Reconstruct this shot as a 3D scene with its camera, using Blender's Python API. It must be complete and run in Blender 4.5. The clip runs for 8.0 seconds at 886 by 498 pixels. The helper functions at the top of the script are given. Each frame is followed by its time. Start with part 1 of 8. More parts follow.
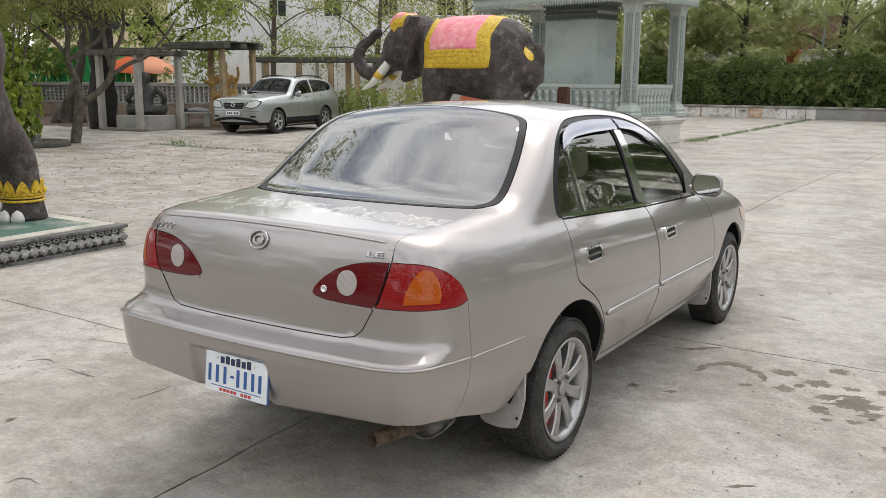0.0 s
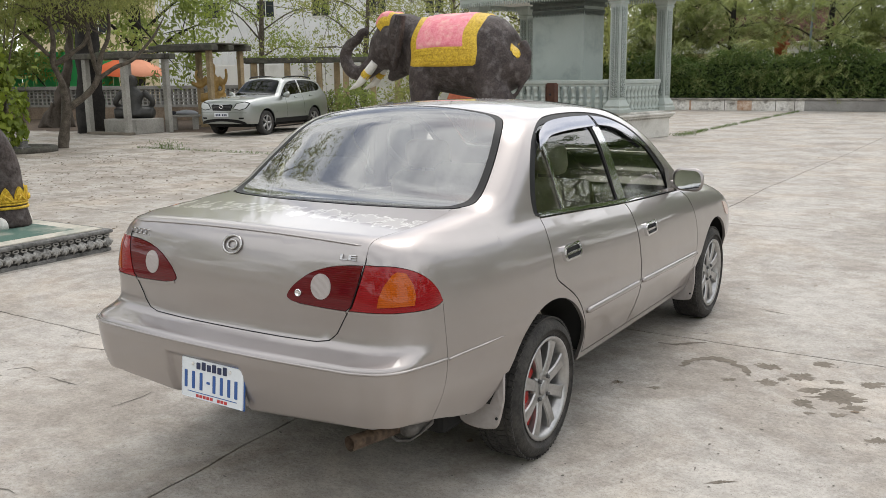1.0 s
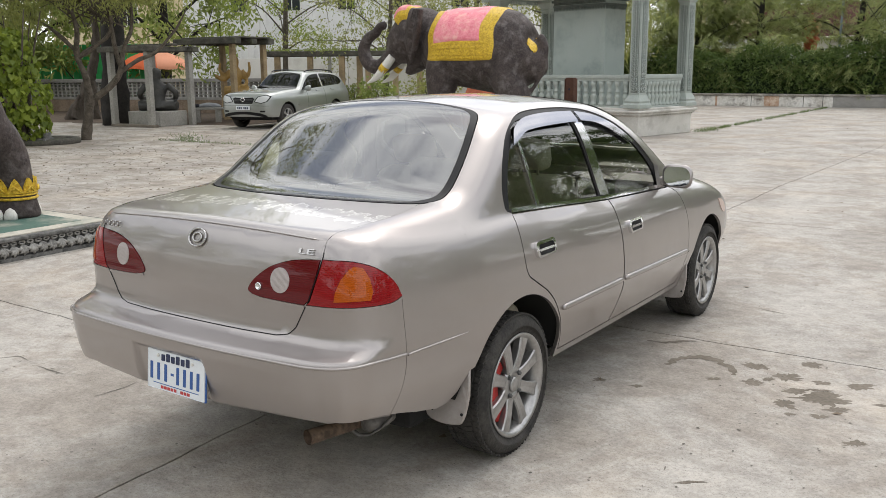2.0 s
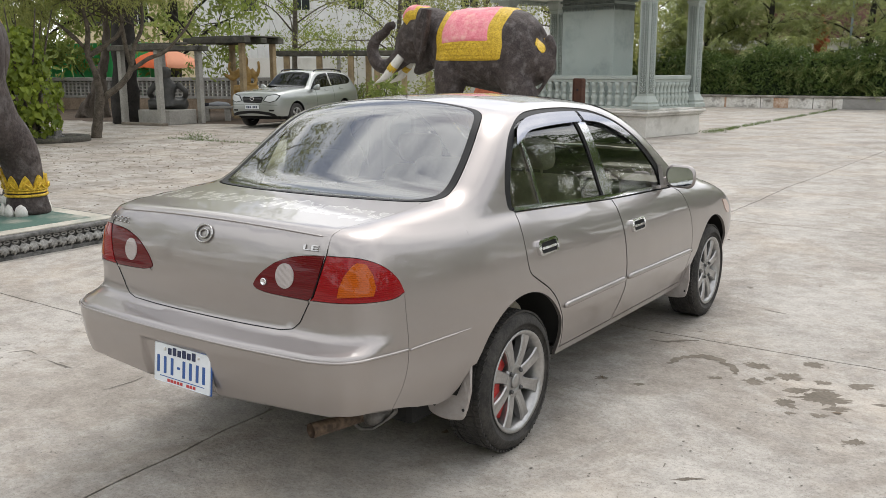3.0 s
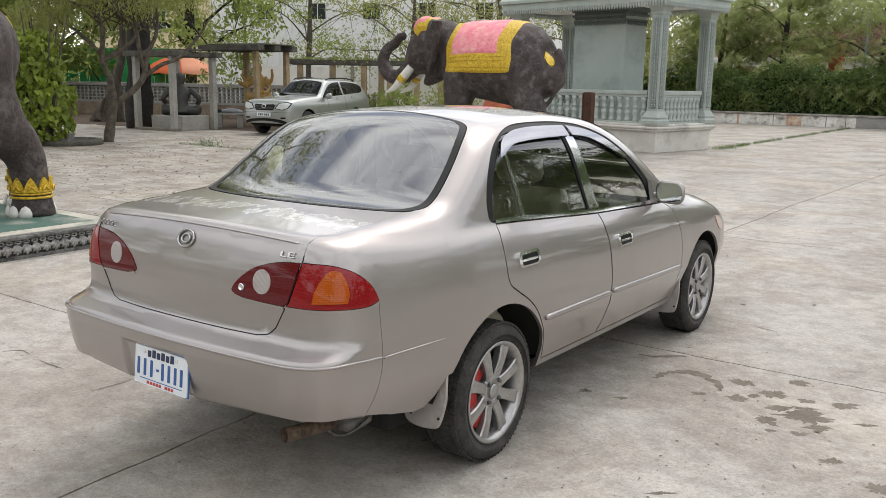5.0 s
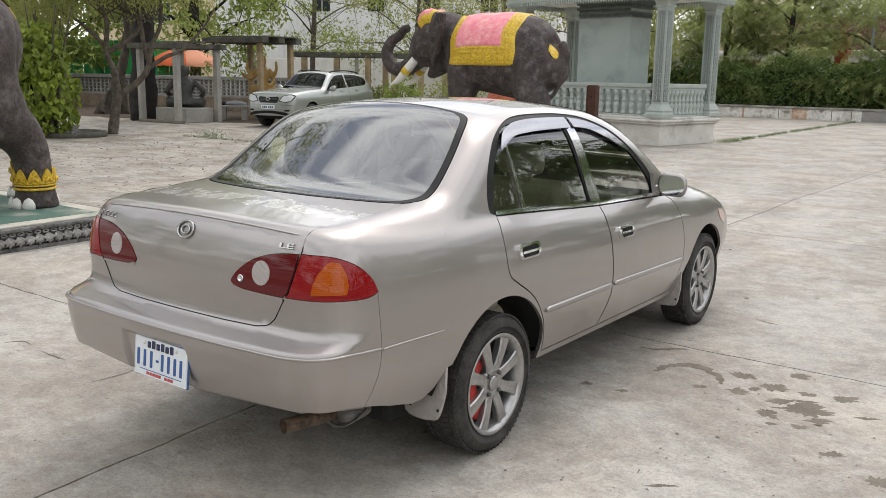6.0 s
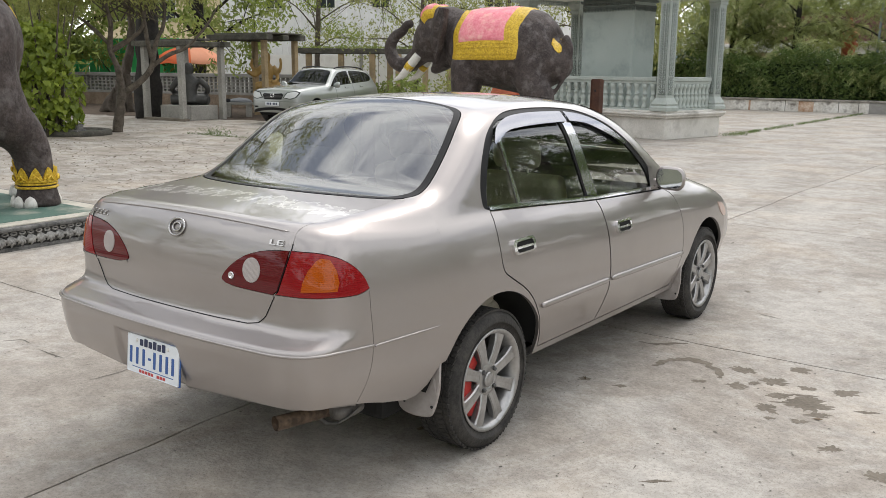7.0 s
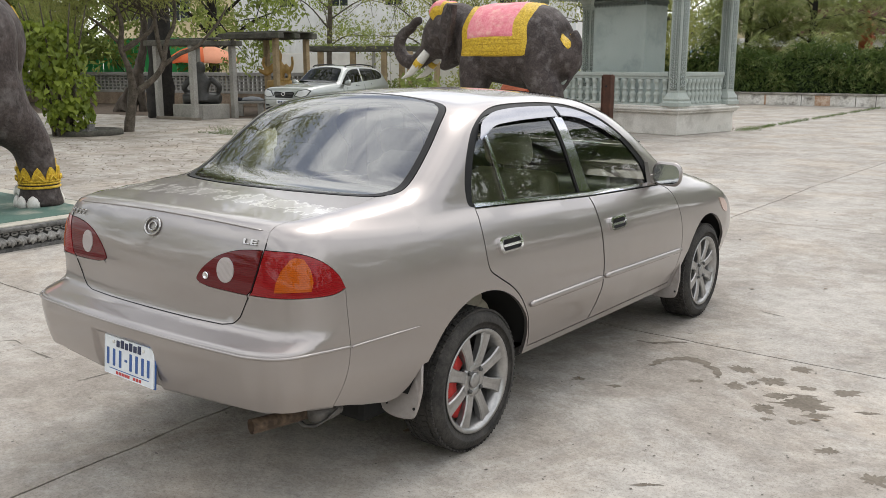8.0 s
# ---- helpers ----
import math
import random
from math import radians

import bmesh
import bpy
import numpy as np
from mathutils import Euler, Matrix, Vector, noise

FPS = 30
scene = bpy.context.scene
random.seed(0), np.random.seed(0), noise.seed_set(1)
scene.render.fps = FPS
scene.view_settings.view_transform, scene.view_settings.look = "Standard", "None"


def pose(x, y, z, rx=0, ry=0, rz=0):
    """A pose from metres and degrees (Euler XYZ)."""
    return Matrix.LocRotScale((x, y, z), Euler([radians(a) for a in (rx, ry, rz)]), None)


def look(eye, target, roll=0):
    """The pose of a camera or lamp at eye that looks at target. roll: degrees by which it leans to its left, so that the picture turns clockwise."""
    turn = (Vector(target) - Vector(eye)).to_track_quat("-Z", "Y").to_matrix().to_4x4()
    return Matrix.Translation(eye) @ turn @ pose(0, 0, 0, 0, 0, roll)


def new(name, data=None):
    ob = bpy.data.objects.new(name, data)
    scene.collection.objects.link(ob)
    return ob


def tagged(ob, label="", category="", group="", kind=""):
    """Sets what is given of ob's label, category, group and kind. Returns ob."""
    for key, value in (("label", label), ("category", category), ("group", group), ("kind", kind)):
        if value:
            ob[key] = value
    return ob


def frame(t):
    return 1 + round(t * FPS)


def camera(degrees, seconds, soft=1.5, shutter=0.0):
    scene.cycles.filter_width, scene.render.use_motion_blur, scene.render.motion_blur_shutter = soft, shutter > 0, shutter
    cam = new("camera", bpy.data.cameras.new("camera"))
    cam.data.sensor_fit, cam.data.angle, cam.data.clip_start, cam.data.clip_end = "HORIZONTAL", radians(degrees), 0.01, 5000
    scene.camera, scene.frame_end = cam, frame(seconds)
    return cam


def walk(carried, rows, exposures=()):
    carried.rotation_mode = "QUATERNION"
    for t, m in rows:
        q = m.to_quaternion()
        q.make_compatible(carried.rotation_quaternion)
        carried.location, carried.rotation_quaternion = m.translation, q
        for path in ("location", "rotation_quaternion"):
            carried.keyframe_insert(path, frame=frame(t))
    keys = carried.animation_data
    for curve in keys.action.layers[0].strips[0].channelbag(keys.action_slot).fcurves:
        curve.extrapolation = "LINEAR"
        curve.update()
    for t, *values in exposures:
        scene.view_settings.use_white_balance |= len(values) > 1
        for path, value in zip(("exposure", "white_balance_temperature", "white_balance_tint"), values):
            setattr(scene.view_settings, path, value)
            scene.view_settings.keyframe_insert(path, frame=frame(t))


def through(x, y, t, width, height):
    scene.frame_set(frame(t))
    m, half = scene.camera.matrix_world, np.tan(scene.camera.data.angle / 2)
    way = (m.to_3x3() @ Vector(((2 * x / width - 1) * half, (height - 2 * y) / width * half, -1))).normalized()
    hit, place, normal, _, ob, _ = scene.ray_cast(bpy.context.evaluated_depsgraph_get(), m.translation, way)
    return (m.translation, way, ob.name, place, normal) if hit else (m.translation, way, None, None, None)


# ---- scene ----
cam = camera(53.8, 8.0, soft=0.5)
PATH = [
    (0, (2.24, -3.183, 1.564), (1.185, -1.528, 1.179), 0.3),
    (0.5, (2.248, -3.185, 1.567), (1.206, -1.522, 1.181), -0.0),
    (1, (2.287, -3.131, 1.572), (1.244, -1.469, 1.182), -0.7),
    (1.5, (2.399, -2.999, 1.572), (1.328, -1.357, 1.176), -0.7),
    (3, (2.517, -3.026, 1.571), (1.408, -1.411, 1.169), -0.2),
    (3.5, (2.531, -3.097, 1.577), (1.421, -1.478, 1.195), -0.1),
    (4, (2.553, -3.079, 1.579), (1.437, -1.461, 1.207), 0.1),
    (4.5, (2.615, -3.016, 1.58), (1.489, -1.406, 1.207), 0.6),
    (6, (2.657, -2.972, 1.572), (1.516, -1.377, 1.178), 1.0),
    (6.5, (2.657, -2.966, 1.572), (1.515, -1.374, 1.171), 0.7),
    (7, (2.691, -2.923, 1.569), (1.538, -1.34, 1.165), 0.5),
    (7.5, (2.753, -2.864, 1.559), (1.58, -1.297, 1.147), 0.2),
    (8, (2.753, -2.785, 1.558), (1.57, -1.225, 1.148), 0.0),
]
walk(cam, [(t, look(e, a, r)) for t, e, a, r in PATH])

# ---------------------------------------------------------------- light
world = bpy.data.worlds.new("sky")
scene.world = world
world.use_nodes = True
wn, wl = world.node_tree.nodes, world.node_tree.links
wn.clear()
w_out = wn.new("ShaderNodeOutputWorld")
w_bg = wn.new("ShaderNodeBackground")
w_sky = wn.new("ShaderNodeTexSky")
w_sky.sky_type = 'NISHITA'
w_sky.sun_disc = False
w_sky.sun_elevation = radians(60)
w_sky.sun_rotation = radians(-7)
w_sky.dust_density = 3.0
w_sky.air_density = 1.0
# broken high cloud over the blue
w_co = wn.new("ShaderNodeTexCoord")
w_map = wn.new("ShaderNodeMapping")
w_map.inputs["Location"].default_value = (0.16, 0.0, 0.0)
w_map.inputs["Scale"].default_value = (1.0, 1.0, 2.2)
w_noise = wn.new("ShaderNodeTexNoise")
w_noise.inputs["Scale"].default_value = 3.4
w_noise.inputs["Detail"].default_value = 6
w_noise.inputs["Roughness"].default_value = 0.55
w_ramp = wn.new("ShaderNodeValToRGB")
w_ramp.color_ramp.elements[0].position = 0.36
w_ramp.color_ramp.elements[0].color = (0.14, 0.14, 0.14, 1)
w_ramp.color_ramp.elements[1].position = 0.57
w_ramp.color_ramp.elements[1].color = (1, 1, 1, 1)
w_mix = wn.new("ShaderNodeMix")
w_mix.data_type = 'RGBA'
w_mix.inputs["B"].default_value = (13.0, 13.1, 13.2, 1)
wl.new(w_co.outputs["Generated"], w_map.inputs["Vector"])
wl.new(w_map.outputs["Vector"], w_noise.inputs["Vector"])
wl.new(w_noise.outputs["Fac"], w_ramp.inputs["Fac"])
wl.new(w_ramp.outputs["Color"], w_mix.inputs["Factor"])
wl.new(w_sky.outputs["Color"], w_mix.inputs["A"])
wl.new(w_mix.outputs["Result"], w_bg.inputs["Color"])
w_bg.inputs["Strength"].default_value = 0.136
wl.new(w_bg.outputs["Background"], w_out.inputs["Surface"])

sun = new("sun", bpy.data.lights.new("sun", 'SUN'))
sun.data.energy = 1.15
sun.data.angle = radians(28)
sun.data.color = (1.0, 0.97, 0.93)
sun.matrix_world = look((-1.5, 11.5, 20), (0, 0, 0))

# ---------------------------------------------------------------- materials
def material(name, c1, c2, rough=0.7, scale=6.0, bump=0.15, metal=0.0, fine=60.0, coat=0.0, mottle=0.55, stain=None,
             stain_scale=1.3, stain_amount=0.5, vary=0.0, specular=0.5, island=0.0):
    """Two tones mixed by broad and fine noise, an optional third stain tone, fine relief, tone by object or by island."""
    m = bpy.data.materials.new(name)
    m.use_nodes = True
    n, l = m.node_tree.nodes, m.node_tree.links
    b = n["Principled BSDF"]
    co = n.new("ShaderNodeTexCoord")
    big = n.new("ShaderNodeTexNoise")
    big.inputs["Scale"].default_value, big.inputs["Detail"].default_value = scale, 5
    l.new(co.outputs["Object"], big.inputs["Vector"])
    small = n.new("ShaderNodeTexNoise")
    small.inputs["Scale"].default_value, small.inputs["Detail"].default_value = fine, 3
    l.new(co.outputs["Object"], small.inputs["Vector"])
    blend = n.new("ShaderNodeMix")
    blend.inputs["Factor"].default_value = 1 - mottle
    l.new(big.outputs["Fac"], blend.inputs["A"])
    l.new(small.outputs["Fac"], blend.inputs["B"])
    ramp = n.new("ShaderNodeValToRGB")
    ramp.color_ramp.elements[0].position, ramp.color_ramp.elements[1].position = 0.36, 0.64
    ramp.color_ramp.elements[0].color, ramp.color_ramp.elements[1].color = (*c1, 1), (*c2, 1)
    l.new(blend.outputs["Result"], ramp.inputs["Fac"])
    colour = ramp.outputs["Color"]
    if stain:
        st = n.new("ShaderNodeTexNoise")
        st.inputs["Scale"].default_value, st.inputs["Detail"].default_value, st.inputs["Roughness"].default_value = stain_scale, 8, 0.65
        l.new(co.outputs["Object"], st.inputs["Vector"])
        sr = n.new("ShaderNodeValToRGB")
        sr.color_ramp.elements[0].position, sr.color_ramp.elements[1].position = 0.5, 0.68
        sr.color_ramp.elements[0].color, sr.color_ramp.elements[1].color = (0, 0, 0, 1), (stain_amount,) * 3 + (1,)
        l.new(st.outputs["Fac"], sr.inputs["Fac"])
        mx = n.new("ShaderNodeMix")
        mx.data_type = 'RGBA'
        mx.inputs["B"].default_value = (*stain, 1)
        l.new(sr.outputs["Color"], mx.inputs["Factor"])
        l.new(colour, mx.inputs["A"])
        colour = mx.outputs["Result"]
    if vary or island:
        hs = n.new("ShaderNodeHueSaturation")
        rnd = n.new("ShaderNodeObjectInfo").outputs["Random"] if vary else n.new("ShaderNodeNewGeometry").outputs["Random Per Island"]
        mr = n.new("ShaderNodeMapRange")
        amount = vary or island
        mr.inputs["To Min"].default_value, mr.inputs["To Max"].default_value = 1 - amount, 1 + amount
        l.new(rnd, mr.inputs["Value"])
        l.new(mr.outputs["Result"], hs.inputs["Value"])
        l.new(colour, hs.inputs["Color"])
        colour = hs.outputs["Color"]
    l.new(colour, b.inputs["Base Color"])
    b.inputs["Roughness"].default_value = rough
    b.inputs["Metallic"].default_value = metal
    b.inputs["Coat Weight"].default_value = coat
    b.inputs["Specular IOR Level"].default_value = specular
    if bump:
        bp = n.new("ShaderNodeBump")
        bp.inputs["Strength"].default_value, bp.inputs["Distance"].default_value = bump, 0.02
        l.new(blend.outputs["Result"], bp.inputs["Height"])
        l.new(bp.outputs["Normal"], b.inputs["Normal"])
    return m


def leaf_material(name, dark, light, through=0.35):
    """Leaves: tone by leaf, waxy, with light coming through."""
    m = bpy.data.materials.new(name)
    m.use_nodes = True
    n, l = m.node_tree.nodes, m.node_tree.links
    b, out = n["Principled BSDF"], n["Material Output"]
    geo = n.new("ShaderNodeNewGeometry")
    ramp = n.new("ShaderNodeValToRGB")
    ramp.color_ramp.elements[0].color, ramp.color_ramp.elements[1].color = (*dark, 1), (*light, 1)
    co = n.new("ShaderNodeTexCoord")
    clump = n.new("ShaderNodeTexNoise")
    clump.inputs["Scale"].default_value = 0.9
    l.new(co.outputs["Object"], clump.inputs["Vector"])
    mixf = n.new("ShaderNodeMix")
    mixf.inputs["Factor"].default_value = 0.55
    l.new(geo.outputs["Random Per Island"], mixf.inputs["A"])
    l.new(clump.outputs["Fac"], mixf.inputs["B"])
    l.new(mixf.outputs["Result"], ramp.inputs["Fac"])
    l.new(ramp.outputs["Color"], b.inputs["Base Color"])
    b.inputs["Roughness"].default_value = 0.5
    tr = n.new("ShaderNodeBsdfTranslucent")
    l.new(ramp.outputs["Color"], tr.inputs["Color"])
    mx = n.new("ShaderNodeMixShader")
    mx.inputs["Fac"].default_value = through
    l.new(b.outputs["BSDF"], mx.inputs[1])
    l.new(tr.outputs["BSDF"], mx.inputs[2])
    l.new(mx.outputs["Shader"], out.inputs["Surface"])
    return m


def plain(name, c, rough=0.5, metal=0.0, coat=0.0, grain=0.06):
    d = tuple(v * (1 - grain) for v in c)
    return material(name, d, c, rough, 9.0, 0.03, metal, 90.0, coat)


def concrete_ground():
    """Sun-bleached yard concrete: dark pits, broom marks, pale wear, buff and grey stains."""
    m = material("concrete", (0.288, 0.268, 0.244), (0.436, 0.414, 0.381), 0.85, 1.1, 0.5, 0, 48, stain=(0.36, 0.30, 0.235),
                 stain_scale=0.55, stain_amount=0.55, vary=0.035, mottle=0.6)
    n, l = m.node_tree.nodes, m.node_tree.links
    b = n["Principled BSDF"]
    src = b.inputs["Base Color"].links[0].from_socket
    co = n.new("ShaderNodeTexCoord")
    # streaks along x
    mp = n.new("ShaderNodeMapping")
    mp.inputs["Scale"].default_value = (2.3, 2.6, 1)
    l.new(co.outputs["Object"], mp.inputs["Vector"])
    streak = n.new("ShaderNodeTexNoise")
    streak.inputs["Scale"].default_value, streak.inputs["Detail"].default_value, streak.inputs["Roughness"].default_value = 3.0, 14, 0.72
    l.new(mp.outputs["Vector"], streak.inputs["Vector"])
    sr = n.new("ShaderNodeValToRGB")
    sr.color_ramp.elements[0].position, sr.color_ramp.elements[1].position = 0.41, 0.57
    sr.color_ramp.elements[0].color, sr.color_ramp.elements[1].color = (0.85, 0.84, 0.83, 1), (1.08, 1.075, 1.07, 1)
    l.new(streak.outputs["Fac"], sr.inputs["Fac"])
    m1 = n.new("ShaderNodeMix")
    m1.data_type, m1.blend_type = 'RGBA', 'MULTIPLY'
    m1.inputs["Factor"].default_value = 1
    l.new(src, m1.inputs["A"])
    l.new(sr.outputs["Color"], m1.inputs["B"])
    # small dark pits and specks
    pit = n.new("ShaderNodeTexNoise")
    pit.inputs["Scale"].default_value, pit.inputs["Detail"].default_value, pit.inputs["Roughness"].default_value = 22, 12, 0.85
    l.new(co.outputs["Object"], pit.inputs["Vector"])
    pr = n.new("ShaderNodeValToRGB")
    pr.color_ramp.elements[0].position, pr.color_ramp.elements[1].position = 0.575, 0.665
    pr.color_ramp.elements[0].color, pr.color_ramp.elements[1].color = (1.02, 1.02, 1.02, 1), (0.40, 0.38, 0.35, 1)
    l.new(pit.outputs["Fac"], pr.inputs["Fac"])
    m2 = n.new("ShaderNodeMix")
    m2.data_type, m2.blend_type = 'RGBA', 'MULTIPLY'
    m2.inputs["Factor"].default_value = 1
    l.new(m1.outputs["Result"], m2.inputs["A"])
    l.new(pr.outputs["Color"], m2.inputs["B"])
    # broad grey weathering, and grit
    patch = n.new("ShaderNodeTexNoise")
    patch.inputs["Scale"].default_value, patch.inputs["Detail"].default_value, patch.inputs["Roughness"].default_value = 1.0, 14, 0.76
    patch.inputs["Distortion"].default_value = 0.6
    l.new(co.outputs["Object"], patch.inputs["Vector"])
    pc = n.new("ShaderNodeValToRGB")
    pc.color_ramp.elements[0].position, pc.color_ramp.elements[1].position = 0.44, 0.535
    pc.color_ramp.elements[0].color, pc.color_ramp.elements[1].color = (0.84, 0.81, 0.775, 1), (1.02, 1.02, 1.015, 1)
    l.new(patch.outputs["Fac"], pc.inputs["Fac"])
    m3 = n.new("ShaderNodeMix")
    m3.data_type, m3.blend_type = 'RGBA', 'MULTIPLY'
    m3.inputs["Factor"].default_value = 1
    l.new(m2.outputs["Result"], m3.inputs["A"])
    l.new(pc.outputs["Color"], m3.inputs["B"])
    grit = n.new("ShaderNodeTexVoronoi")
    grit.inputs["Scale"].default_value = 110
    l.new(co.outputs["Object"], grit.inputs["Vector"])
    gr = n.new("ShaderNodeValToRGB")
    gr.color_ramp.elements[0].position, gr.color_ramp.elements[1].position = 0.10, 0.45
    gr.color_ramp.elements[0].color, gr.color_ramp.elements[1].color = (0.60, 0.59, 0.58, 1), (1.09, 1.09, 1.09, 1)
    l.new(grit.outputs["Distance"], gr.inputs["Fac"])
    m4 = n.new("ShaderNodeMix")
    m4.data_type, m4.blend_type = 'RGBA', 'MULTIPLY'
    m4.inputs["Factor"].default_value = 0.6
    l.new(m3.outputs["Result"], m4.inputs["A"])
    l.new(gr.outputs["Color"], m4.inputs["B"])
    # hairline cracks, broken along their way
    wv = n.new("ShaderNodeTexNoise")
    wv.inputs["Scale"].default_value, wv.inputs["Detail"].default_value, wv.inputs["Roughness"].default_value = 2.2, 6, 0.65
    l.new(co.outputs["Object"], wv.inputs["Vector"])
    wa = n.new("ShaderNodeMix")
    wa.data_type, wa.blend_type = 'RGBA', 'LINEAR_LIGHT'
    wa.inputs["Factor"].default_value = 0.28
    l.new(co.outputs["Object"], wa.inputs["A"])
    l.new(wv.outputs["Color"], wa.inputs["B"])
    vo = n.new("ShaderNodeTexVoronoi")
    vo.feature = 'DISTANCE_TO_EDGE'
    vo.inputs["Scale"].default_value = 0.42
    l.new(wa.outputs["Result"], vo.inputs["Vector"])
    cr = n.new("ShaderNodeMapRange")
    cr.inputs["From Min"].default_value, cr.inputs["From Max"].default_value = 0.0015, 0.006
    cr.inputs["To Min"].default_value, cr.inputs["To Max"].default_value = 1.0, 0.0
    l.new(vo.outputs["Distance"], cr.inputs["Value"])
    mk = n.new("ShaderNodeMapRange")
    mk.inputs["From Min"].default_value, mk.inputs["From Max"].default_value = 0.55, 0.66
    l.new(patch.outputs["Fac"], mk.inputs["Value"])
    mm = n.new("ShaderNodeMath")
    mm.operation = 'MULTIPLY'
    l.new(cr.outputs["Result"], mm.inputs[0])
    l.new(mk.outputs["Result"], mm.inputs[1])
    m5 = n.new("ShaderNodeMix")
    m5.data_type = 'RGBA'
    m5.inputs["B"].default_value = (0.19, 0.175, 0.155, 1)
    l.new(mm.outputs[0], m5.inputs["Factor"])
    # dark brown noise blotches, stronger towards the tree side of the yard
    sx = n.new("ShaderNodeSeparateXYZ")
    l.new(co.outputs["Object"], sx.inputs["Vector"])
    side = n.new("ShaderNodeMapRange")
    side.inputs["From Min"].default_value, side.inputs["From Max"].default_value = -4.5, -8.0
    side.inputs["To Min"].default_value, side.inputs["To Max"].default_value = 0.0, 0.75
    l.new(sx.outputs["X"], side.inputs["Value"])
    sm = n.new("ShaderNodeMapping")
    sm.inputs["Scale"].default_value = (0.9, 1.5, 1)
    l.new(co.outputs["Object"], sm.inputs["Vector"])
    blotch = n.new("ShaderNodeTexNoise")
    blotch.inputs["Scale"].default_value, blotch.inputs["Detail"].default_value, blotch.inputs["Roughness"].default_value = 1.5, 12, 0.7
    l.new(sm.outputs["Vector"], blotch.inputs["Vector"])
    sl = n.new("ShaderNodeMapRange")
    sl.inputs["From Min"].default_value, sl.inputs["From Max"].default_value = 0.47, 0.60
    l.new(blotch.outputs["Fac"], sl.inputs["Value"])
    sf = n.new("ShaderNodeMath")
    sf.operation = 'MULTIPLY'
    l.new(side.outputs["Result"], sf.inputs[0])
    l.new(sl.outputs["Result"], sf.inputs[1])
    m6 = n.new("ShaderNodeMix")
    m6.data_type = 'RGBA'
    m6.inputs["B"].default_value = (0.19, 0.16, 0.125, 1)
    l.new(sf.outputs[0], m6.inputs["Factor"])
    l.new(m4.outputs["Result"], m6.inputs["A"])
    l.new(m6.outputs["Result"], m5.inputs["A"])
    l.new(m5.outputs["Result"], b.inputs["Base Color"])
    bump = b.inputs["Normal"].links[0].from_node
    b2 = n.new("ShaderNodeBump")
    b2.inputs["Strength"].default_value, b2.inputs["Distance"].default_value = 0.5, 0.004
    b2.invert = True
    l.new(pr.outputs["Color"], b2.inputs["Height"])
    b2.invert = False
    l.new(bump.outputs["Normal"], b2.inputs["Normal"])
    l.new(b2.outputs["Normal"], b.inputs["Normal"])
    return m


CONCRETE = concrete_ground()
EARTH = material("earth", (0.16, 0.13, 0.09), (0.26, 0.22, 0.16), 0.95, 2, 0.5, 0, 30)
CRACK = material("dark_crack", (0.10, 0.09, 0.076), (0.21, 0.19, 0.165), 0.95, 8, 0.3, 0, 60)
DAMP = material("damp_concrete", (0.135, 0.116, 0.093), (0.22, 0.192, 0.158), 0.85, 5, 0.4, 0, 60, specular=0.2)
SKIN = material("grey_cement_paint", (0.034, 0.027, 0.026), (0.084, 0.067, 0.062), 0.62, 5.0, 0.9, 0, 35, stain=(0.30, 0.28, 0.27), stain_scale=7, stain_amount=0.30, specular=0.22)
GOLD = material("yellow_paint", (0.44, 0.26, 0.012), (0.78, 0.54, 0.04), 0.5, 24, 1.0, 0, 50)
PINK = material("pink_paint", (0.72, 0.17, 0.22), (0.86, 0.32, 0.36), 0.6, 9, 0.6, 0, 30, stain=(0.84, 0.58, 0.46), stain_scale=5, stain_amount=0.65)
IVORY = material("white_paint", (0.62, 0.60, 0.55), (0.78, 0.76, 0.72), 0.5, 9, 0.15)
TEAL = material("grey_green_paint", (0.32, 0.365, 0.34), (0.43, 0.47, 0.435), 0.65, 4, 0.2, 0, 40, stain=(0.40, 0.42, 0.40), stain_scale=1.7, stain_amount=0.5)
# darker grey-green; on the column fields it paints in recess shade
TEAL_DARK = material("darker_grey_green", (0.095, 0.118, 0.110), (0.15, 0.175, 0.162), 0.7, 8, 0.3, 0, 40)
TEAL_WALL = material("stained_grey_green_wall", (0.33, 0.385, 0.365), (0.39, 0.445, 0.42), 0.65, 1.4, 0.1, 0, 40, stain=(0.15, 0.19, 0.185), stain_scale=1.2, stain_amount=0.5)
PLASTER = material("weathered_plaster", (0.54, 0.525, 0.48), (0.72, 0.70, 0.66), 0.85, 2.2, 0.25, 0, 35, stain=(0.30, 0.285, 0.25), stain_scale=1.4, stain_amount=0.6)
GREY_STONE = material("carved_grey_stone", (0.055, 0.055, 0.052), (0.21, 0.205, 0.195), 0.85, 7, 0.8, 0, 30)
GREEN_TOP = material("worn_green_paint", (0.045, 0.105, 0.085), (0.075, 0.15, 0.12), 0.6, 2.5, 0.2, 0, 40, stain=(0.42, 0.39, 0.33), stain_scale=1.6, stain_amount=0.9)
BUFF_EDGE = material("worn_buff_paint", (0.40, 0.37, 0.31), (0.55, 0.52, 0.45), 0.8, 3, 0.3, 0, 40, stain=(0.10, 0.16, 0.13), stain_scale=2.2, stain_amount=0.6)
PALE_STONE = material("worn_carved_stone", (0.16, 0.155, 0.145), (0.42, 0.41, 0.385), 0.85, 9, 0.6, 0, 40)
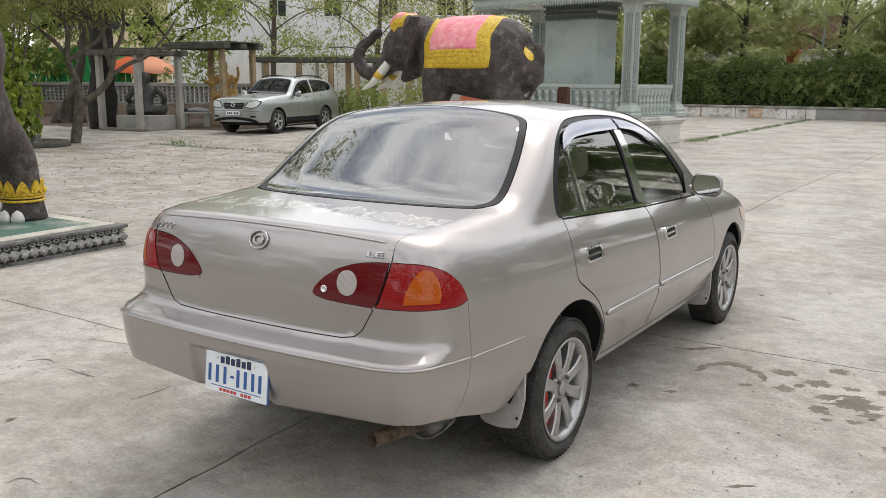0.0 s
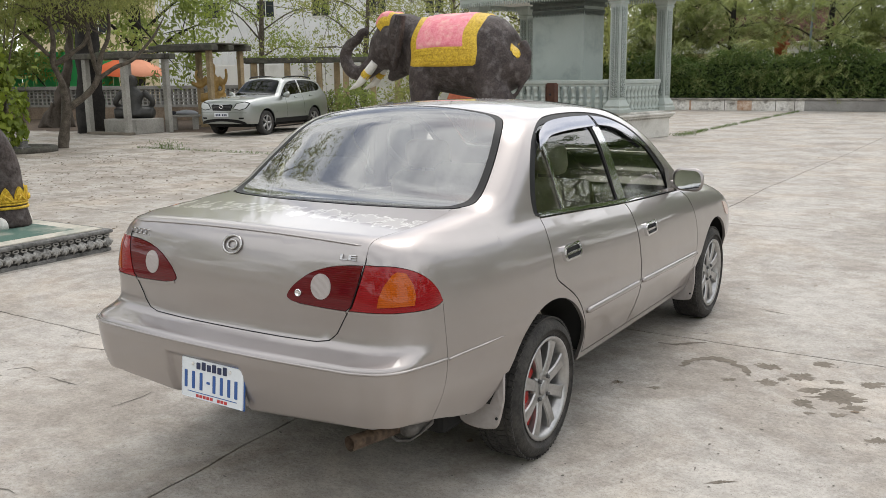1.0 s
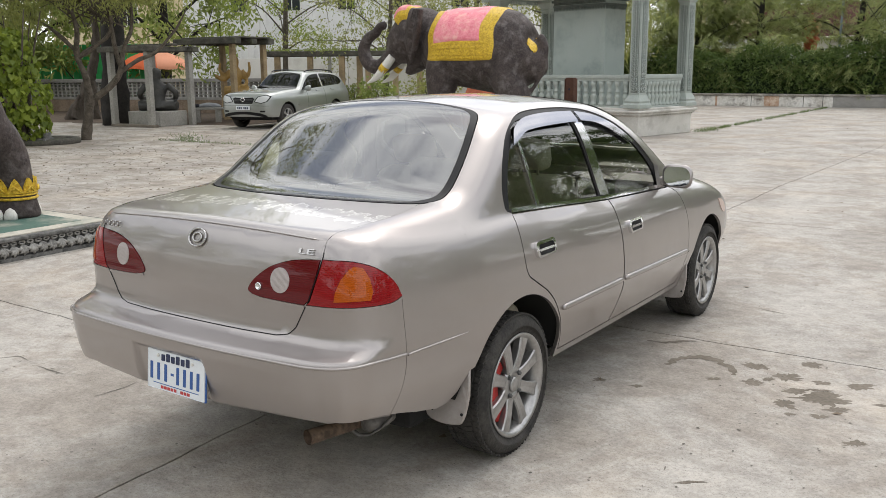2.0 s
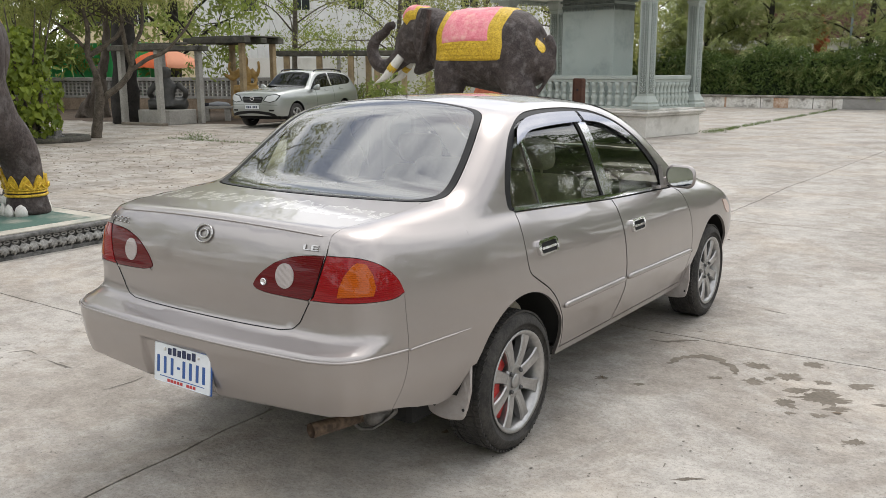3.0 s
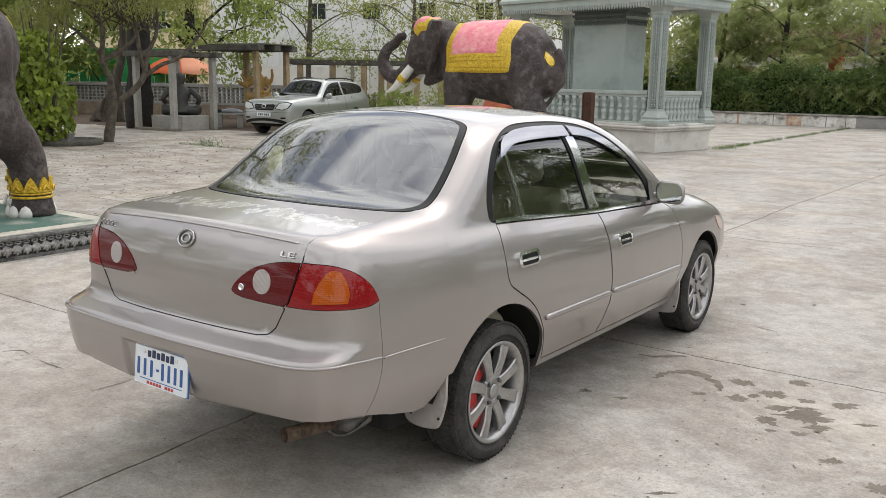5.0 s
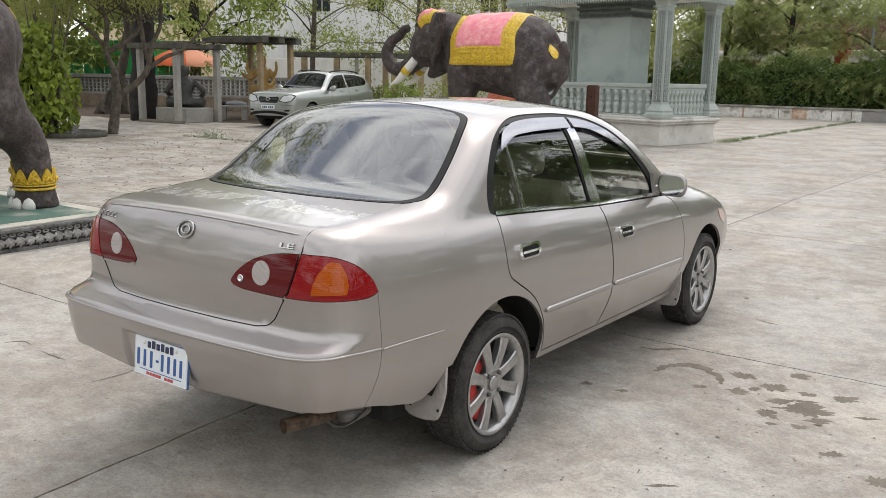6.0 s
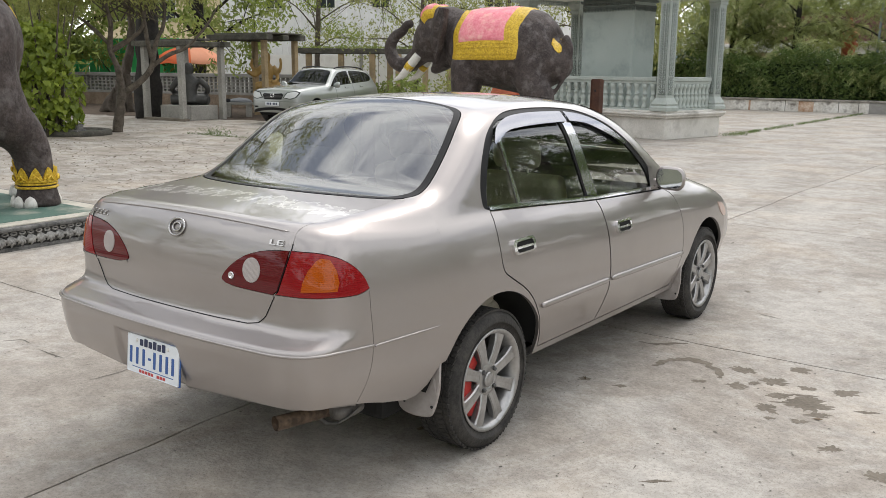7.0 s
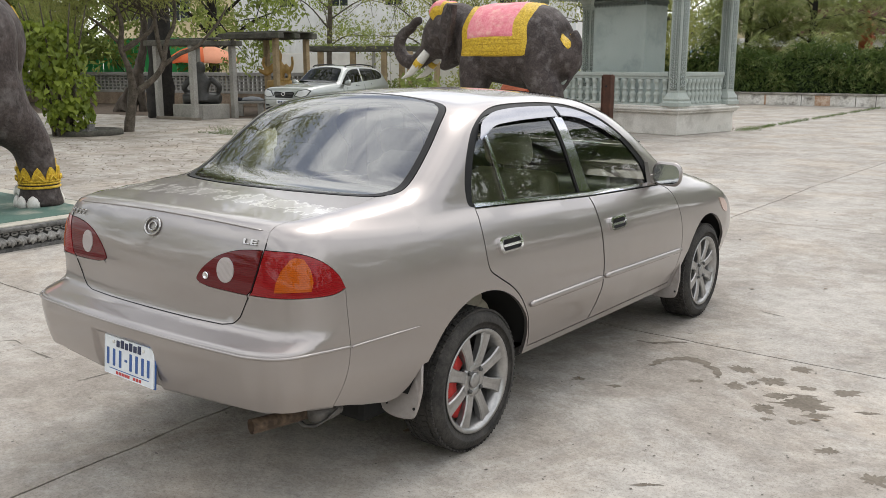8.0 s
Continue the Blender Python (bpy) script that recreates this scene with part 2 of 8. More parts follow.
POST = material("grey_post_plaster", (0.25, 0.24, 0.215), (0.40, 0.385, 0.35), 0.85, 3, 0.3, 0, 30, stain=(0.12, 0.11, 0.10), stain_scale=1.5, stain_amount=0.6)
OCHRE_POST = material("ochre_post_paint", (0.27, 0.195, 0.105), (0.42, 0.32, 0.19), 0.85, 3, 0.3, 0, 30, stain=(0.14, 0.11, 0.08), stain_scale=1.6, stain_amount=0.6)
BEAM = material("mossy_concrete_beam", (0.05, 0.048, 0.042), (0.13, 0.12, 0.10), 0.95, 5, 0.6, 0, 30, stain=(0.07, 0.085, 0.04), stain_scale=3, stain_amount=0.7)
BLACK_STONE = material("black_stone", (0.028, 0.028, 0.027), (0.065, 0.063, 0.058), 0.5, 6, 0.3)
GILT = material("dull_gold_paint", (0.30, 0.18, 0.045), (0.46, 0.29, 0.09), 0.5, 8, 0.25)
RUST = material("rusty_steel", (0.055, 0.028, 0.02), (0.12, 0.055, 0.035), 0.8, 8, 0.4, 0.2)
BARK = material("grey_bark", (0.045, 0.037, 0.028), (0.15, 0.125, 0.098), 0.95, 9, 0.8, 0, 45)
DARK_BARK = material("dark_bark", (0.012, 0.011, 0.010), (0.035, 0.030, 0.026), 0.95, 7, 0.8, 0, 40)
LEAF = leaf_material("leaf_green", (0.095, 0.145, 0.032), (0.40, 0.45, 0.10), 0.5)
LEAF_OLIVE = leaf_material("leaf_olive", (0.13, 0.155, 0.048), (0.47, 0.48, 0.15), 0.5)
LEAF_LIGHT = leaf_material("leaf_yellow_green", (0.045, 0.092, 0.010), (0.42, 0.50, 0.07), 0.42)
LEAF_DARK = leaf_material("leaf_dark_green", (0.040, 0.080, 0.020), (0.19, 0.265, 0.065), 0.42)
LEAF_MID = leaf_material("leaf_mid_green", (0.10, 0.15, 0.036), (0.40, 0.46, 0.12), 0.5)
LEAF_FERN = leaf_material("leaf_fern_green", (0.125, 0.165, 0.056), (0.50, 0.54, 0.20), 0.55)
LEAF_DRY = leaf_material("dry_leaf", (0.07, 0.05, 0.03), (0.22, 0.15, 0.085), 0.1)
SHEET_GREY = material("grey_cladding", (0.72, 0.72, 0.725), (0.82, 0.82, 0.82), 0.6, 1.2, 0.1, 0, 20, stain=(0.62, 0.61, 0.59), stain_scale=0.8, stain_amount=0.5)
WHITE_WALL = material("white_wall_paint", (0.72, 0.71, 0.68), (0.84, 0.83, 0.80), 0.7, 1.2, 0.1, 0, 30, stain=(0.52, 0.50, 0.46), stain_scale=0.9, stain_amount=0.5)
CREAM_WALL = material("cream_wall_paint", (0.55, 0.46, 0.29), (0.70, 0.60, 0.40), 0.75, 1.5, 0.1, 0, 30)
ROOF_TILE = material("red_roof_tile", (0.10, 0.052, 0.042), (0.21, 0.115, 0.09), 0.8, 9, 0.3, 0, 30, island=0.25)
BRICK_WALL = material("old_brick_wall", (0.17, 0.12, 0.085), (0.30, 0.23, 0.17), 0.95, 3, 0.5, 0, 20, stain=(0.10, 0.085, 0.06), stain_scale=1.2, stain_amount=0.6)
LATTICE = material("grey_block", (0.22, 0.21, 0.195), (0.34, 0.33, 0.31), 0.9, 3, 0.3, 0, 30, stain=(0.13, 0.12, 0.11), stain_scale=1.5, stain_amount=0.5)
ORANGE = plain("orange_canvas", (0.80, 0.16, 0.05), 0.7)
PALE_ORANGE = plain("faded_orange_canvas", (0.84, 0.36, 0.22), 0.7)
GREEN_SHEET = plain("green_sheet", (0.05, 0.46, 0.14), 0.6)
BLUE_SHEET = plain("blue_striped_sheet", (0.12, 0.30, 0.62), 0.5)
CLOTH_GREY = plain("grey_cloth", (0.30, 0.31, 0.33), 0.9)
CLOTH_DARK = plain("dark_cloth", (0.02, 0.02, 0.025), 0.9)
RED_CLAY = material("red_clay", (0.34, 0.08, 0.035), (0.52, 0.15, 0.07), 0.8, 20, 0.8, 0, 60)
WINDOW_DARK = plain("dark_window", (0.03, 0.035, 0.04), 0.15)

# ---------------------------------------------------------------- mesh helpers
def part(name, bm, material_, parent=None, label="", smooth=False):
    """Links a bmesh as one mesh object, under a thing or a part where one is given."""
    me = bpy.data.meshes.new(name)
    bm.to_mesh(me)
    bm.free()
    for m in (material_ if isinstance(material_, (list, tuple)) else (material_,)):
        me.materials.append(m)
    if smooth:
        me.shade_smooth()
    ob = new(name, me)
    if parent:
        ob.parent = parent
    if label:
        tagged(ob, label)
    return ob


def thing(name, label, category, m=None, group="", kind=""):
    ob = new(name)
    if m is not None:
        ob.matrix_basis = m
    return tagged(ob, label, category, group, kind)


def box(bm, x0, x1, y0, y1, z0, z1, bevel=0.0, m=None, index=0):
    """A box between two corners, its edges rounded by bevel."""
    r = bmesh.ops.create_cube(bm, size=1.0)
    vs = r["verts"]
    bmesh.ops.scale(bm, vec=(abs(x1 - x0), abs(y1 - y0), abs(z1 - z0)), verts=vs)
    bmesh.ops.translate(bm, vec=((x0 + x1) / 2, (y0 + y1) / 2, (z0 + z1) / 2), verts=vs)
    fs = list({f for v in vs for f in v.link_faces})
    if bevel:
        es = list({e for v in vs for e in v.link_edges})
        r = bmesh.ops.bevel(bm, geom=es, offset=bevel, segments=2, affect='EDGES', profile=0.5)
        vs = list({v for f in r["faces"] for v in f.verts} | {v for v in vs if v.is_valid})
        fs = list({f for v in vs for f in v.link_faces})
    for f in fs:
        f.material_index = index
    if m is not None:
        bmesh.ops.transform(bm, matrix=m, verts=vs)
    return vs


def ring_faces(bm, rings, closed=True, caps=True, index=0):
    n = len(rings[0])
    for a, b in zip(rings, rings[1:]):
        for i in range(n if closed else n - 1):
            j = (i + 1) % n
            f = bm.faces.new((a[i], a[j], b[j], b[i]))
            f.material_index, f.smooth = index, True
    if caps:
        for ring, flip in ((rings[0], True), (rings[-1], False)):
            f = bm.faces.new(ring[::-1] if flip else ring)
            f.material_index = index


def tube(bm, points, radii, sides=10, caps=True, squash=None, index=0, wobble=0.0):
    """A tube along a path; a radius is a number or (across, up)."""
    pts = [Vector(p) for p in points]
    rings, up = [], None
    for i, p in enumerate(pts):
        d = (pts[min(i + 1, len(pts) - 1)] - pts[max(i - 1, 0)]).normalized()
        if up is None:
            up = Vector((0, 0, 1)) if abs(d.z) < 0.9 else Vector((0, 1, 0))
        side = d.cross(up).normalized()
        up = side.cross(d).normalized()
        r = radii[i] if i < len(radii) else radii[-1]
        ra, rb = r if isinstance(r, (tuple, list)) else (r, r)
        ring = []
        for k in range(sides):
            a = 2 * math.pi * k / sides
            w = 1 + wobble * noise.noise(p * 3 + Vector((math.cos(a), math.sin(a), 0)) * 2)
            ring.append(bm.verts.new(p + side * (math.cos(a) * ra * w) + up * (math.sin(a) * rb * w)))
        rings.append(ring)
    ring_faces(bm, rings, True, caps, index)
    return rings


def spline(points, n):
    """Catmull-Rom through points (tuples of any length), n steps to a span."""
    p = [np.array(q, float) for q in points]
    p = [2 * p[0] - p[1]] + p + [2 * p[-1] - p[-2]]
    out = []
    for i in range(1, len(p) - 2):
        for k in range(n):
            t = k / n
            out.append(0.5 * (2 * p[i] + (p[i + 1] - p[i - 1]) * t + (2 * p[i - 1] - 5 * p[i] + 4 * p[i + 1] - p[i + 2]) * t * t
                              + (3 * p[i] - p[i - 1] - 3 * p[i + 1] + p[i + 2]) * t ** 3))
    out.append(p[-2])
    return out


def limb(bm, points, radii, n=5, sides=10, index=0, wobble=0.0, caps=True):
    """A smooth tapered tube through a few points."""
    rows = [tuple(p) + (r if isinstance(r, tuple) else (r, r)) for p, r in zip(points, radii)]
    rows = spline(rows, n)
    return tube(bm, [r[:3] for r in rows], [(max(r[3], 0.001), max(r[4], 0.001)) for r in rows], sides, caps, None, index, wobble)


def lathe(bm, profile, sides=12, m=None, index=0, square=False, caps=True):
    """A turned form from (radius, height) rows; square: four flat sides."""
    rings = []
    for r, z in profile:
        if square:
            ring = [Vector((sx * r, sy * r, z)) for sx, sy in ((1, -1), (1, 1), (-1, 1), (-1, -1))]
        else:
            ring = [Vector((r * math.cos(2 * math.pi * k / sides), r * math.sin(2 * math.pi * k / sides), z)) for k in range(sides)]
        rings.append([bm.verts.new(m @ v if m is not None else v) for v in ring])
    ring_faces(bm, rings, True, caps, index)
    if square:
        for ring in rings:
            for v in ring:
                for f in v.link_faces:
                    f.smooth = False


def leaf_mesh(name, spots, size, material_, parent=None, label="", seed=1, droop=0.3, aspect=0.5, fold=0.25, kind=""):
    """Many small folded leaves in one mesh: spots are places, size a number or (low, high)."""
    rng = np.random.default_rng(seed)
    P = np.asarray(spots, float)
    n = len(P)
    lo, hi = size if isinstance(size, tuple) else (size * 0.7, size * 1.3)
    s = rng.uniform(lo, hi, n)[:, None]
    d = rng.normal(size=(n, 3))
    d[:, 2] -= droop * 2
    d /= np.linalg.norm(d, axis=1)[:, None]
    w = np.cross(d, rng.normal(size=(n, 3)))
    w /= np.linalg.norm(w, axis=1)[:, None]
    u = np.cross(w, d)
    base, tip, mid = P - d * s * 0.5, P + d * s * 0.5, P - d * s * 0.08 + u * s * 0.02
    a = mid + w * s * aspect * 0.5 + u * s * fold * 0.3
    b = mid - w * s * aspect * 0.5 + u * s * fold * 0.3
    V = np.stack([base, a, tip, b], 1).reshape(-1, 3)
    i = np.arange(n)[:, None] * 4
    F = np.concatenate([i + [0, 1, 2], i + [0, 2, 3]], 1).reshape(-1, 3)
    me = bpy.data.meshes.new(name)
    me.from_pydata(V.tolist(), [], F.tolist())
    me.materials.append(material_)
    ob = new(name, me)
    if parent:
        ob.parent = parent
    return tagged(ob, label, kind=kind)


def frond_mesh(name, spots, length, material_, parent=None, label="", seed=1, pairs=8, kind=""):
    """Fern-like sprays in one mesh: at each spot an arching stalk with pairs of narrow leaflets."""
    rng = np.random.default_rng(seed)
    P = np.asarray(spots, float)
    n = len(P)
    L = rng.uniform(length[0], length[1], n)[:, None]
    a = rng.uniform(0, 2 * math.pi, n)
    d = np.stack([np.cos(a), np.sin(a), rng.uniform(-0.35, 0.35, n)], 1)
    side = np.stack([-np.sin(a), np.cos(a), rng.normal(0, 0.25, n)], 1)
    V = []
    for k in range(pairs):
        u = (k + 0.6) / pairs
        root = P + d * L * u - np.array([0, 0, 1.0]) * L * 0.55 * u * u
        along = d - np.array([0, 0, 1.1]) * u
        size = L * (0.31 - 0.16 * abs(u - 0.35))
        for s in (-1, 1):
            w = side * s * 0.8 + along * 0.55 - np.array([0, 0, 0.22]) + rng.normal(0, 0.12, (n, 3))
            across = along / np.linalg.norm(along, axis=1)[:, None] * size * 0.22
            tip = root + w * size
            mid = root + w * size * 0.45
            V.append(np.stack([root, mid + across, tip, mid - across], 1))
    V = np.concatenate(V).reshape(-1, 3)
    i = np.arange(len(V) // 4)[:, None] * 4
    F = np.concatenate([i + [0, 1, 2], i + [0, 2, 3]], 1).reshape(-1, 3)
    me = bpy.data.meshes.new(name)
    me.from_pydata(V.tolist(), [], F.tolist())
    me.materials.append(material_)
    ob = new(name, me)
    if parent:
        ob.parent = parent
    return tagged(ob, label, kind=kind)


def cloud(rng, centre, radii, n, shell=0.35):
    """Places in an uneven clump, more of them towards its outside."""
    d = rng.normal(size=(n, 3))
    d /= np.linalg.norm(d, axis=1)[:, None]
    r = rng.uniform(shell, 1, n) ** 0.6
    return np.asarray(centre) + d * r[:, None] * np.asarray(radii)

# ---------------------------------------------------------------- ground
def build_ground():
    bm = bmesh.new()
    bmesh.ops.create_grid(bm, x_segments=8, y_segments=8, size=400)
    bmesh.ops.translate(bm, vec=(0, 0, -0.06), verts=bm.verts)
    ob = part("ground", bm, EARTH)
    tagged(ob, "bare brown earth that runs out to the distance", "ground", kind="structure")

    yard = thing("pavement", "sun-bleached concrete yard in large slabs with open joints", "pavement", kind="structure")
    rng = random.Random(4)
    # joints along y drift slightly; those across step from row to row
    seams = [-33, -28, -23.5, -19.2, -14.9, -11.3, -7.8, -4.55, -0.33, 3.6, 7.9, 12.2, 16.5]
    def seam_x(x, y):
        if abs(x + 0.33) < 0.1:
            return float(np.interp(y, (-8, -4, -1.35, -0.3, 2, 6.5, 9.4, 15.5, 34), (-0.20, -0.20, -0.306, -0.36, -0.325, -0.295, -0.27, -0.03, 0.42)))
        return x + 0.011 * (y - 2)
    fixed = {-0.33: [-8, -3.4, 1.94, 6.2, 10.6, 14.6, 18.5, 21.6, 26.3, 31, 34.4], -4.55: [-8, -4.1, 0.20, 4.9, 9.4, 13.9, 18.4, 22.4, 26.5, 30.6, 34.4]}
    for a, b in zip(seams, seams[1:]):
        ys = fixed.get(a)
        if ys is None:
            ys, y = [-8], -8 + rng.uniform(2, 4.4)
            while y < 31:
                ys.append(y)
                y += rng.uniform(4.0, 4.9)
            if a in (-14.9, -11.3):
                k = min(range(len(ys)), key=lambda i: abs(ys[i] - 10.4))
                ys[k] = 10.4
            ys.append(34.4)
        for y0, y1 in zip(ys, ys[1:]):
            if a < -19 and y1 > 22:
                continue
            bm = bmesh.new()
            gap = 0.006
            outline = []
            nx, ny = max(3, int((b - a) / 0.07)), max(3, int((y1 - y0) / 0.07))
            def wob(p, q):
                return 0.011 * noise.noise(Vector((p * 4.1, q * 4.1, 1.7))) + 0.007 * noise.noise(Vector((p * 11, q * 11, 2.3))) + 0.02 * noise.noise(Vector((p * 0.7, q * 0.7, 5.0)))
            for i in range(nx):
                x = a + (b - a) * i / nx
                outline.append((seam_x(a, y0) + (seam_x(b, y0) - seam_x(a, y0)) * i / nx, y0 + wob(x, 0.37 * y0) + gap))
            for i in range(ny):
                y = y0 + (y1 - y0) * i / ny
                outline.append((seam_x(b, y) - (gap if b < 3 else 0.0056) + wob(b, y), y))
            for i in range(nx):
                x = b - (b - a) * i / nx
                outline.append((seam_x(b, y1) + (seam_x(a, y1) - seam_x(b, y1)) * i / nx, y1 + wob(x, 0.37 * y1) - gap))
            for i in range(ny):
                y = y1 - (y1 - y0) * i / ny
                outline.append((seam_x(a, y) + (gap if a < 3 else 0.0056) + wob(a, y), y))
            lift = 0.0
            top = [bm.verts.new((x, y, lift)) for x, y in outline]
            cx, cy = (a + b) / 2, (y0 + y1) / 2
            low = [bm.verts.new((x + (x - cx) * 0.001, y + (y - cy) * 0.001, -0.055)) for x, y in outline]
            bm.faces.new(top)
            for i in range(len(top)):
                j = (i + 1) % len(top)
                bm.faces.new((top[j], top[i], low[i], low[j]))
            part("slab", bm, CONCRETE, yard)
    # damp stains with ragged edges
    spots = [(1.79, 1.33, 0.115, 0.080, 37), (1.64, 1.37, 0.058, 0.036, 37), (1.63, 1.16, 0.046, 0.060, 38), (1.89, 1.60, 0.072, 0.042, 37), (1.99, 0.85, 0.048, 0.026, 37), (2.20, 0.69, 0.050, 0.045, 20),
             (1.38, 1.64, 0.066, 0.055, 38), (1.56, 1.55, 0.070, 0.055, 37), (1.72, 1.55, 0.043, 0.028, 37), (1.24, 1.32, 0.034, 0.024, 38), (1.42, 1.37, 0.049, 0.045, 38), (1.80, 1.08, 0.036, 0.024, 37),
             (1.62, 1.82, 0.041, 0.045, 37), (0.95, 1.01, 0.031, 0.020, 37), (1.68, 1.04, 0.026, 0.017, 39), (1.85, 1.21, 0.050, 0.026, 37), (0.75, 0.99, 0.031, 0.027, 37), (2.03, 1.39, 0.043, 0.018, 37),
             (1.51, 0.12, 0.047, 0.012, 38), (1.74, 1.44, 0.05, 0.018, 20), (1.48, 1.46, 0.03, 0.02, 60)]
    for k, (x, y, rx, ry, turn) in enumerate(spots):
        bm = bmesh.new()
        vs = []
        c, sn = math.cos(radians(turn)), math.sin(radians(turn))
        for i in range(72):
            t = 2 * math.pi * i / 72
            r = 1 + 0.7 * noise.noise(Vector((math.cos(t) * 1.3 + k * 7, math.sin(t) * 1.3, k))) + 0.6 * noise.noise(Vector((math.cos(t) * 4 + k, math.sin(t) * 4, 3))) + 0.35 * noise.noise(Vector((math.cos(t) * 11 + k, math.sin(t) * 11, 9)))
            a, b = rx * r * math.cos(t), ry * r * math.sin(t)
            vs.append(bm.verts.new((x + a * c - b * sn, y + a * sn + b * c, 0.0003 + 0.00004 * k)))
        bm.faces.new(vs)
        part("stain", bm, DAMP, yard, "dark damp stain")

    def ribbon(name, pts, width, mat, z, label, ragged=0.5):
        """A narrow ragged mark lying along a path."""
        q = spline(pts, 10)
        left, right = [], []
        bm = bmesh.new()
        for i, p in enumerate(q):
            d = q[min(i + 1, len(q) - 1)] - q[max(i - 1, 0)]
            d = d / (np.hypot(*d) + 1e-9)
            u = i / (len(q) - 1)
            w = width * (0.35 + 0.65 * math.sin(math.pi * u) ** 0.5)
            for row, s, k in ((left, 1, 1.0), (right, -1, 5.0)):
                e = w * (1 + ragged * 1.6 * noise.noise(Vector((p[0] * 31, p[1] * 31, k))))
                wig = width * 0.8 * noise.noise(Vector((p[0] * 13, p[1] * 13, 7)))
                row.append(bm.verts.new((p[0] - d[1] * (s * e + wig), p[1] + d[0] * (s * e + wig), z)))
        for i in range(len(q) - 1):
            bm.faces.new((right[i], right[i + 1], left[i + 1], left[i]))
        part(name, bm, mat, yard, label)
    ribbon("stain", [(0.955, 1.40), (0.975, 1.52), (1.057, 1.608), (1.135, 1.629), (1.209, 1.591), (1.277, 1.521), (1.315, 1.43)], 0.027, DAMP, 0.0016, "curved dark damp stain", 0.7)
    ribbon("stain", [(0.72, 1.75), (0.822, 1.776), (0.886, 1.846), (0.966, 1.90)], 0.014, DAMP, 0.0017, "curved dark damp stain", 0.7)
    for pts, w in (([(1.396, 0.168), (1.392, 0.205)], 0.004), ([(1.102, 2.806), (1.267, 2.771)], 0.004),
                   ([(-1.245, -0.572), (-1.235, -0.513), (-1.228, -0.399), (-1.24, -0.33)], 0.0035), ([(-2.225, -0.504), (-2.162, -0.428), (-2.066, -0.432)], 0.004), ([(-1.91, -0.46), (-1.792, -0.464), (-1.674, -0.46)], 0.004),
                   ([(-0.90, -1.43), (-0.895, -1.373), (-0.85, -1.354), (-0.80, -1.36)], 0.003), ([(-1.6, -0.1), (-1.9, 0.02), (-2.3, -0.05)], 0.003)):
        ribbon("crack", pts, w, CRACK, 0.0020, "dark hairline crack")
    # chipped pits and grit
    rng = np.random.default_rng(31)
    V, F = [], []
    for k in range(4200):
        if k < 3400:
            x, y = rng.uniform(-3.2, 3.4), rng.uniform(-1.9, 4.5)
        else:
            x, y = rng.uniform(-6, 8), rng.uniform(2, 16)
        if noise.noise(Vector((x * 1.3, y * 1.3, 4))) < -0.05 + 0.25 * rng.uniform(-1, 1):
            continue
        r = 0.0022 + 0.0046 * rng.uniform() ** 3 * (1.0 if k < 3400 else 1.8)
        n, a0, st = 7, rng.uniform(0, 6.3), rng.uniform(1.0, 1.7)
        i0 = len(V)
        for q in range(n):
            t = 2 * math.pi * q / n
            rr = r * rng.uniform(0.55, 1.25)
            px, py = rr * st * math.cos(t), rr * math.sin(t)
            V.append((x + px * math.cos(a0) - py * math.sin(a0), y + px * math.sin(a0) + py * math.cos(a0), 0.0024))
        F.append(tuple(range(i0, i0 + n)))
    me = bpy.data.meshes.new("pits")
    me.from_pydata(V, [], F)
    me.materials.append(CRACK)
    ob = new("pits", me)
    ob.parent = yard
    tagged(ob, "small dark pits and grit in the concrete", kind="stuff")
    return yard


build_ground()


def build_litter():
    """Dry leaves and grit, thickest under the trees."""
    rng = np.random.default_rng(11)
    P = []
    for _ in range(3600):
        x, y = rng.normal(-11, 4.5), rng.normal(6.8, 3.4)
        if x < -5.3 and y > 2.6:
            P.append((x, y, 0.012))
    for _ in range(260):
        P.append((rng.uniform(-6, 8), rng.uniform(-2.5, 22), 0.006))
    litter = leaf_mesh("leaf_litter", P, (0.028, 0.07), LEAF_DRY, None, "small dry brown leaves scattered over the concrete", 3, 0.0, 0.6, 0.3, "stuff")
    for v in litter.data.vertices:
        v.co.z = 0.004 + max(0.0, v.co.z) * 0.25
    # grass in the open joint beside the pavilion and under the trees
    G = []
    for _ in range(2300):
        t = rng.uniform(0, 1) ** 1.3
        if noise.noise(Vector((t * 14, 1, 1))) < -0.3 and t > 0.12:
            continue
        y = 18.6 + 15 * t
        G.append((-4.55 + 0.011 * (y - 2) + rng.normal(0, 0.03 + 0.10 * (t < 0.10)), y, abs(rng.normal(0.03, 0.02)) + 0.01))
    for _ in range(300):
        G.append((rng.normal(-13.6, 0.25), rng.normal(10.45, 0.12), abs(rng.normal(0.08, 0.06))))
    for _ in range(500):
        G.append((rng.uniform(-14.6, -9.5), rng.normal(10.4, 0.03), abs(rng.normal(0.02, 0.015))))
    leaf_mesh("grass", G, (0.035, 0.10), LEAF_DARK, None, "tufts of green grass growing from the open joint", 5, -0.8, 0.12, 0.1, "stuff")


build_litter()

# ---------------------------------------------------------------- pavilion
PAV = Matrix.Translation((-5.08, 16.34, 0)) @ pose(0, 0, 0, 0, 0, -12.6)
# local frame: x to the left end is negative, y goes to the back; the near corner is the origin


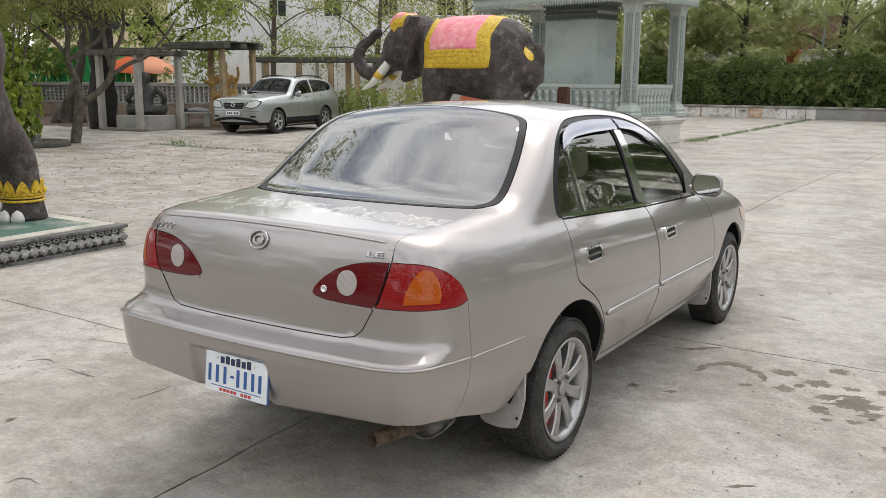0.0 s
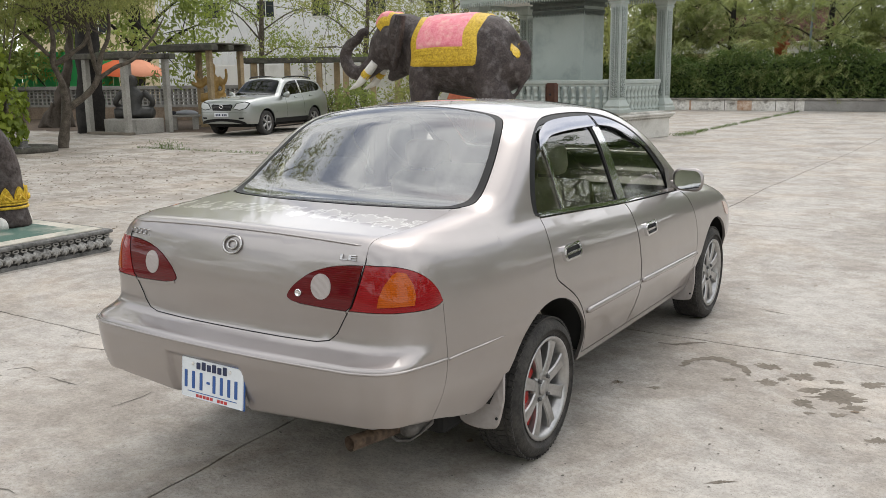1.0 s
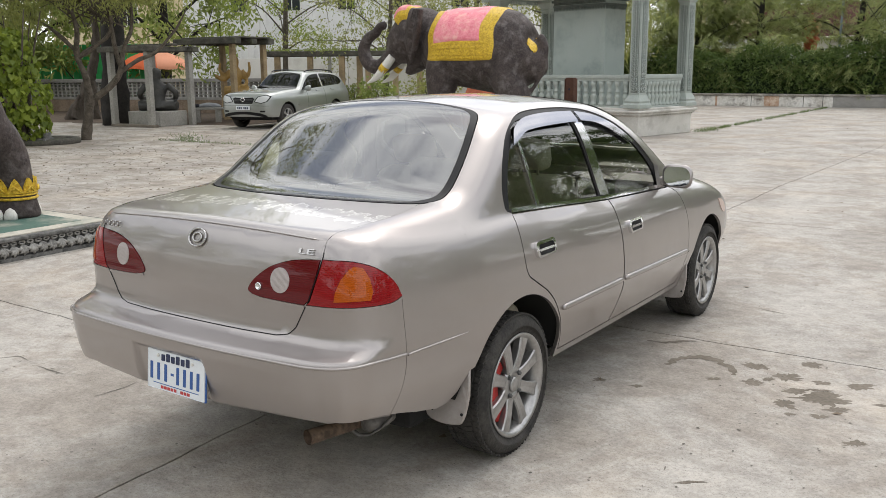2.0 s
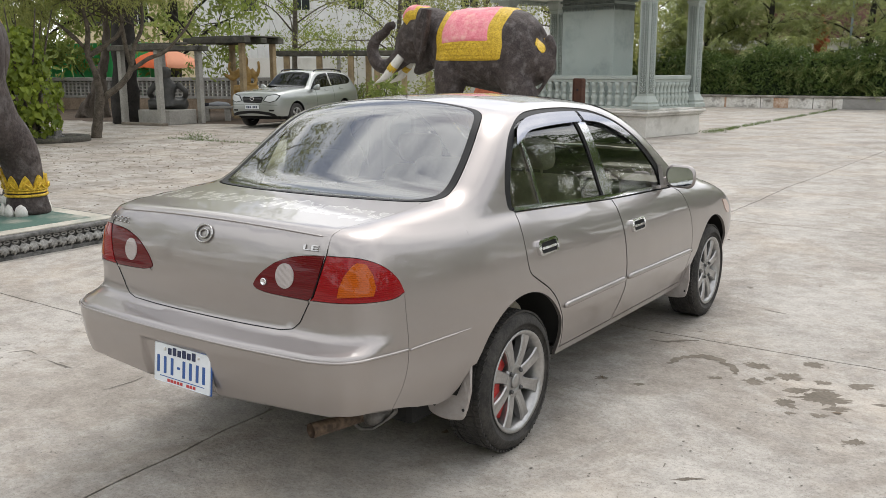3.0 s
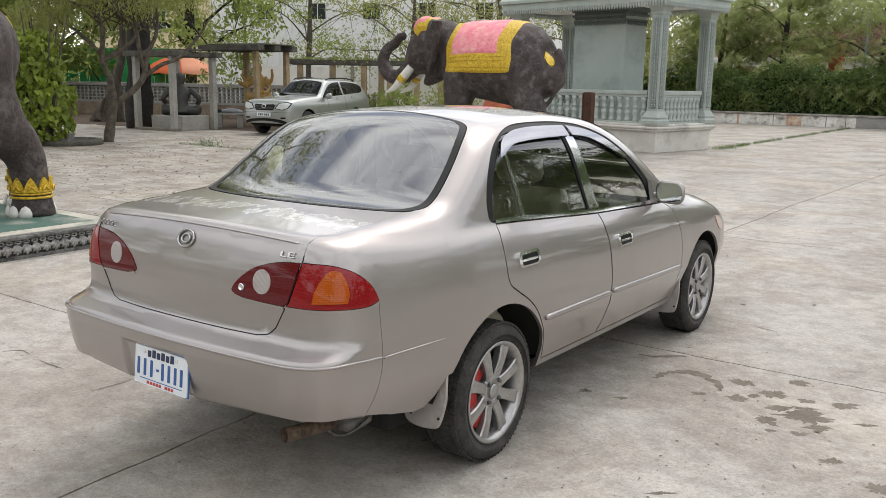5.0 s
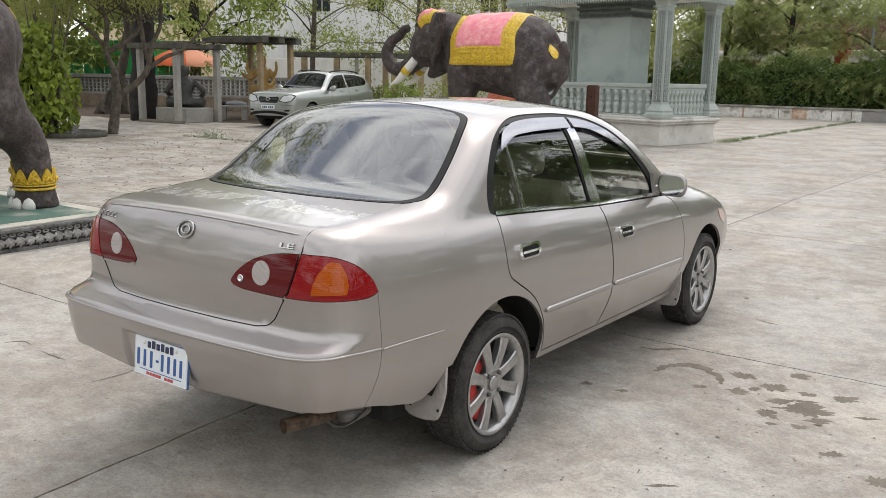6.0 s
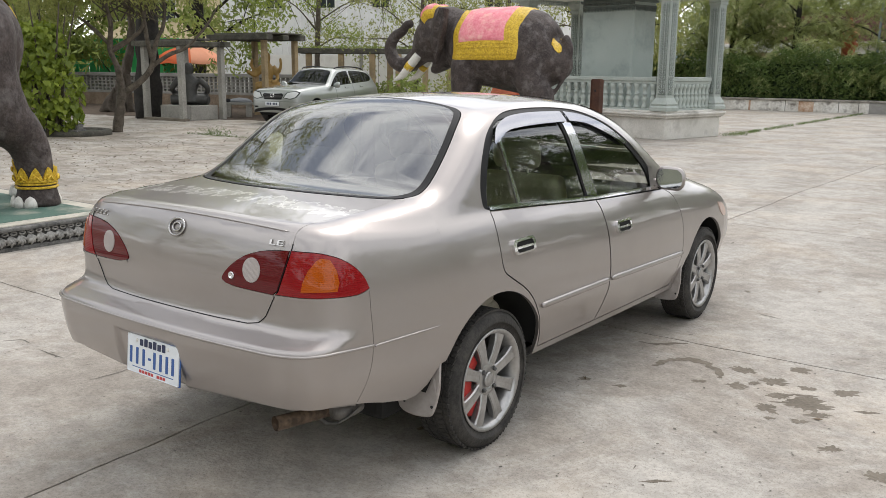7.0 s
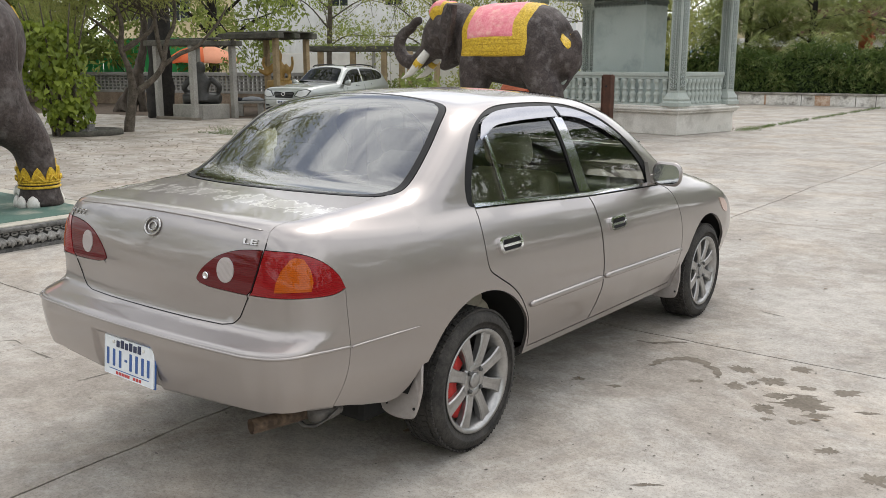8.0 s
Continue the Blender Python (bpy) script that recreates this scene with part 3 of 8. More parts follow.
def baluster(bm, x, y, z0, h, m=None):
    k = h / 0.62
    prof = [(0.075, 0), (0.075, 0.06), (0.052, 0.075), (0.058, 0.16), (0.070, 0.20), (0.078, 0.24), (0.060, 0.27), (0.045, 0.33), (0.064, 0.345), (0.064, 0.37), (0.048, 0.385),
            (0.052, 0.50), (0.074, 0.53), (0.076, 0.62)]
    lathe(bm, [(r, z0 + z * k) for r, z in prof], 10, Matrix.Translation((x, y, 0)))


def build_pavilion():
    W, D = 4.75, 2.39
    pav = thing("pavilion", "small grey-green concrete pavilion with carved columns and a baluster rail", "pavilion", PAV)
    bm = bmesh.new()
    box(bm, -W + 0.05, -0.05, 0.05, D - 0.05, 0, 0.50, 0.015)
    part("plinth", bm, PLASTER, pav, "weathered white plaster plinth")
    bm = bmesh.new()
    box(bm, -W - 0.02, 0.02, -0.02, D + 0.02, 0.50, 0.55, 0.012)
    box(bm, -W - 0.06, 0.06, -0.06, D + 0.06, 0.55, 0.61, 0.02)
    box(bm, -W + 0.0, 0.0, 0.0, D, 0.61, 0.66, 0.012)
    # leaf-tooth moulding under the lip
    for i in range(60):
        x = -W + 0.04 + i * (W - 0.08) / 59
        lathe(bm, [(0.0, 0.455), (0.028, 0.475), (0.034, 0.50)], 6, Matrix.Translation((x, 0.045, 0)))
    for i in range(30):
        y = 0.04 + i * (D - 0.08) / 29
        lathe(bm, [(0.0, 0.455), (0.028, 0.475), (0.034, 0.50)], 6, Matrix.Translation((-0.045, y, 0)))
    part("plinth_moulding", bm, PLASTER, pav, "moulded plaster lip with a row of teeth")
    # columns
    for cx, cy in ((-0.2, 0.2), (-W + 0.2, 0.2), (-0.2, D - 0.2), (-W + 0.2, D - 0.2)):
        bm = bmesh.new()
        m = Matrix.Translation((cx, cy, 0))
        lathe(bm, [(0.235, 0.66), (0.235, 0.74), (0.20, 0.78), (0.215, 0.82), (0.175, 0.90), (0.145, 0.96)], m=m, square=True)
        lathe(bm, [(0.138, 0.96), (0.138, 3.12)], m=m, square=True)
        lathe(bm, [(0.15, 3.12), (0.17, 3.16), (0.15, 3.19), (0.185, 3.26), (0.21, 3.34), (0.21, 3.42)], m=m, square=True)
        col = part("column", bm, TEAL, pav)
        # flat field coloured dark for the shade of a recess, and carved scrolls, on each face
        bm = bmesh.new()
        for q in range(4):
            r = Matrix.Translation((cx, cy, 0)) @ Matrix.Rotation(q * math.pi / 2, 4, 'Z')
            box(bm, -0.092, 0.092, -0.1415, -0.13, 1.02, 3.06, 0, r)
        part("carved_field", bm, TEAL_DARK, col, "dark column face with the shade of a recess painted in")
        bm = bmesh.new()
        for q in range(4):
            r = Matrix.Translation((cx, cy, 0)) @ Matrix.Rotation(q * math.pi / 2, 4, 'Z')
            for k in range(19):
                z = 1.04 + k * 0.107
                for s in (-1, 1):
                    pts = [r @ Vector((s * 0.006, -0.144, z)), r @ Vector((s * 0.050, -0.149, z + 0.020)), r @ Vector((s * 0.080, -0.148, z + 0.055)), r @ Vector((s * 0.050, -0.148, z + 0.088)),
                           r @ Vector((s * 0.034, -0.146, z + 0.058))]
                    limb(bm, pts, [0.010, 0.014, 0.014, 0.012, 0.006], 2, 5)
                    limb(bm, [r @ Vector((s * 0.060, -0.144, z + 0.070)), r @ Vector((s * 0.074, -0.149, z + 0.098))], [0.012, 0.005], 2, 5)
                limb(bm, [r @ Vector((0, -0.144, z + 0.02)), r @ Vector((0, -0.152, z + 0.06)), r @ Vector((0, -0.144, z + 0.105))], [0.006, 0.021, 0.004], 2, 5)
            for s in (-1, 1):
                for k in range(44):
                    z = 1.02 + k * 0.047
                    lathe(bm, [(0.012, -0.006), (0.012, 0.006)], 6, r @ Matrix.Translation((s * 0.112, -0.141, z)) @ Matrix.Rotation(math.pi / 2, 4, 'X'))
        part("carving", bm, TEAL, col, "raised scroll carving")
    # rails and balusters on the four sides
    def side(x0, y0, x1, y1, n):
        ang = math.atan2(y1 - y0, x1 - x0)
        length = math.hypot(x1 - x0, y1 - y0)
        m = Matrix.Translation((x0, y0, 0)) @ Matrix.Rotation(ang, 4, 'Z')
        bm = bmesh.new()
        box(bm, 0, length, -0.085, 0.085, 1.33, 1.42, 0.012, m)
        box(bm, 0, length, -0.06, 0.06, 1.27, 1.33, 0.008, m)
        part("handrail", bm, TEAL, pav)
        bm = bmesh.new()
        box(bm, 0, length, -0.07, 0.07, 0.655, 0.70, 0.008, m)
        part("foot_rail", bm, TEAL, pav)
        shared = None
        for i in range(n):
            x = length * (i + 0.5) / n
            if shared is None:
                bm = bmesh.new()
                baluster(bm, 0, 0, 0.70, 0.57)
                ob = part("baluster", bm, TEAL, pav, smooth=True)
                shared = ob.data
            else:
                ob = new("baluster", shared)
                ob.parent = pav
            ob.location = m @ Vector((x, 0, 0))
    side(-W + 0.40, 0.2, -0.40, 0.2, 17)
    side(-0.2, 0.40, -0.2, D - 0.40, 10)
    side(-W + 0.42, D - 0.2, -0.42, D - 0.2, 19)
    side(-W + 0.2, 0.42, -W + 0.2, D - 0.42, 9)
    # the closed chamber in the middle
    bm = bmesh.new()
    cx, cy = -2.325, 1.115
    box(bm, cx - 0.80, cx + 0.80, cy - 0.42, cy + 0.42, 0.66, 3.21, 0.01)
    part("chamber", bm, TEAL_WALL, pav, "plain stained grey-green chamber wall")
    bm = bmesh.new()
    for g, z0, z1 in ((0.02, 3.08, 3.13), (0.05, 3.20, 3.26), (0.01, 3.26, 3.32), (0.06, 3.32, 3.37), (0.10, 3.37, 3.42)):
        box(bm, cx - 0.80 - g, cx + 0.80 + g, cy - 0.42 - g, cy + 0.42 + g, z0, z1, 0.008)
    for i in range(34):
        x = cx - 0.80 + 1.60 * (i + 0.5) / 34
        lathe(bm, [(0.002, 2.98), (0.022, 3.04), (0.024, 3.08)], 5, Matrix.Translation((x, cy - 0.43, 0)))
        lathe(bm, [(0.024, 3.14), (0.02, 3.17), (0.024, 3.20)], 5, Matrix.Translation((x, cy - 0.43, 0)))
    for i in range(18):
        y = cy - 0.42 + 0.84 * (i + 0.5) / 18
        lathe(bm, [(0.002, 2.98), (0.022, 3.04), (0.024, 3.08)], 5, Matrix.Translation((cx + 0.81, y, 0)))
    part("chamber_cornice", bm, TEAL_DARK, pav, "dark moulded cornice with leaf teeth")
    # flat soffit, fascia with hanging fringe, hipped roof
    e = 0.15
    bm = bmesh.new()
    box(bm, -W - e + 0.03, e - 0.03, -e + 0.03, D + e - 0.03, 3.42, 3.46)
    part("soffit", bm, IVORY, pav, "off-white plastered soffit")
    bm = bmesh.new()
    box(bm, -W - e, e, -e, -e + 0.05, 3.40, 3.56, 0.006)
    box(bm, -W - e, e, D + e - 0.05, D + e, 3.40, 3.56, 0.006)
    box(bm, -W - e, -W - e + 0.05, -e + 0.05, D + e - 0.05, 3.40, 3.56, 0.006)
    box(bm, e - 0.05, e, -e + 0.05, D + e - 0.05, 3.40, 3.56, 0.006)
    part("fascia", bm, TEAL, pav)
    bm = bmesh.new()
    def fringe(x0, y0, x1, y1, n):
        for i in range(n):
            t = (i + 0.5) / n
            m = Matrix.Translation((x0 + (x1 - x0) * t, y0 + (y1 - y0) * t, 0))
            lathe(bm, [(0.001, 3.27), (0.03, 3.33), (0.022, 3.36), (0.036, 3.40)], 5, m)
    fringe(-W - e, -e + 0.02, e, -e + 0.02, 66)
    fringe(e - 0.02, -e, e - 0.02, D + e, 40)
    fringe(-W - e, D + e - 0.02, e, D + e - 0.02, 66)
    fringe(-W - e + 0.02, -e, -W - e + 0.02, D + e, 40)
    part("fringe", bm, TEAL, pav, "hanging leaf-shaped fringe under the eaves")
    bm = bmesh.new()
    low = [bm.verts.new(v) for v in ((-W - e - 0.06, -e - 0.06, 3.56), (e + 0.06, -e - 0.06, 3.56), (e + 0.06, D + e + 0.06, 3.56), (-W - e - 0.06, D + e + 0.06, 3.56))]
    mid = [bm.verts.new(v) for v in ((-W - e - 0.06, -e - 0.06, 3.63), (e + 0.06, -e - 0.06, 3.63), (e + 0.06, D + e + 0.06, 3.63), (-W - e - 0.06, D + e + 0.06, 3.63))]
    ridge = [bm.verts.new((-W + 1.2, D / 2, 5.0)), bm.verts.new((-1.2, D / 2, 5.0))]
    bm.faces.new(low[::-1])
    for i in range(4):
        j = (i + 1) % 4
        bm.faces.new((low[i], low[j], mid[j], mid[i]))
    bm.faces.new((mid[0], mid[1], ridge[1], ridge[0]))
    bm.faces.new((mid[1], mid[2], ridge[1]))
    bm.faces.new((mid[2], mid[3], ridge[0], ridge[1]))
    bm.faces.new((mid[3], mid[0], ridge[0]))
    part("roof", bm, TEAL, pav)


build_pavilion()


def build_post():
    bm = bmesh.new()
    box(bm, -0.11, 0.11, -0.05, 0.05, 0, 1.38, 0.006)
    box(bm, -0.125, -0.105, -0.07, 0.07, 0, 1.36, 0.004)
    box(bm, 0.105, 0.125, -0.07, 0.07, 0, 1.36, 0.004)
    p = part("steel_post", bm, RUST)
    p.matrix_basis = pose(-6.05, 14.75, 0, 0, 0, -12)
    tagged(p, "short rust-brown steel post standing before the pavilion rail", "post")
    bm = bmesh.new()
    lathe(bm, [(0.025, 0), (0.025, 0.012)], 10, Matrix.Translation((0, -0.05, 1.13)) @ Matrix.Rotation(math.pi / 2, 4, 'X'))
    part("bolt_hole", bm, CLOTH_DARK, p, "dark bolt hole")


build_post()

# ---------------------------------------------------------------- low hedge wall and hedge
def build_hedge():
    bm = bmesh.new()
    box(bm, -16, 40, 34.45, 34.75, -0.05, 0.42, 0.02)
    w = part("wall_hedge", bm, KERB_WALL)
    bm = bmesh.new()
    box(bm, -16, 40, 34.40, 34.80, 0.42, 0.50, 0.015)
    part("coping", bm, KERB_TOP, w, "coping black with grime")
    for x in (-9.9, -7.32, -5.28, -4.55):
        bm = bmesh.new()
        box(bm, x - 0.011, x + 0.011, 34.44, 34.46, 0.0, 0.42)
        part("wall_joint", bm, BEAM, w, "dark open joint")
    tagged(w, "low whitewashed kerb wall streaked with rust and grime", "wall", kind="structure")
    for x0, x1, mt in ((-4.18, 40.0, LATTICE), (-6.80, -6.22, RUST_PATCH), (-8.80, -8.72, RUST_PATCH), (-11.9, -11.5, RUST_PATCH)):
        bm = bmesh.new()
        box(bm, x0, x1, 34.437, 34.46, 0.0, 0.41, 0.004)
        part("plaster_patch", bm, mt, w, "discoloured patch of plaster")
    rng = np.random.default_rng(2)
    n = 58000
    P = np.stack([rng.uniform(-16, 12, n), 35.0 + rng.uniform(-0.45, 1.6, n), rng.uniform(0.42, 1, n)], 1)
    top = np.array([2.35 + 0.75 * noise.noise(Vector((x * 0.5, 3, 1))) + 0.35 * noise.noise(Vector((x * 1.9, 7, 1))) for x in P[:, 0]])
    P[:, 2] = 0.42 + (top - 0.42) * rng.uniform(0, 1, n) ** 0.8
    P[:, 1] += np.array([0.3 * noise.noise(Vector((x * 1.1, z * 1.4, 2))) for x, z in zip(P[:, 0], P[:, 2])])
    leaf_mesh("hedge", P, (0.07, 0.20), LEAF_DARK, None, "dense clipped dark green hedge behind the low wall", 8, 0.25, 0.42, 0.25, "stuff")
    Q = []
    for _ in range(70):
        c = (rng.uniform(-13, 1.5), 34.95 + rng.uniform(-0.1, 0.5), rng.uniform(0.7, 2.9))
        Q.append(cloud(rng, c, (0.6, 0.25, 0.25), 12, 0.1))
    frond_mesh("hedge_spray", np.concatenate(Q), (0.30, 0.55), LEAF_FERN, None, "fern-like green sprays growing out of the hedge", 12, 8, "stuff")
    # plain box behind the leaves, its near-black colour standing for the hedge's inner shade
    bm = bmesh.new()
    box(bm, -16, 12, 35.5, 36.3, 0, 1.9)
    part("hedge_heart", bm, HEDGE_SHADE)
    tagged(bpy.data.objects["hedge_heart"], "plain near-black box giving the shade inside the hedge", "hedge", kind="stuff")


# shade between the leaves, put into the colour
HEDGE_SHADE = material("hedge_inner_shade", (0.012, 0.022, 0.008), (0.035, 0.06, 0.02), 0.9, 6, 0.5)
KERB_WALL = material("stained_kerb_wall", (0.52, 0.49, 0.44), (0.80, 0.78, 0.74), 0.85, 1.6, 0.3, 0, 14, stain=(0.11, 0.09, 0.07), stain_scale=2.4, stain_amount=0.9)
KERB_TOP = material("grimy_coping", (0.10, 0.09, 0.075), (0.45, 0.42, 0.38), 0.9, 1.8, 0.4, 0, 20)
RUST_PATCH = material("rust_stained_plaster", (0.36, 0.19, 0.10), (0.64, 0.52, 0.42), 0.9, 4, 0.3, 0, 20)
build_hedge()


# ---------------------------------------------------------------- trees
def tree(name, label, base, height, trunk_r, crown_z, crown_r, leaf_mat, leaf_size, leaves, seed, bark=BARK, lean=(0, 0), limbs=7, droop=0.35, clumps=26,
         aspect=0.45, flat=0.7, spread=1.0, first=0.32, group="", frond=None):
    """A tapered leaning trunk, limbs and twigs, and a crown of leaf clumps with gaps between them."""
    rng = np.random.default_rng(seed)
    t = thing(name, label, "tree", pose(*base), group)
    bm = bmesh.new()
    top = Vector((lean[0], lean[1], height * 0.86))
    pts = [Vector((0, 0, -0.05)), Vector((lean[0] * 0.1, lean[1] * 0.1, height * 0.2)), Vector((lean[0] * 0.4 + rng.normal(0, 0.1), lean[1] * 0.4, height * 0.5)), top]
    limb(bm, pts, [trunk_r * 1.35, trunk_r, trunk_r * 0.75, trunk_r * 0.16], 6, 10, 0, 0.35)
    centres = []
    for k in range(limbs):
        f = first + (0.87 - first) * k / limbs
        s = Vector([float(v) for v in spline([tuple(p) for p in pts], 20)[int(f * 60)]])
        a = 2.4 * k + rng.uniform(-0.5, 0.5)
        ln = crown_r * rng.uniform(0.6, 1.0) * spread
        e = s + Vector((math.cos(a) * ln, math.sin(a) * ln, rng.uniform(0.15, 0.6) * ln))
        mid = s.lerp(e, 0.5) + Vector((0, 0, 0.12 * ln))
        limb(bm, [s, mid, e], [trunk_r * 0.42 * (1 - f * 0.5), trunk_r * 0.25 * (1 - f * 0.4), trunk_r * 0.06], 4, 7, 0, 0.3)
        centres.append(e)
        for j in range(4):
            q = mid.lerp(e, rng.uniform(0, 0.9))
            d = Vector(rng.normal(size=3)) * ln * 0.33
            limb(bm, [q, q + d * 0.5 + Vector((0, 0, 0.05)), q + d], [trunk_r * 0.13, trunk_r * 0.09, trunk_r * 0.03], 3, 5)
            centres.append(q + d)
    part("trunk", bm, bark, t, smooth=True)
    cc = Vector((lean[0], lean[1], crown_z))
    while len(centres) < clumps:
        d = Vector(rng.normal(size=3))
        d.normalize()
        d = d * rng.uniform(0.45, 1.0)
        centres.append(cc + Vector((d.x * crown_r, d.y * crown_r, d.z * crown_r * flat)))
    spots = []
    per = leaves // len(centres)
    for c in centres:
        r = crown_r * rng.uniform(0.16, 0.34)
        spots.append(cloud(rng, c, (r, r, r * 0.7), per, 0.15))
    if frond:
        frond_mesh("crown", np.concatenate(spots), frond, leaf_mat, t, "", seed)
    else:
        leaf_mesh("crown", np.concatenate(spots), leaf_size, leaf_mat, t, "", seed, droop, aspect)
    return t

# ---------------------------------------------------------------- trees, bushes
def build_forked_tree():
    """The small forked tree: bare twisting limbs below, fine drooping leaves above."""
    t = thing("tree", "small yard tree with a forked grey trunk and thin drooping leaves", "tree", pose(-16.2, 9.74, 0) @ Matrix.Scale(0.955, 4))
    e = Vector((0.588, 0.809, 0))
    p = lambda a, z, b=0.0: tuple(e * a + Vector((0.809, -0.588, 0)) * b + Vector((0, 0, z)))
    bm = bmesh.new()
    limb(bm, [p(-0.12, -0.03), p(-0.06, 0.5), p(0.05, 1.0), p(0.0, 1.5), p(-0.16, 2.05), p(-0.12, 2.7, 0.1), p(-0.3, 3.6)], [0.135, 0.108, 0.105, 0.075, 0.064, 0.05, 0.02], 6, 12, 0, 0.5)
    limb(bm, [p(0.05, 0.95), p(0.45, 1.22), p(0.78, 1.6), p(0.92, 2.2), p(1.15, 2.75), p(1.2, 3.5)], [0.075, 0.075, 0.064, 0.054, 0.04, 0.018], 6, 10, 0, 0.5)
    limb(bm, [p(0.80, 1.65), p(1.25, 1.95), p(1.7, 2.15), p(2.2, 2.7), p(2.5, 3.2)], [0.056, 0.05, 0.04, 0.03, 0.012], 6, 8, 0, 0.5)
    limb(bm, [p(-0.15, 2.0), p(0.3, 2.3), p(0.62, 2.6), p(0.75, 3.2)], [0.07, 0.055, 0.045, 0.015], 6, 8, 0, 0.5)
    limb(bm, [p(0.85, 1.75), p(0.72, 2.3), p(0.66, 3.0), p(0.5, 3.6)], [0.06, 0.05, 0.04, 0.012], 6, 8, 0, 0.5)
    limb(bm, [p(-0.2, 2.2), p(-0.7, 2.7), p(-1.4, 3.1)], [0.05, 0.04, 0.012], 6, 8, 0, 0.5)
    rng = np.random.default_rng(5)
    spots = []
    for k in range(74):
        c = Vector(p(rng.uniform(-2.6, 2.6), rng.uniform(3.1, 4.9), rng.uniform(-1.6, 1.6)))
        limb(bm, [Vector(p(rng.uniform(-0.3, 1.2), rng.uniform(2.7, 3.4))), c.lerp(Vector(p(0.3, 3.2)), 0.4) + Vector((0, 0, 0.2)), c], [0.018, 0.012, 0.004], 3, 5)
        spots.append(cloud(rng, c - Vector((0, 0, 0.15)), (0.5, 0.5, 0.38), 150, 0.05))
    for k in range(70):
        c = Vector(p(rng.uniform(-4.2, 3.6), rng.uniform(4.8, 9.4), rng.uniform(-2.2, 4.2)))
        limb(bm, [Vector(p(rng.uniform(-0.3, 1.2), rng.uniform(3.2, 4.2))), c.lerp(Vector(p(0.3, 4.6)), 0.4) + Vector((0, 0, 0.4)), c], [0.03, 0.018, 0.004], 3, 5)
        spots.append(cloud(rng, c - Vector((0, 0, 0.3)), (0.75, 0.75, 0.6), 90, 0.05))
    for k in range(9):
        c = Vector(p(rng.uniform(-2.8, -0.9), rng.uniform(2.5, 3.2), rng.uniform(-1.2, 0.8)))
        spots.append(cloud(rng, c, (0.4, 0.4, 0.35), 90, 0.05))
    part("trunk", bm, BARK, t, smooth=True)
    leaf_mesh("crown", np.concatenate(spots), (0.07, 0.19), LEAF_OLIVE, t, "", 4, 0.7, 0.20)


build_forked_tree()
tree("tree", "tall old tree with a nearly black trunk and a wide crown", (-20.9, 13.85, 0), 10.5, 0.34, 8.9, 5.5, LEAF_MID, (0.14, 0.30), 11000, 22, DARK_BARK, (0.4, 0.6), 9, 0.5, 60, 0.35, 0.45, 1.0, 0.5)
tree("tree", "slim tree with a dark straight trunk and sparse yellowing leaves", (-21.2, 21.6, 0), 7.8, 0.11, 6.2, 2.6, LEAF_LIGHT, (0.07, 0.16), 5200, 23, BARK, (0.1, 0.2), 9, 0.3, 34, 0.4, 0.7, 1.0, 0.45)
tree("tree", "slim many-stemmed tree with sparse green leaves", (-17.5, 23.0, 0), 7.0, 0.10, 5.8, 3.0, LEAF_OLIVE, (0.08, 0.17), 5000, 24, BARK, (0.3, 0.1), 11, 0.3, 44, 0.4, 0.6, 1.0, 0.36)
tree("tree", "bare-limbed yard tree with feathery green leaves", (-14.4, 24.5, 0), 6.8, 0.12, 5.6, 3.0, LEAF_OLIVE, (0.08, 0.17), 5000, 25, BARK, (-0.3, 0.1), 11, 0.3, 44, 0.35, 0.6, 1.0, 0.4)
tree("tree", "broad tree with a dense green crown behind the pavilion", (-13.5, 31.0, 0), 7.0, 0.2, 4.4, 3.4, LEAF_OLIVE, (0.14, 0.28), 5000, 26, DARK_BARK, (0.2, 0.1), 11, 0.35, 60, 0.4)
for k, (x, y, h, r, z) in enumerate(((-13.6, 36.5, 6.5, 2.6, 3.6), (-8.3, 38.8, 8.2, 2.6, 4.7), (-4.2, 38.4, 8.2, 3.1, 4.4), (-1.6, 39.8, 8.4, 3.4, 4.4), (1.8, 38.0, 8.6, 3.6, 4.2), (5.6, 39.5, 9.0, 3.8, 4.6), (9.8, 38.6, 8.0, 3.8, 4.4),
                                        (15, 39.5, 8.5, 4.2, 4.8), (22, 39.0, 8.0, 4.2, 4.6), (-10.9, 38.0, 6.8, 1.9, 3.9))):
    tree("tree", "spreading tree with drooping fern-like green leaves behind the hedge", (x, y, 0), h, 0.15, z, r, LEAF_FERN, (0.11, 0.26), 2200, 30 + k,
         DARK_BARK, (0.3, -0.2), 10, 0.6, 90, 0.32, 0.85, 1.0, 0.22, "trees behind the hedge", (0.30, 0.58))
tree("tree", "tall yard tree with fine drooping leaves beside the elephant statue", (-13.2, 1.2, 0), 10.5, 0.24, 8.6, 4.6, LEAF_OLIVE, (0.10, 0.22), 17000, 29, BARK, (0.3, 2.2), 10, 0.7, 60, 0.26, 0.6, 1.0, 0.55)
for k, (x, y) in enumerate(((-17, 55), (-11.5, 54), (-6, 54.5), (-0.5, 54), (5, 55))):
    tree("tree", "tall leafy tree behind the tiled houses", (x, y, 0), 11.5, 0.25, 7.6, 4.2, (LEAF_MID, LEAF)[k % 2], (0.16, 0.34), 7000, 110 + k, DARK_BARK, (0.2, 0.1), 9, 0.4, 56, 0.42, 0.75, 1.0, 0.32, "trees behind the houses")
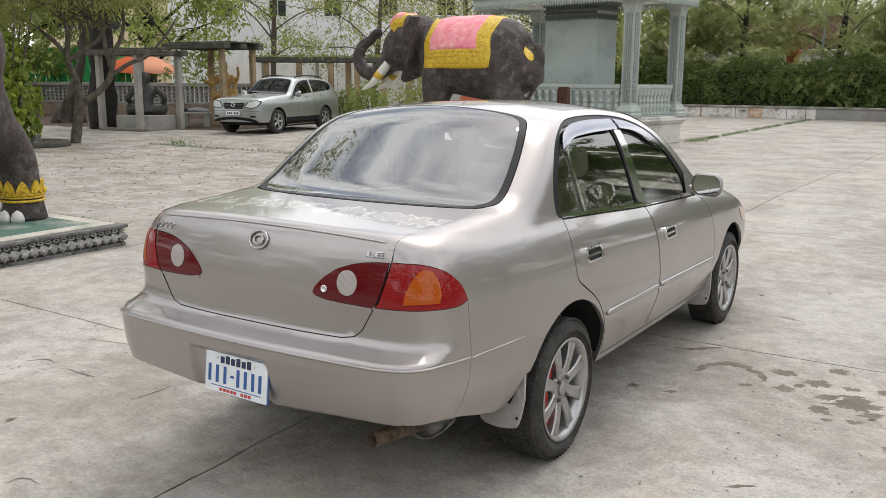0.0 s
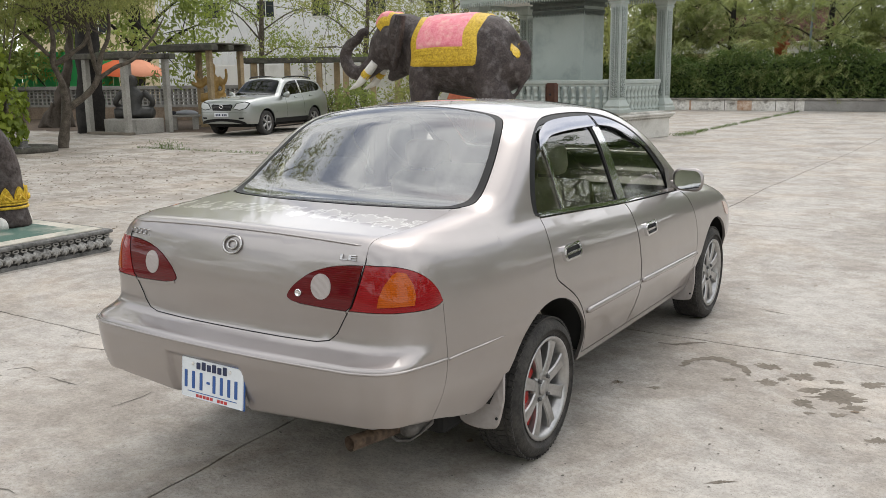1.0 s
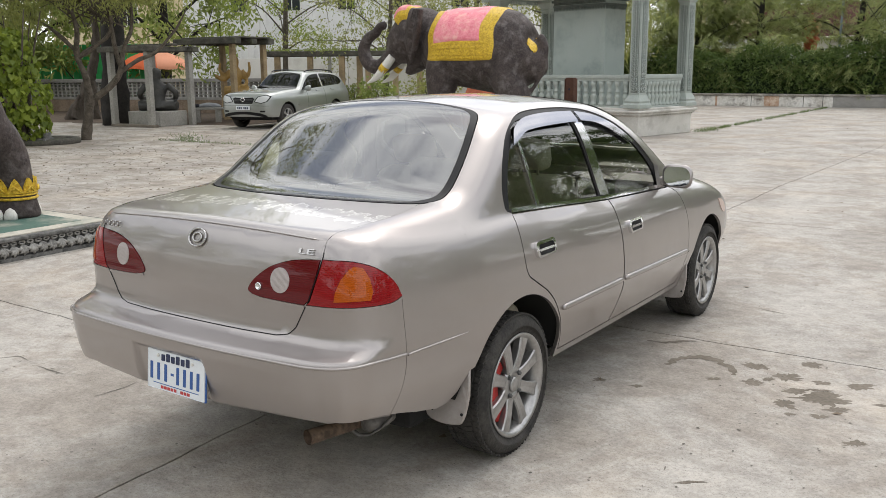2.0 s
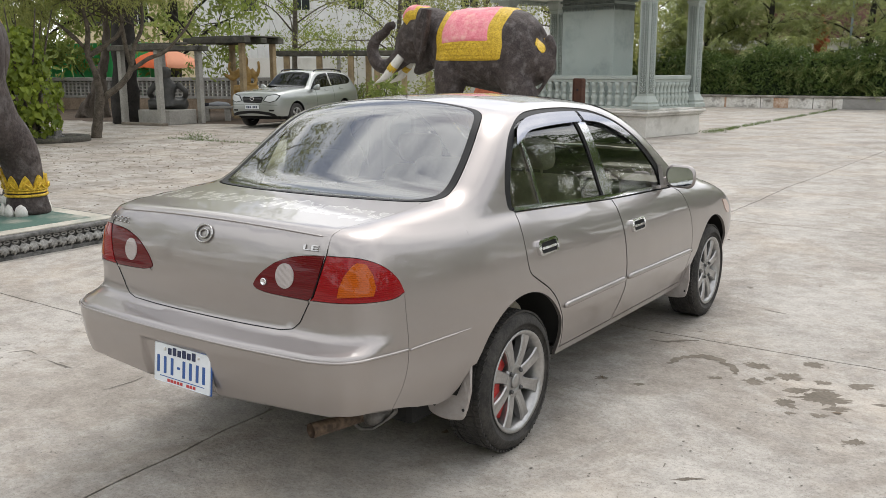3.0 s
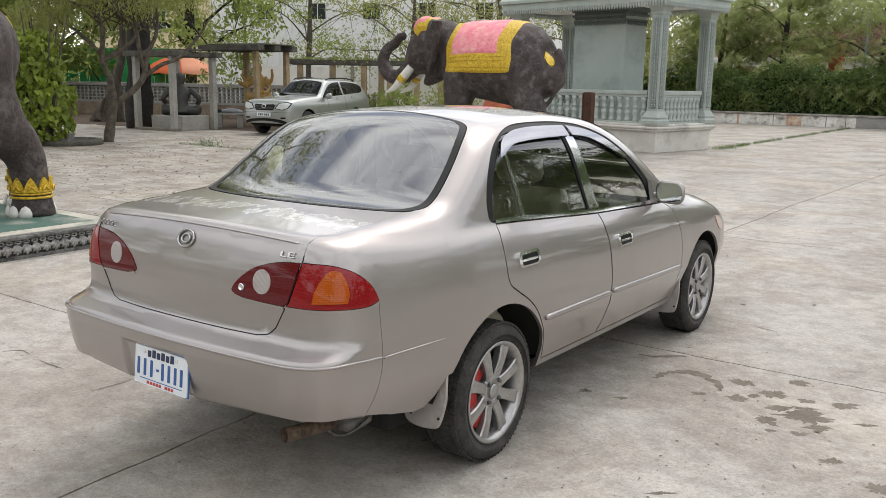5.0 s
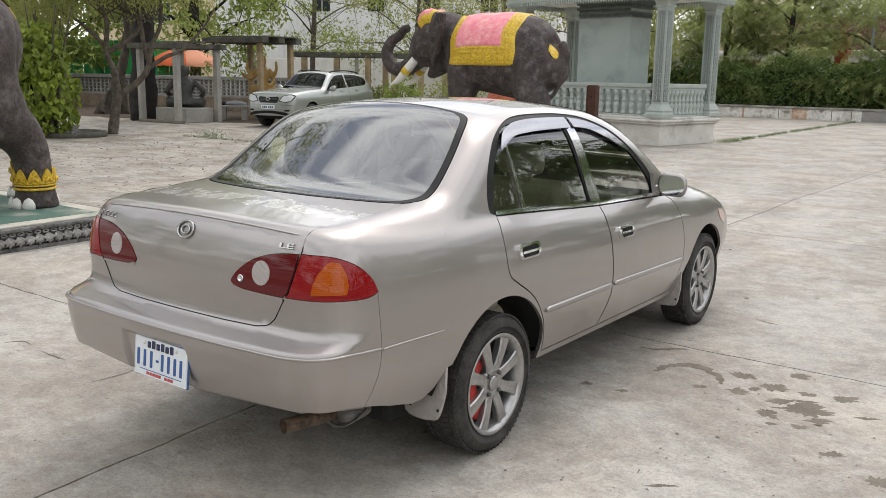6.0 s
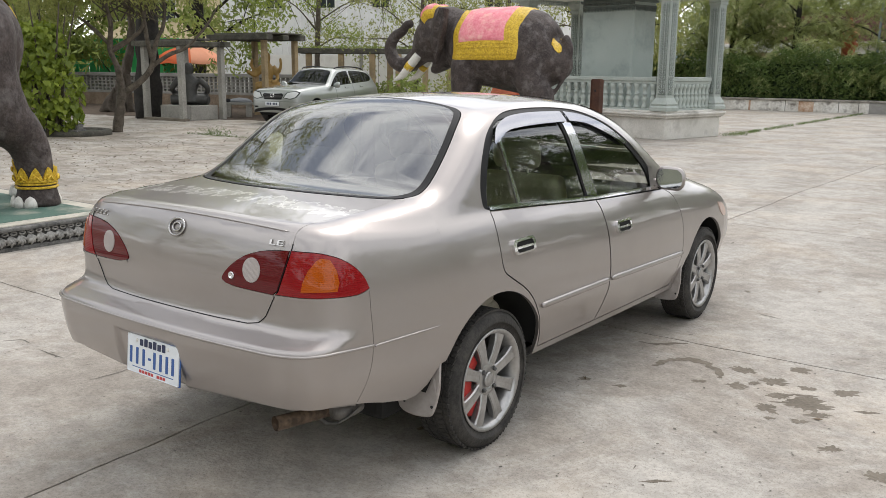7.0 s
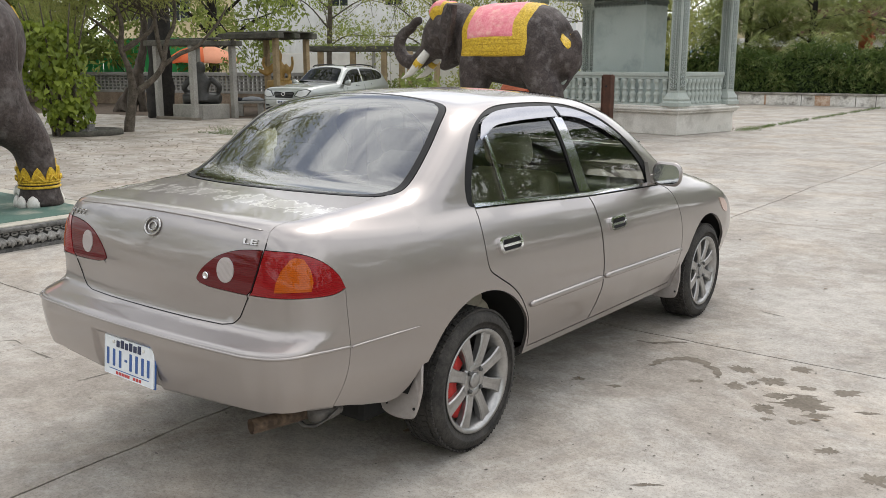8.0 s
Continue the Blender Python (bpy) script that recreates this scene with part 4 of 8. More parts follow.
for k, (x, y, h, s) in enumerate(((-31, 24, 10, 4.6), (-36, 17, 11, 5), (-31.5, 12.6, 6.5, 3.4), (-38, 14, 7, 4.0), (-33.5, 18.6, 7.5, 3.6))):
    tree("tree", "large dark green tree in the distance beyond the wall", (x, y, 0), h, 0.25, (7.4 if h > 8 else 3.6), s, LEAF_MID, (0.2, 0.4), 8000, 50 + k, DARK_BARK, (0, 0), 9, 0.4, 50, 0.4, 0.7, 1.0, 0.32, "trees beyond the wall")


def build_split_trunk():
    t = thing("tree", "old split pale-brown trunk leaning by the dark tree", "tree", pose(-24.3, 15.2, 0) @ Matrix.Diagonal((0.62, 0.62, 1, 1)))
    bm = bmesh.new()
    limb(bm, [(-0.25, -0.30, -0.05), (-0.12, -0.15, 0.35), (0.05, 0.08, 1.0), (0.30, 0.40, 1.8), (0.45, 0.60, 2.7), (0.42, 0.55, 3.8)], [0.46, 0.34, 0.27, 0.21, 0.18, 0.13], 6, 14, 0, 0.7)
    limb(bm, [(-0.70, -0.85, -0.05), (-0.45, -0.55, 0.25), (-0.15, -0.18, 0.7)], [0.16, 0.22, 0.20], 5, 10, 0, 0.6)
    limb(bm, [(0.35, 0.30, -0.05), (0.25, 0.28, 0.5), (0.22, 0.30, 1.3)], [0.24, 0.22, 0.20], 5, 10, 0, 0.6)
    part("trunk", bm, BROWN_BARK, t, smooth=True)


BROWN_BARK = material("brown_bark", (0.042, 0.033, 0.026), (0.12, 0.098, 0.078), 0.95, 6, 1.0, 0, 40, stain=(0.03, 0.024, 0.018), stain_scale=3, stain_amount=0.7)
build_split_trunk()


def build_vine_bush():
    t = thing("bush", "bush of large heart-shaped yellow-green leaves hanging to the ground", "bush", pose(-16.25, 7.95, 0))
    rng = np.random.default_rng(6)
    for k in range(7):
        a = k * 0.9
        bm = bmesh.new()
        limb(bm, [(0.2 * math.cos(a), 0.2 * math.sin(a), -0.02), (0.35 * math.cos(a), 0.35 * math.sin(a), 1.4), (0.7 * math.cos(a), 0.7 * math.sin(a), 2.9)], [0.04, 0.03, 0.01], 4, 6)
        part("stem", bm, BARK, t)
    P = []
    for c, r, n in (((-0.15, -0.2, 2.2), (0.7, 0.7, 0.35), 420), ((-0.1, -0.15, 1.7), (0.75, 0.75, 0.6), 700), ((0.1, 0.05, 1.0), (0.7, 0.7, 0.6), 620), ((0.2, 0.1, 0.45), (0.55, 0.55, 0.4), 360),
                    ((-0.9, -0.9, 1.6), (0.8, 0.8, 1.2), 600)):
        P.append(cloud(rng, c, r, n, 0.55))
    P = np.concatenate(P)
    P = P[P[:, 2] > 0.08]
    # broad leaves: pairs of half hearts folded on the midrib
    verts, faces = [], []
    for p in P:
        s = rng.uniform(0.05, 0.165)
        out = np.array([p[0], p[1], 0.25])
        out = out / (np.linalg.norm(out) + 1e-6) + rng.normal(0, 0.6, 3)
        out /= np.linalg.norm(out)
        down = np.array([0, 0, -1.0]) + 0.5 * rng.normal(0, 0.5, 3)
        w = np.cross(out, down)
        w /= np.linalg.norm(w)
        d = np.cross(w, out)
        i = len(verts)
        for a, b, c in ((0, -0.30, 0), (0.34, -0.45, 0.06), (0.55, -0.12, 0.12), (0.36, 0.25, 0.07), (0, 0.72, -0.05), (-0.36, 0.25, 0.07), (-0.55, -0.12, 0.12), (-0.34, -0.45, 0.06)):
            verts.append(p + (w * a + d * b + out * c) * s)
        faces += [(i, i + 1, i + 2, i + 3, i + 4), (i, i + 4, i + 5, i + 6, i + 7)]
    me = bpy.data.meshes.new("leaves")
    me.from_pydata([tuple(v) for v in verts], [], faces)
    me.materials.append(LEAF_LIGHT)
    ob = new("leaves", me)
    ob.parent = t


build_vine_bush()


def build_planter():
    t = thing("tree_ring", "low round concrete kerb ring filled with earth", "planter", pose(-16.2, 8.55, 0))
    bm = bmesh.new()
    lathe(bm, [(0.76, -0.02), (0.76, 0.10), (0.73, 0.125), (0.62, 0.125), (0.60, 0.08), (0.02, 0.07)], 36)
    part("kerb", bm, BEAM, t, smooth=True)
    b = thing("rubble", "flat broken slab lying on the planter ring", "rubble", pose(-15.95, 8.15, 0.125, 0, 4, 30))
    bm = bmesh.new()
    box(bm, -0.35, 0.35, -0.2, 0.2, 0, 0.05, 0.01)
    part("slab_piece", bm, GREY_STONE, b)
    bm = bmesh.new()
    box(bm, 0.28, 0.34, -0.15, 0.1, 0.05, 0.17, 0.01)
    part("slab_edge", bm, GREY_STONE, b)


build_planter()


# ---------------------------------------------------------------- garden shelters
def shelter(name, label, m, posts, beams, post_mat, size=0.2):
    t = thing(name, label, "shelter", m)
    for x, y, h in posts:
        bm = bmesh.new()
        box(bm, x - size / 2, x + size / 2, y - size / 2, y + size / 2, -0.02, h, 0.015)
        part("post", bm, post_mat, t)
    for x0, x1, y0, y1, z0, z1 in beams:
        bm = bmesh.new()
        box(bm, x0, x1, y0, y1, z0, z1, 0.02)
        bmesh.ops.subdivide_edges(bm, edges=[e for e in bm.edges if e.calc_length() > 0.8], cuts=8, use_grid_fill=True)
        for v in bm.verts:
            v.co += Vector((0, 1, 1)) * 0.012 * noise.noise(v.co * 4)
        part("beam", bm, BEAM, t)
    return t


shelter("shelter", "grey concrete post shelter over the black seated statue", pose(-18.68, 13.45, 0, 0, 0, 4),
        ((0, 0, 2.15), (-1.55, 0.0, 2.15), (0.10, 1.47, 2.15), (-1.50, 1.50, 2.15)),
        ((-1.95, 0.40, -0.14, 0.14, 2.15, 2.31), (-1.95, 0.40, 1.36, 1.62, 2.15, 2.31), (-0.06, 0.22, 0.14, 1.36, 2.15, 2.29), (-1.66, -1.38, 0.14, 1.36, 2.15, 2.29),
         (-1.85, 0.35, 0.6, 0.85, 2.311, 2.38)), POST, 0.165)
bm = bmesh.new()
box(bm, -1.64, 0.16, -0.10, 0.10, -0.01, 0.08, 0.02)
k = part("kerb_frame", bm, DAMP)
k.matrix_basis = pose(-18.68, 13.45, 0, 0, 0, 4)
tagged(k, "low concrete kerb between the shelter posts", "kerb", kind="structure")

shelter("shelter", "ochre-stained concrete pergola over the gold statue", pose(-18.66, 16.66, 0, 0, 0, 2),
        ((0, 0, 2.42), (0.0, 1.38, 2.42), (-1.65, 1.18, 2.42)),
        ((-2.35, 0.42, -0.30, -0.02, 2.42, 2.60), (-2.35, 0.42, 0.45, 0.70, 2.42, 2.58), (-2.35, 0.42, 1.22, 1.48, 2.42, 2.60), (-2.2, 0.35, -0.1, 1.4, 2.601, 2.65)), OCHRE_POST, 0.16)
shelter("shelter", "long low concrete pergola with a mossy beam along the boundary", pose(-20.0, 19.5, 0, 0, 0, 30),
        ((0.36, 0, 2.06), (1.52, 0, 2.06), (2.63, 0, 2.06), (3.17, 0.5, 2.06), (3.6, -0.3, 2.06), (4.5, 0, 2.06), (5.35, 0, 2.06), (6.0, 0.3, 2.06)),
        ((-0.1, 7.0, -0.16, 0.16, 2.06, 2.24), (-0.1, 7.0, 0.55, 0.80, 2.06, 2.22)), OCHRE_POST, 0.19)


def remeshed(name, bm, voxel, smooth=6):
    """Fuses overlapping closed forms into one skin."""
    me = bpy.data.meshes.new(name)
    bm.to_mesh(me)
    bm.free()
    ob = new(name, me)
    r = ob.modifiers.new("fuse", 'REMESH')
    r.mode, r.voxel_size, r.use_smooth_shade = 'VOXEL', voxel, True
    s = ob.modifiers.new("soften", 'SMOOTH')
    s.iterations, s.factor = smooth, 0.5
    dg = bpy.context.evaluated_depsgraph_get()
    out = bpy.data.meshes.new_from_object(ob.evaluated_get(dg))
    bpy.data.objects.remove(ob)
    bpy.data.meshes.remove(me)
    return out


def statue(name, label, bm, voxel, mat, m):
    me = remeshed(name, bm, voxel, 3)
    me.materials.clear()
    me.materials.append(mat)
    me.shade_smooth()
    ob = new(name, me)
    ob.matrix_basis = m
    return tagged(ob, label, "statue")


def seated_form(arms):
    """A plain seated form: crossed base, torso, head, arms along the given paths."""
    bm = bmesh.new()
    limb(bm, [(-0.55, 0, 0.14), (0, -0.1, 0.16), (0.55, 0, 0.14)], [(0.15, 0.14), (0.3, 0.16), (0.15, 0.14)], 6, 12)
    limb(bm, [(0, 0, 0.1), (0, 0.02, 0.35), (0, 0.0, 0.65), (0, 0.0, 0.80), (0, 0, 0.88)], [(0.30, 0.26), (0.22, 0.2), (0.30, 0.2), (0.2, 0.14), 0.1], 5, 12)
    limb(bm, [(0, 0, 0.84), (0, -0.02, 0.98), (0, -0.02, 1.12), (0, -0.02, 1.22)], [0.09, 0.15, 0.14, 0.05], 5, 12)
    for pts in arms:
        limb(bm, pts, [0.10, 0.085, 0.07, 0.06], 4, 8)
    return bm


st = statue("seated_statue", "black stone seated statue seen from behind on a low pale block", seated_form((
    [(-0.28, 0, 0.74), (-0.52, 0.02, 0.5), (-0.42, -0.2, 0.3), (-0.1, -0.32, 0.3)], [(0.28, 0, 0.74), (0.48, 0.02, 0.48), (0.42, -0.2, 0.34), (0.2, -0.35, 0.36)])),
    0.03, BLACK_STONE, pose(-19.42, 14.28, 0.43, 0, 0, 222) @ Matrix.Scale(1.04, 4))
bm = bmesh.new()
box(bm, -0.65, 0.68, -0.55, 0.52, 0, 0.43, 0.02)
b = part("statue_block", bm, POST)
b.matrix_basis = pose(-19.42, 14.25, 0, 0, 0, 4)
tagged(b, "low pale plastered block under the black statue", "plinth")

statue("seated_statue", "gold-painted statue with several raised arms behind the pergola posts", seated_form((
    [(-0.26, 0, 0.74), (-0.52, 0, 0.62), (-0.72, -0.05, 0.78), (-0.66, -0.08, 1.0)], [(0.26, 0, 0.74), (0.5, 0, 0.6), (0.62, -0.05, 0.8), (0.6, -0.08, 1.02)],
    [(-0.26, 0, 0.66), (-0.56, 0, 0.5), (-0.8, -0.1, 0.56), (-0.92, -0.15, 0.62)], [(0.26, 0, 0.66), (0.46, 0, 0.46), (0.4, -0.2, 0.3), (0.2, -0.3, 0.3)])),
    0.03, GILT, pose(-19.5, 17.55, 0.80, 0, 0, 40) @ Matrix.Diagonal((0.72, 0.72, 1.05, 1)))
bm = bmesh.new()
box(bm, -0.42, 0.42, -0.38, 0.38, 0, 0.80, 0.02)
b = part("statue_block", bm, OCHRE_POST)
b.matrix_basis = pose(-19.5, 17.55, 0, 0, 0, 40)
tagged(b, "weathered block under the gold statue", "plinth")


def build_bench():
    t = thing("bench", "low concrete bench beside the parked car", "bench", pose(-19.15, 15.95, 0, 0, 0, 45))
    bm = bmesh.new()
    box(bm, -0.48, 0.48, -0.2, 0.2, 0.40, 0.47, 0.012)
    part("seat", bm, POST, t)
    for x in (-0.32, 0.32):
        bm = bmesh.new()
        box(bm, x - 0.09, x + 0.09, -0.16, 0.16, 0, 0.40, 0.01)
        part("leg", bm, POST, t)
    bm = bmesh.new()
    limb(bm, [(-0.6, 0, 0.52), (-0.3, 0.02, 0.57), (0.1, 0, 0.58), (0.45, 0, 0.56), (0.65, 0, 0.52)], [(0.06, 0.05), (0.15, 0.1), (0.18, 0.13), (0.16, 0.1), (0.05, 0.04)], 6, 12, 0, 0.5)
    b = part("cloth_bundle", bm, CLOTH_GREY, None, smooth=True)
    b.matrix_basis = pose(-19.12, 15.98, 0.20, 0, 0, 45) @ Matrix.Scale(0.58, 4)
    tagged(b, "crumpled grey cloth bundle lying on the bench", "cloth")
    bm = bmesh.new()
    limb(bm, [(-0.2, 0, 0.53), (0, 0, 0.56), (0.2, 0.02, 0.53)], [(0.08, 0.05), (0.15, 0.09), (0.06, 0.05)], 6, 10, 0, 0.6)
    b = part("cloth_bundle", bm, CLOTH_DARK, None, smooth=True)
    b.matrix_basis = pose(-19.38, 15.72, 0.16, 0, 0, 45) @ Matrix.Scale(0.66, 4)
    tagged(b, "small dark bag lying on the bench", "bag")


build_bench()


# ---------------------------------------------------------------- boundary
def build_boundary():
    """Old wall with a pierced block band, and the street side beyond."""
    A, B = Vector((-36, 16.6, 0)), Vector((-18.1, 21.37, 0))
    ang = math.atan2(B.y - A.y, B.x - A.x)
    L = (B - A).length
    m = Matrix.Translation(A) @ Matrix.Rotation(ang, 4, 'Z')
    w = thing("wall_boundary", "old boundary wall with a pierced concrete block band", "wall", m, kind="structure")
    bm = bmesh.new()
    box(bm, 0, L, -0.12, 0.12, -0.02, 0.52, 0.01)
    part("wall_base", bm, BRICK_WALL, w, "stained brown wall base")
    bm = bmesh.new()
    box(bm, 0, L, -0.13, 0.13, 0.52, 0.62, 0.012)
    box(bm, 0, L, -0.14, 0.14, 1.18, 1.32, 0.015)
    part("coping", bm, LATTICE, w)
    bm = bmesh.new()
    n = int(L / 0.2)
    for i in range(n):
        x = L * i / n
        box(bm, x, x + 0.07, -0.08, 0.08, 0.62, 1.18)
    for k in range(4):
        z = 0.70 + k * 0.13
        box(bm, 0, L, -0.07, 0.07, z, z + 0.045)
    part("pierced_blocks", bm, LATTICE, w, "grid of pierced grey blocks")
    # plain white street wall further along and behind
    for x0, y0, x1, y1, h, mat, lab in ((-27.0, 24.0, -13.0, 26.58, 2.1, WHITE_WALL, "plain white-painted boundary wall"),):
        a = math.atan2(y1 - y0, x1 - x0)
        l = math.hypot(x1 - x0, y1 - y0)
        w2 = thing("wall_street", lab, "wall", pose(x0, y0, 0, 0, 0, math.degrees(a)), kind="structure")
        bm = bmesh.new()
        box(bm, 0, l, -0.1, 0.1, -0.02, h, 0.01)
        part("wall_face", bm, mat, w2)
        for k in range(int(l / 2.6)):
            bm = bmesh.new()
            box(bm, k * 2.6, k * 2.6 + 0.16, -0.14, -0.101, 0, h + 0.04, 0.01)
            part("pier", bm, LATTICE, w2)
    t = thing("fence_panel", "bright green sheet fence beyond the old wall", "fence", pose(-31.5, 20.5, 0, 0, 0, 15))
    for k in range(24):
        bm = bmesh.new()
        box(bm, -4.2 + k * 0.29, -4.2 + k * 0.29 + 0.27, -0.03 + 0.02 * (k % 2), 0.0 + 0.02 * (k % 2), 0, 2.75)
        part("sheet", bm, GREEN_SHEET, t)
    # orange parasol canopies beyond the wall
    for x, y, z, r in ((-28.1, 21.13, 2.45, 1.5),):
        t = thing("parasol", "wide faded orange market parasol with pale panels", "parasol", pose(x, y, 0))
        for k in range(10):
            bm = bmesh.new()
            rows = []
            for rr, zz in ((r, z - 0.74), (r * 1.01, z - 0.58), (r * 0.66, z - 0.26), (r * 0.3, z - 0.05), (0.02, z + 0.05)):
                rows.append([bm.verts.new((rr * math.cos(2 * math.pi * (k + u) / 10), rr * math.sin(2 * math.pi * (k + u) / 10), zz - 0.05 * (1 - abs(2 * u - 1)) * rr / r)) for u in (0, 0.5, 1)])
            ring_faces(bm, rows, False, False)
            part("canopy_panel", bm, PALE_ORANGE if k % 3 == 0 else ORANGE, t)
        bm = bmesh.new()
        lathe(bm, [(0.03, 0), (0.03, z)], 8)
        part("pole", bm, POST, t)
    red = thing("garden_figure", "rough red clay garden ornament behind the elephant", "ornament", pose(-7.55, 13.4, 0))
    bm = bmesh.new()
    limb(bm, [(0, 0, 0), (0.05, 0, 0.5), (0, 0, 1.0), (-0.1, 0, 1.42)], [0.30, 0.36, 0.34, 0.1], 8, 14, 0, 0.35)
    limb(bm, [(0.2, 0, 0.4), (0.4, 0, 0.7), (0.42, 0, 1.2)], [0.2, 0.2, 0.08], 6, 10, 0, 0.4)
    part("lump", bm, RED_CLAY, red, smooth=True)
    # small dark jars in the garden by the tusks
    j = thing("garden_figure", "small dark garden ornament on a brown stand", "ornament", pose(-13.4, 18.6, 0, 0, 0, 30) @ Matrix.Scale(0.62, 4))
    bm = bmesh.new()
    limb(bm, [(0, 0, 0.55), (0, 0, 0.8), (0.05, 0, 1.15)], [(0.2, 0.18), (0.28, 0.2), 0.12], 5, 10)
    limb(bm, [(0.05, 0, 1.0), (0.25, 0, 1.2), (0.5, 0, 1.22)], [0.12, 0.1, 0.05], 4, 8)
    part("figure_top", bm, BLACK_STONE, j, smooth=True)
    bm = bmesh.new()
    lathe(bm, [(0.26, 0), (0.22, 0.5), (0.3, 0.56)], 10)
    part("stand", bm, OCHRE_POST, j)


build_boundary()


def build_soil_bed():
    """Bare brown soil and leaf mould along the foot of the old wall, with a ragged front edge."""
    bm = bmesh.new()
    back, front = [], []
    for k in range(61):
        u = k / 60
        x = -35 + 17.2 * u
        y = 16.75 + (x + 35.75) * 0.2667
        w = 6.2 + 0.7 * noise.noise(Vector((x * 0.8, 2, 1))) + 0.2 * noise.noise(Vector((x * 3, 5, 1)))
        back.append(bm.verts.new((x, y - 0.13, 0.05)))
        front.append((bm.verts.new((x + 0.4, y - w * 0.5, 0.035 + 0.02 * noise.noise(Vector((x, 1, 1))))), bm.verts.new((x + 0.8, y - w, 0.003))))
    for k in range(60):
        bm.faces.new((back[k], front[k][0], front[k + 1][0], back[k + 1]))
        bm.faces.new((front[k][0], front[k][1], front[k + 1][1], front[k + 1][0]))
    bmesh.ops.recalc_face_normals(bm, faces=bm.faces)
    ob = part("soil_bed", bm, SOIL, smooth=True)
    tagged(ob, "strip of dark brown soil at the foot of the old wall", "soil", kind="structure")


SOIL = material("leaf_mould_soil", (0.035, 0.024, 0.016), (0.10, 0.068, 0.045), 0.95, 5, 0.8, 0, 30)
build_soil_bed()

rngb = np.random.default_rng(77)
for x, y, r, n, mt in ((-14.6, 18.9, 0.8, 900, LEAF_MID), (-13.0, 19.6, 0.9, 900, LEAF_OLIVE), (-17.6, 21.4, 0.6, 500, LEAF_MID), (-10.5, 21.5, 0.9, 900, LEAF_MID)):
    t = thing("bush", "loose green garden shrub by the pergola", "bush", pose(x, y, 0))
    for k in range(5):
        bm = bmesh.new()
        limb(bm, [(0, 0, 0), (0.2 * math.cos(k * 1.3), 0.2 * math.sin(k * 1.3), r * 0.8), (0.5 * r * math.cos(k * 1.3), 0.5 * r * math.sin(k * 1.3), r * 1.5)], [0.025, 0.02, 0.006], 3, 5)
        part("stem", bm, BARK, t)
    leaf_mesh("leaves", np.concatenate([cloud(rngb, (0, 0, r), (r, r, r * 0.9), n, 0.2)]), (0.08, 0.18), mt, t, "", int(100 - x), 0.1)
P = np.stack([rngb.uniform(-20.2, -14.0, 900), 19.5 + rngb.uniform(-0.1, 0.6, 900), 2.25 + np.abs(rngb.normal(0, 0.05, 900))], 1)
P[:, 1] += 0.577 * (P[:, 0] + 20.0)
leaf_mesh("creeper", P, (0.06, 0.14), LEAF_MID, None, "thin green creeper growing along the pergola beam", 9, -0.2, 0.5, 0.2, "stuff")


POLE_PAINT = plain("blue_grey_paint", (0.22, 0.27, 0.30), 0.5)


# ---------------------------------------------------------------- buildings
def building(name, label, m, w, d, h, wall_mat, windows, roof=None, ribs=0):
    t = thing(name, label, "building", m)
    bm = bmesh.new()
    box(bm, 0, w, 0, d, 0, h)
    part("wall", bm, wall_mat, t)
    if ribs:
        bm = bmesh.new()
        for k in range(ribs):
            x = w * (k + 0.5) / ribs
            box(bm, x - 0.05, x + 0.05, -0.06, -0.002, 0, h)
        part("cladding_ribs", bm, wall_mat, t)
    for x, z, ww, hh in windows:
        bm = bmesh.new()
        box(bm, x - 0.08, x + ww + 0.08, -0.09, -0.003, z - 0.08, z + hh + 0.08, 0.01)
        f = part("window", bm, WHITE_WALL, t)
        bm = bmesh.new()
        box(bm, x, x + ww / 2 - 0.03, -0.11, -0.092, z, z + hh)
        part("pane", bm, WINDOW_DARK, f, "dark glass pane")
        bm = bmesh.new()
        box(bm, x + ww / 2 + 0.03, x + ww, -0.11, -0.092, z, z + hh)
        part("pane", bm, WINDOW_DARK, f, "dark glass pane")
    if roof == "tile":
        bm = bmesh.new()
        run = d * 0.75
        n = 9
        for k in range(n):
            y0 = -0.6 + run * k / n
            z0 = h + 0.02 + 1.9 * k / n
            for c in range(int(w / 0.5)):
                x = c * 0.5
                box(bm, x, x + 0.48, y0, y0 + run / n + 0.06, z0, z0 + 0.25)
        part("roof", bm, ROOF_TILE, t)
    elif roof == "flat":
        bm = bmesh.new()
        box(bm, -0.4, w + 0.4, -0.5, d + 0.4, h, h + 0.25)
        part("roof", bm, wall_mat, t)
    return t


building("building", "long grey metal-clad hall with white-framed windows beyond the trees", pose(-39, 32.0, 0, 0, 0, 22), 20, 8, 9.5, SHEET_GREY,
         [(3 + 3.2 * k, 4.9, 0.95, 0.85) for k in range(6)], "flat", 50)
building("building", "pale concrete house with balconies behind the trees", pose(-31.5, 44.0, 0, 0, 0, 8), 9, 7, 8.0, WHITE_WALL, [(1.2, 4.6, 1.3, 1.3), (4.2, 4.6, 1.3, 1.3), (6.8, 4.6, 1.3, 1.3)], "flat")
building("building", "ochre house behind the yard trees", pose(-52, 32, 0, 0, 0, 40), 9, 7, 8, CREAM_WALL, [(1.2, 4.6, 1.3, 1.3), (4.2, 4.6, 1.3, 1.3)], "flat")
building("building", "cream house with a balcony band behind the hedge trees", pose(-14.8, 46.0, 0, 0, 0, 0), 3.5, 6, 5.4, CREAM_WALL, [(1.9, 3.15, 1.0, 1.1)], "flat")
bm = bmesh.new()
box(bm, 0, 5.6, -0.5, -0.1, 2.55, 3.02, 0.03)
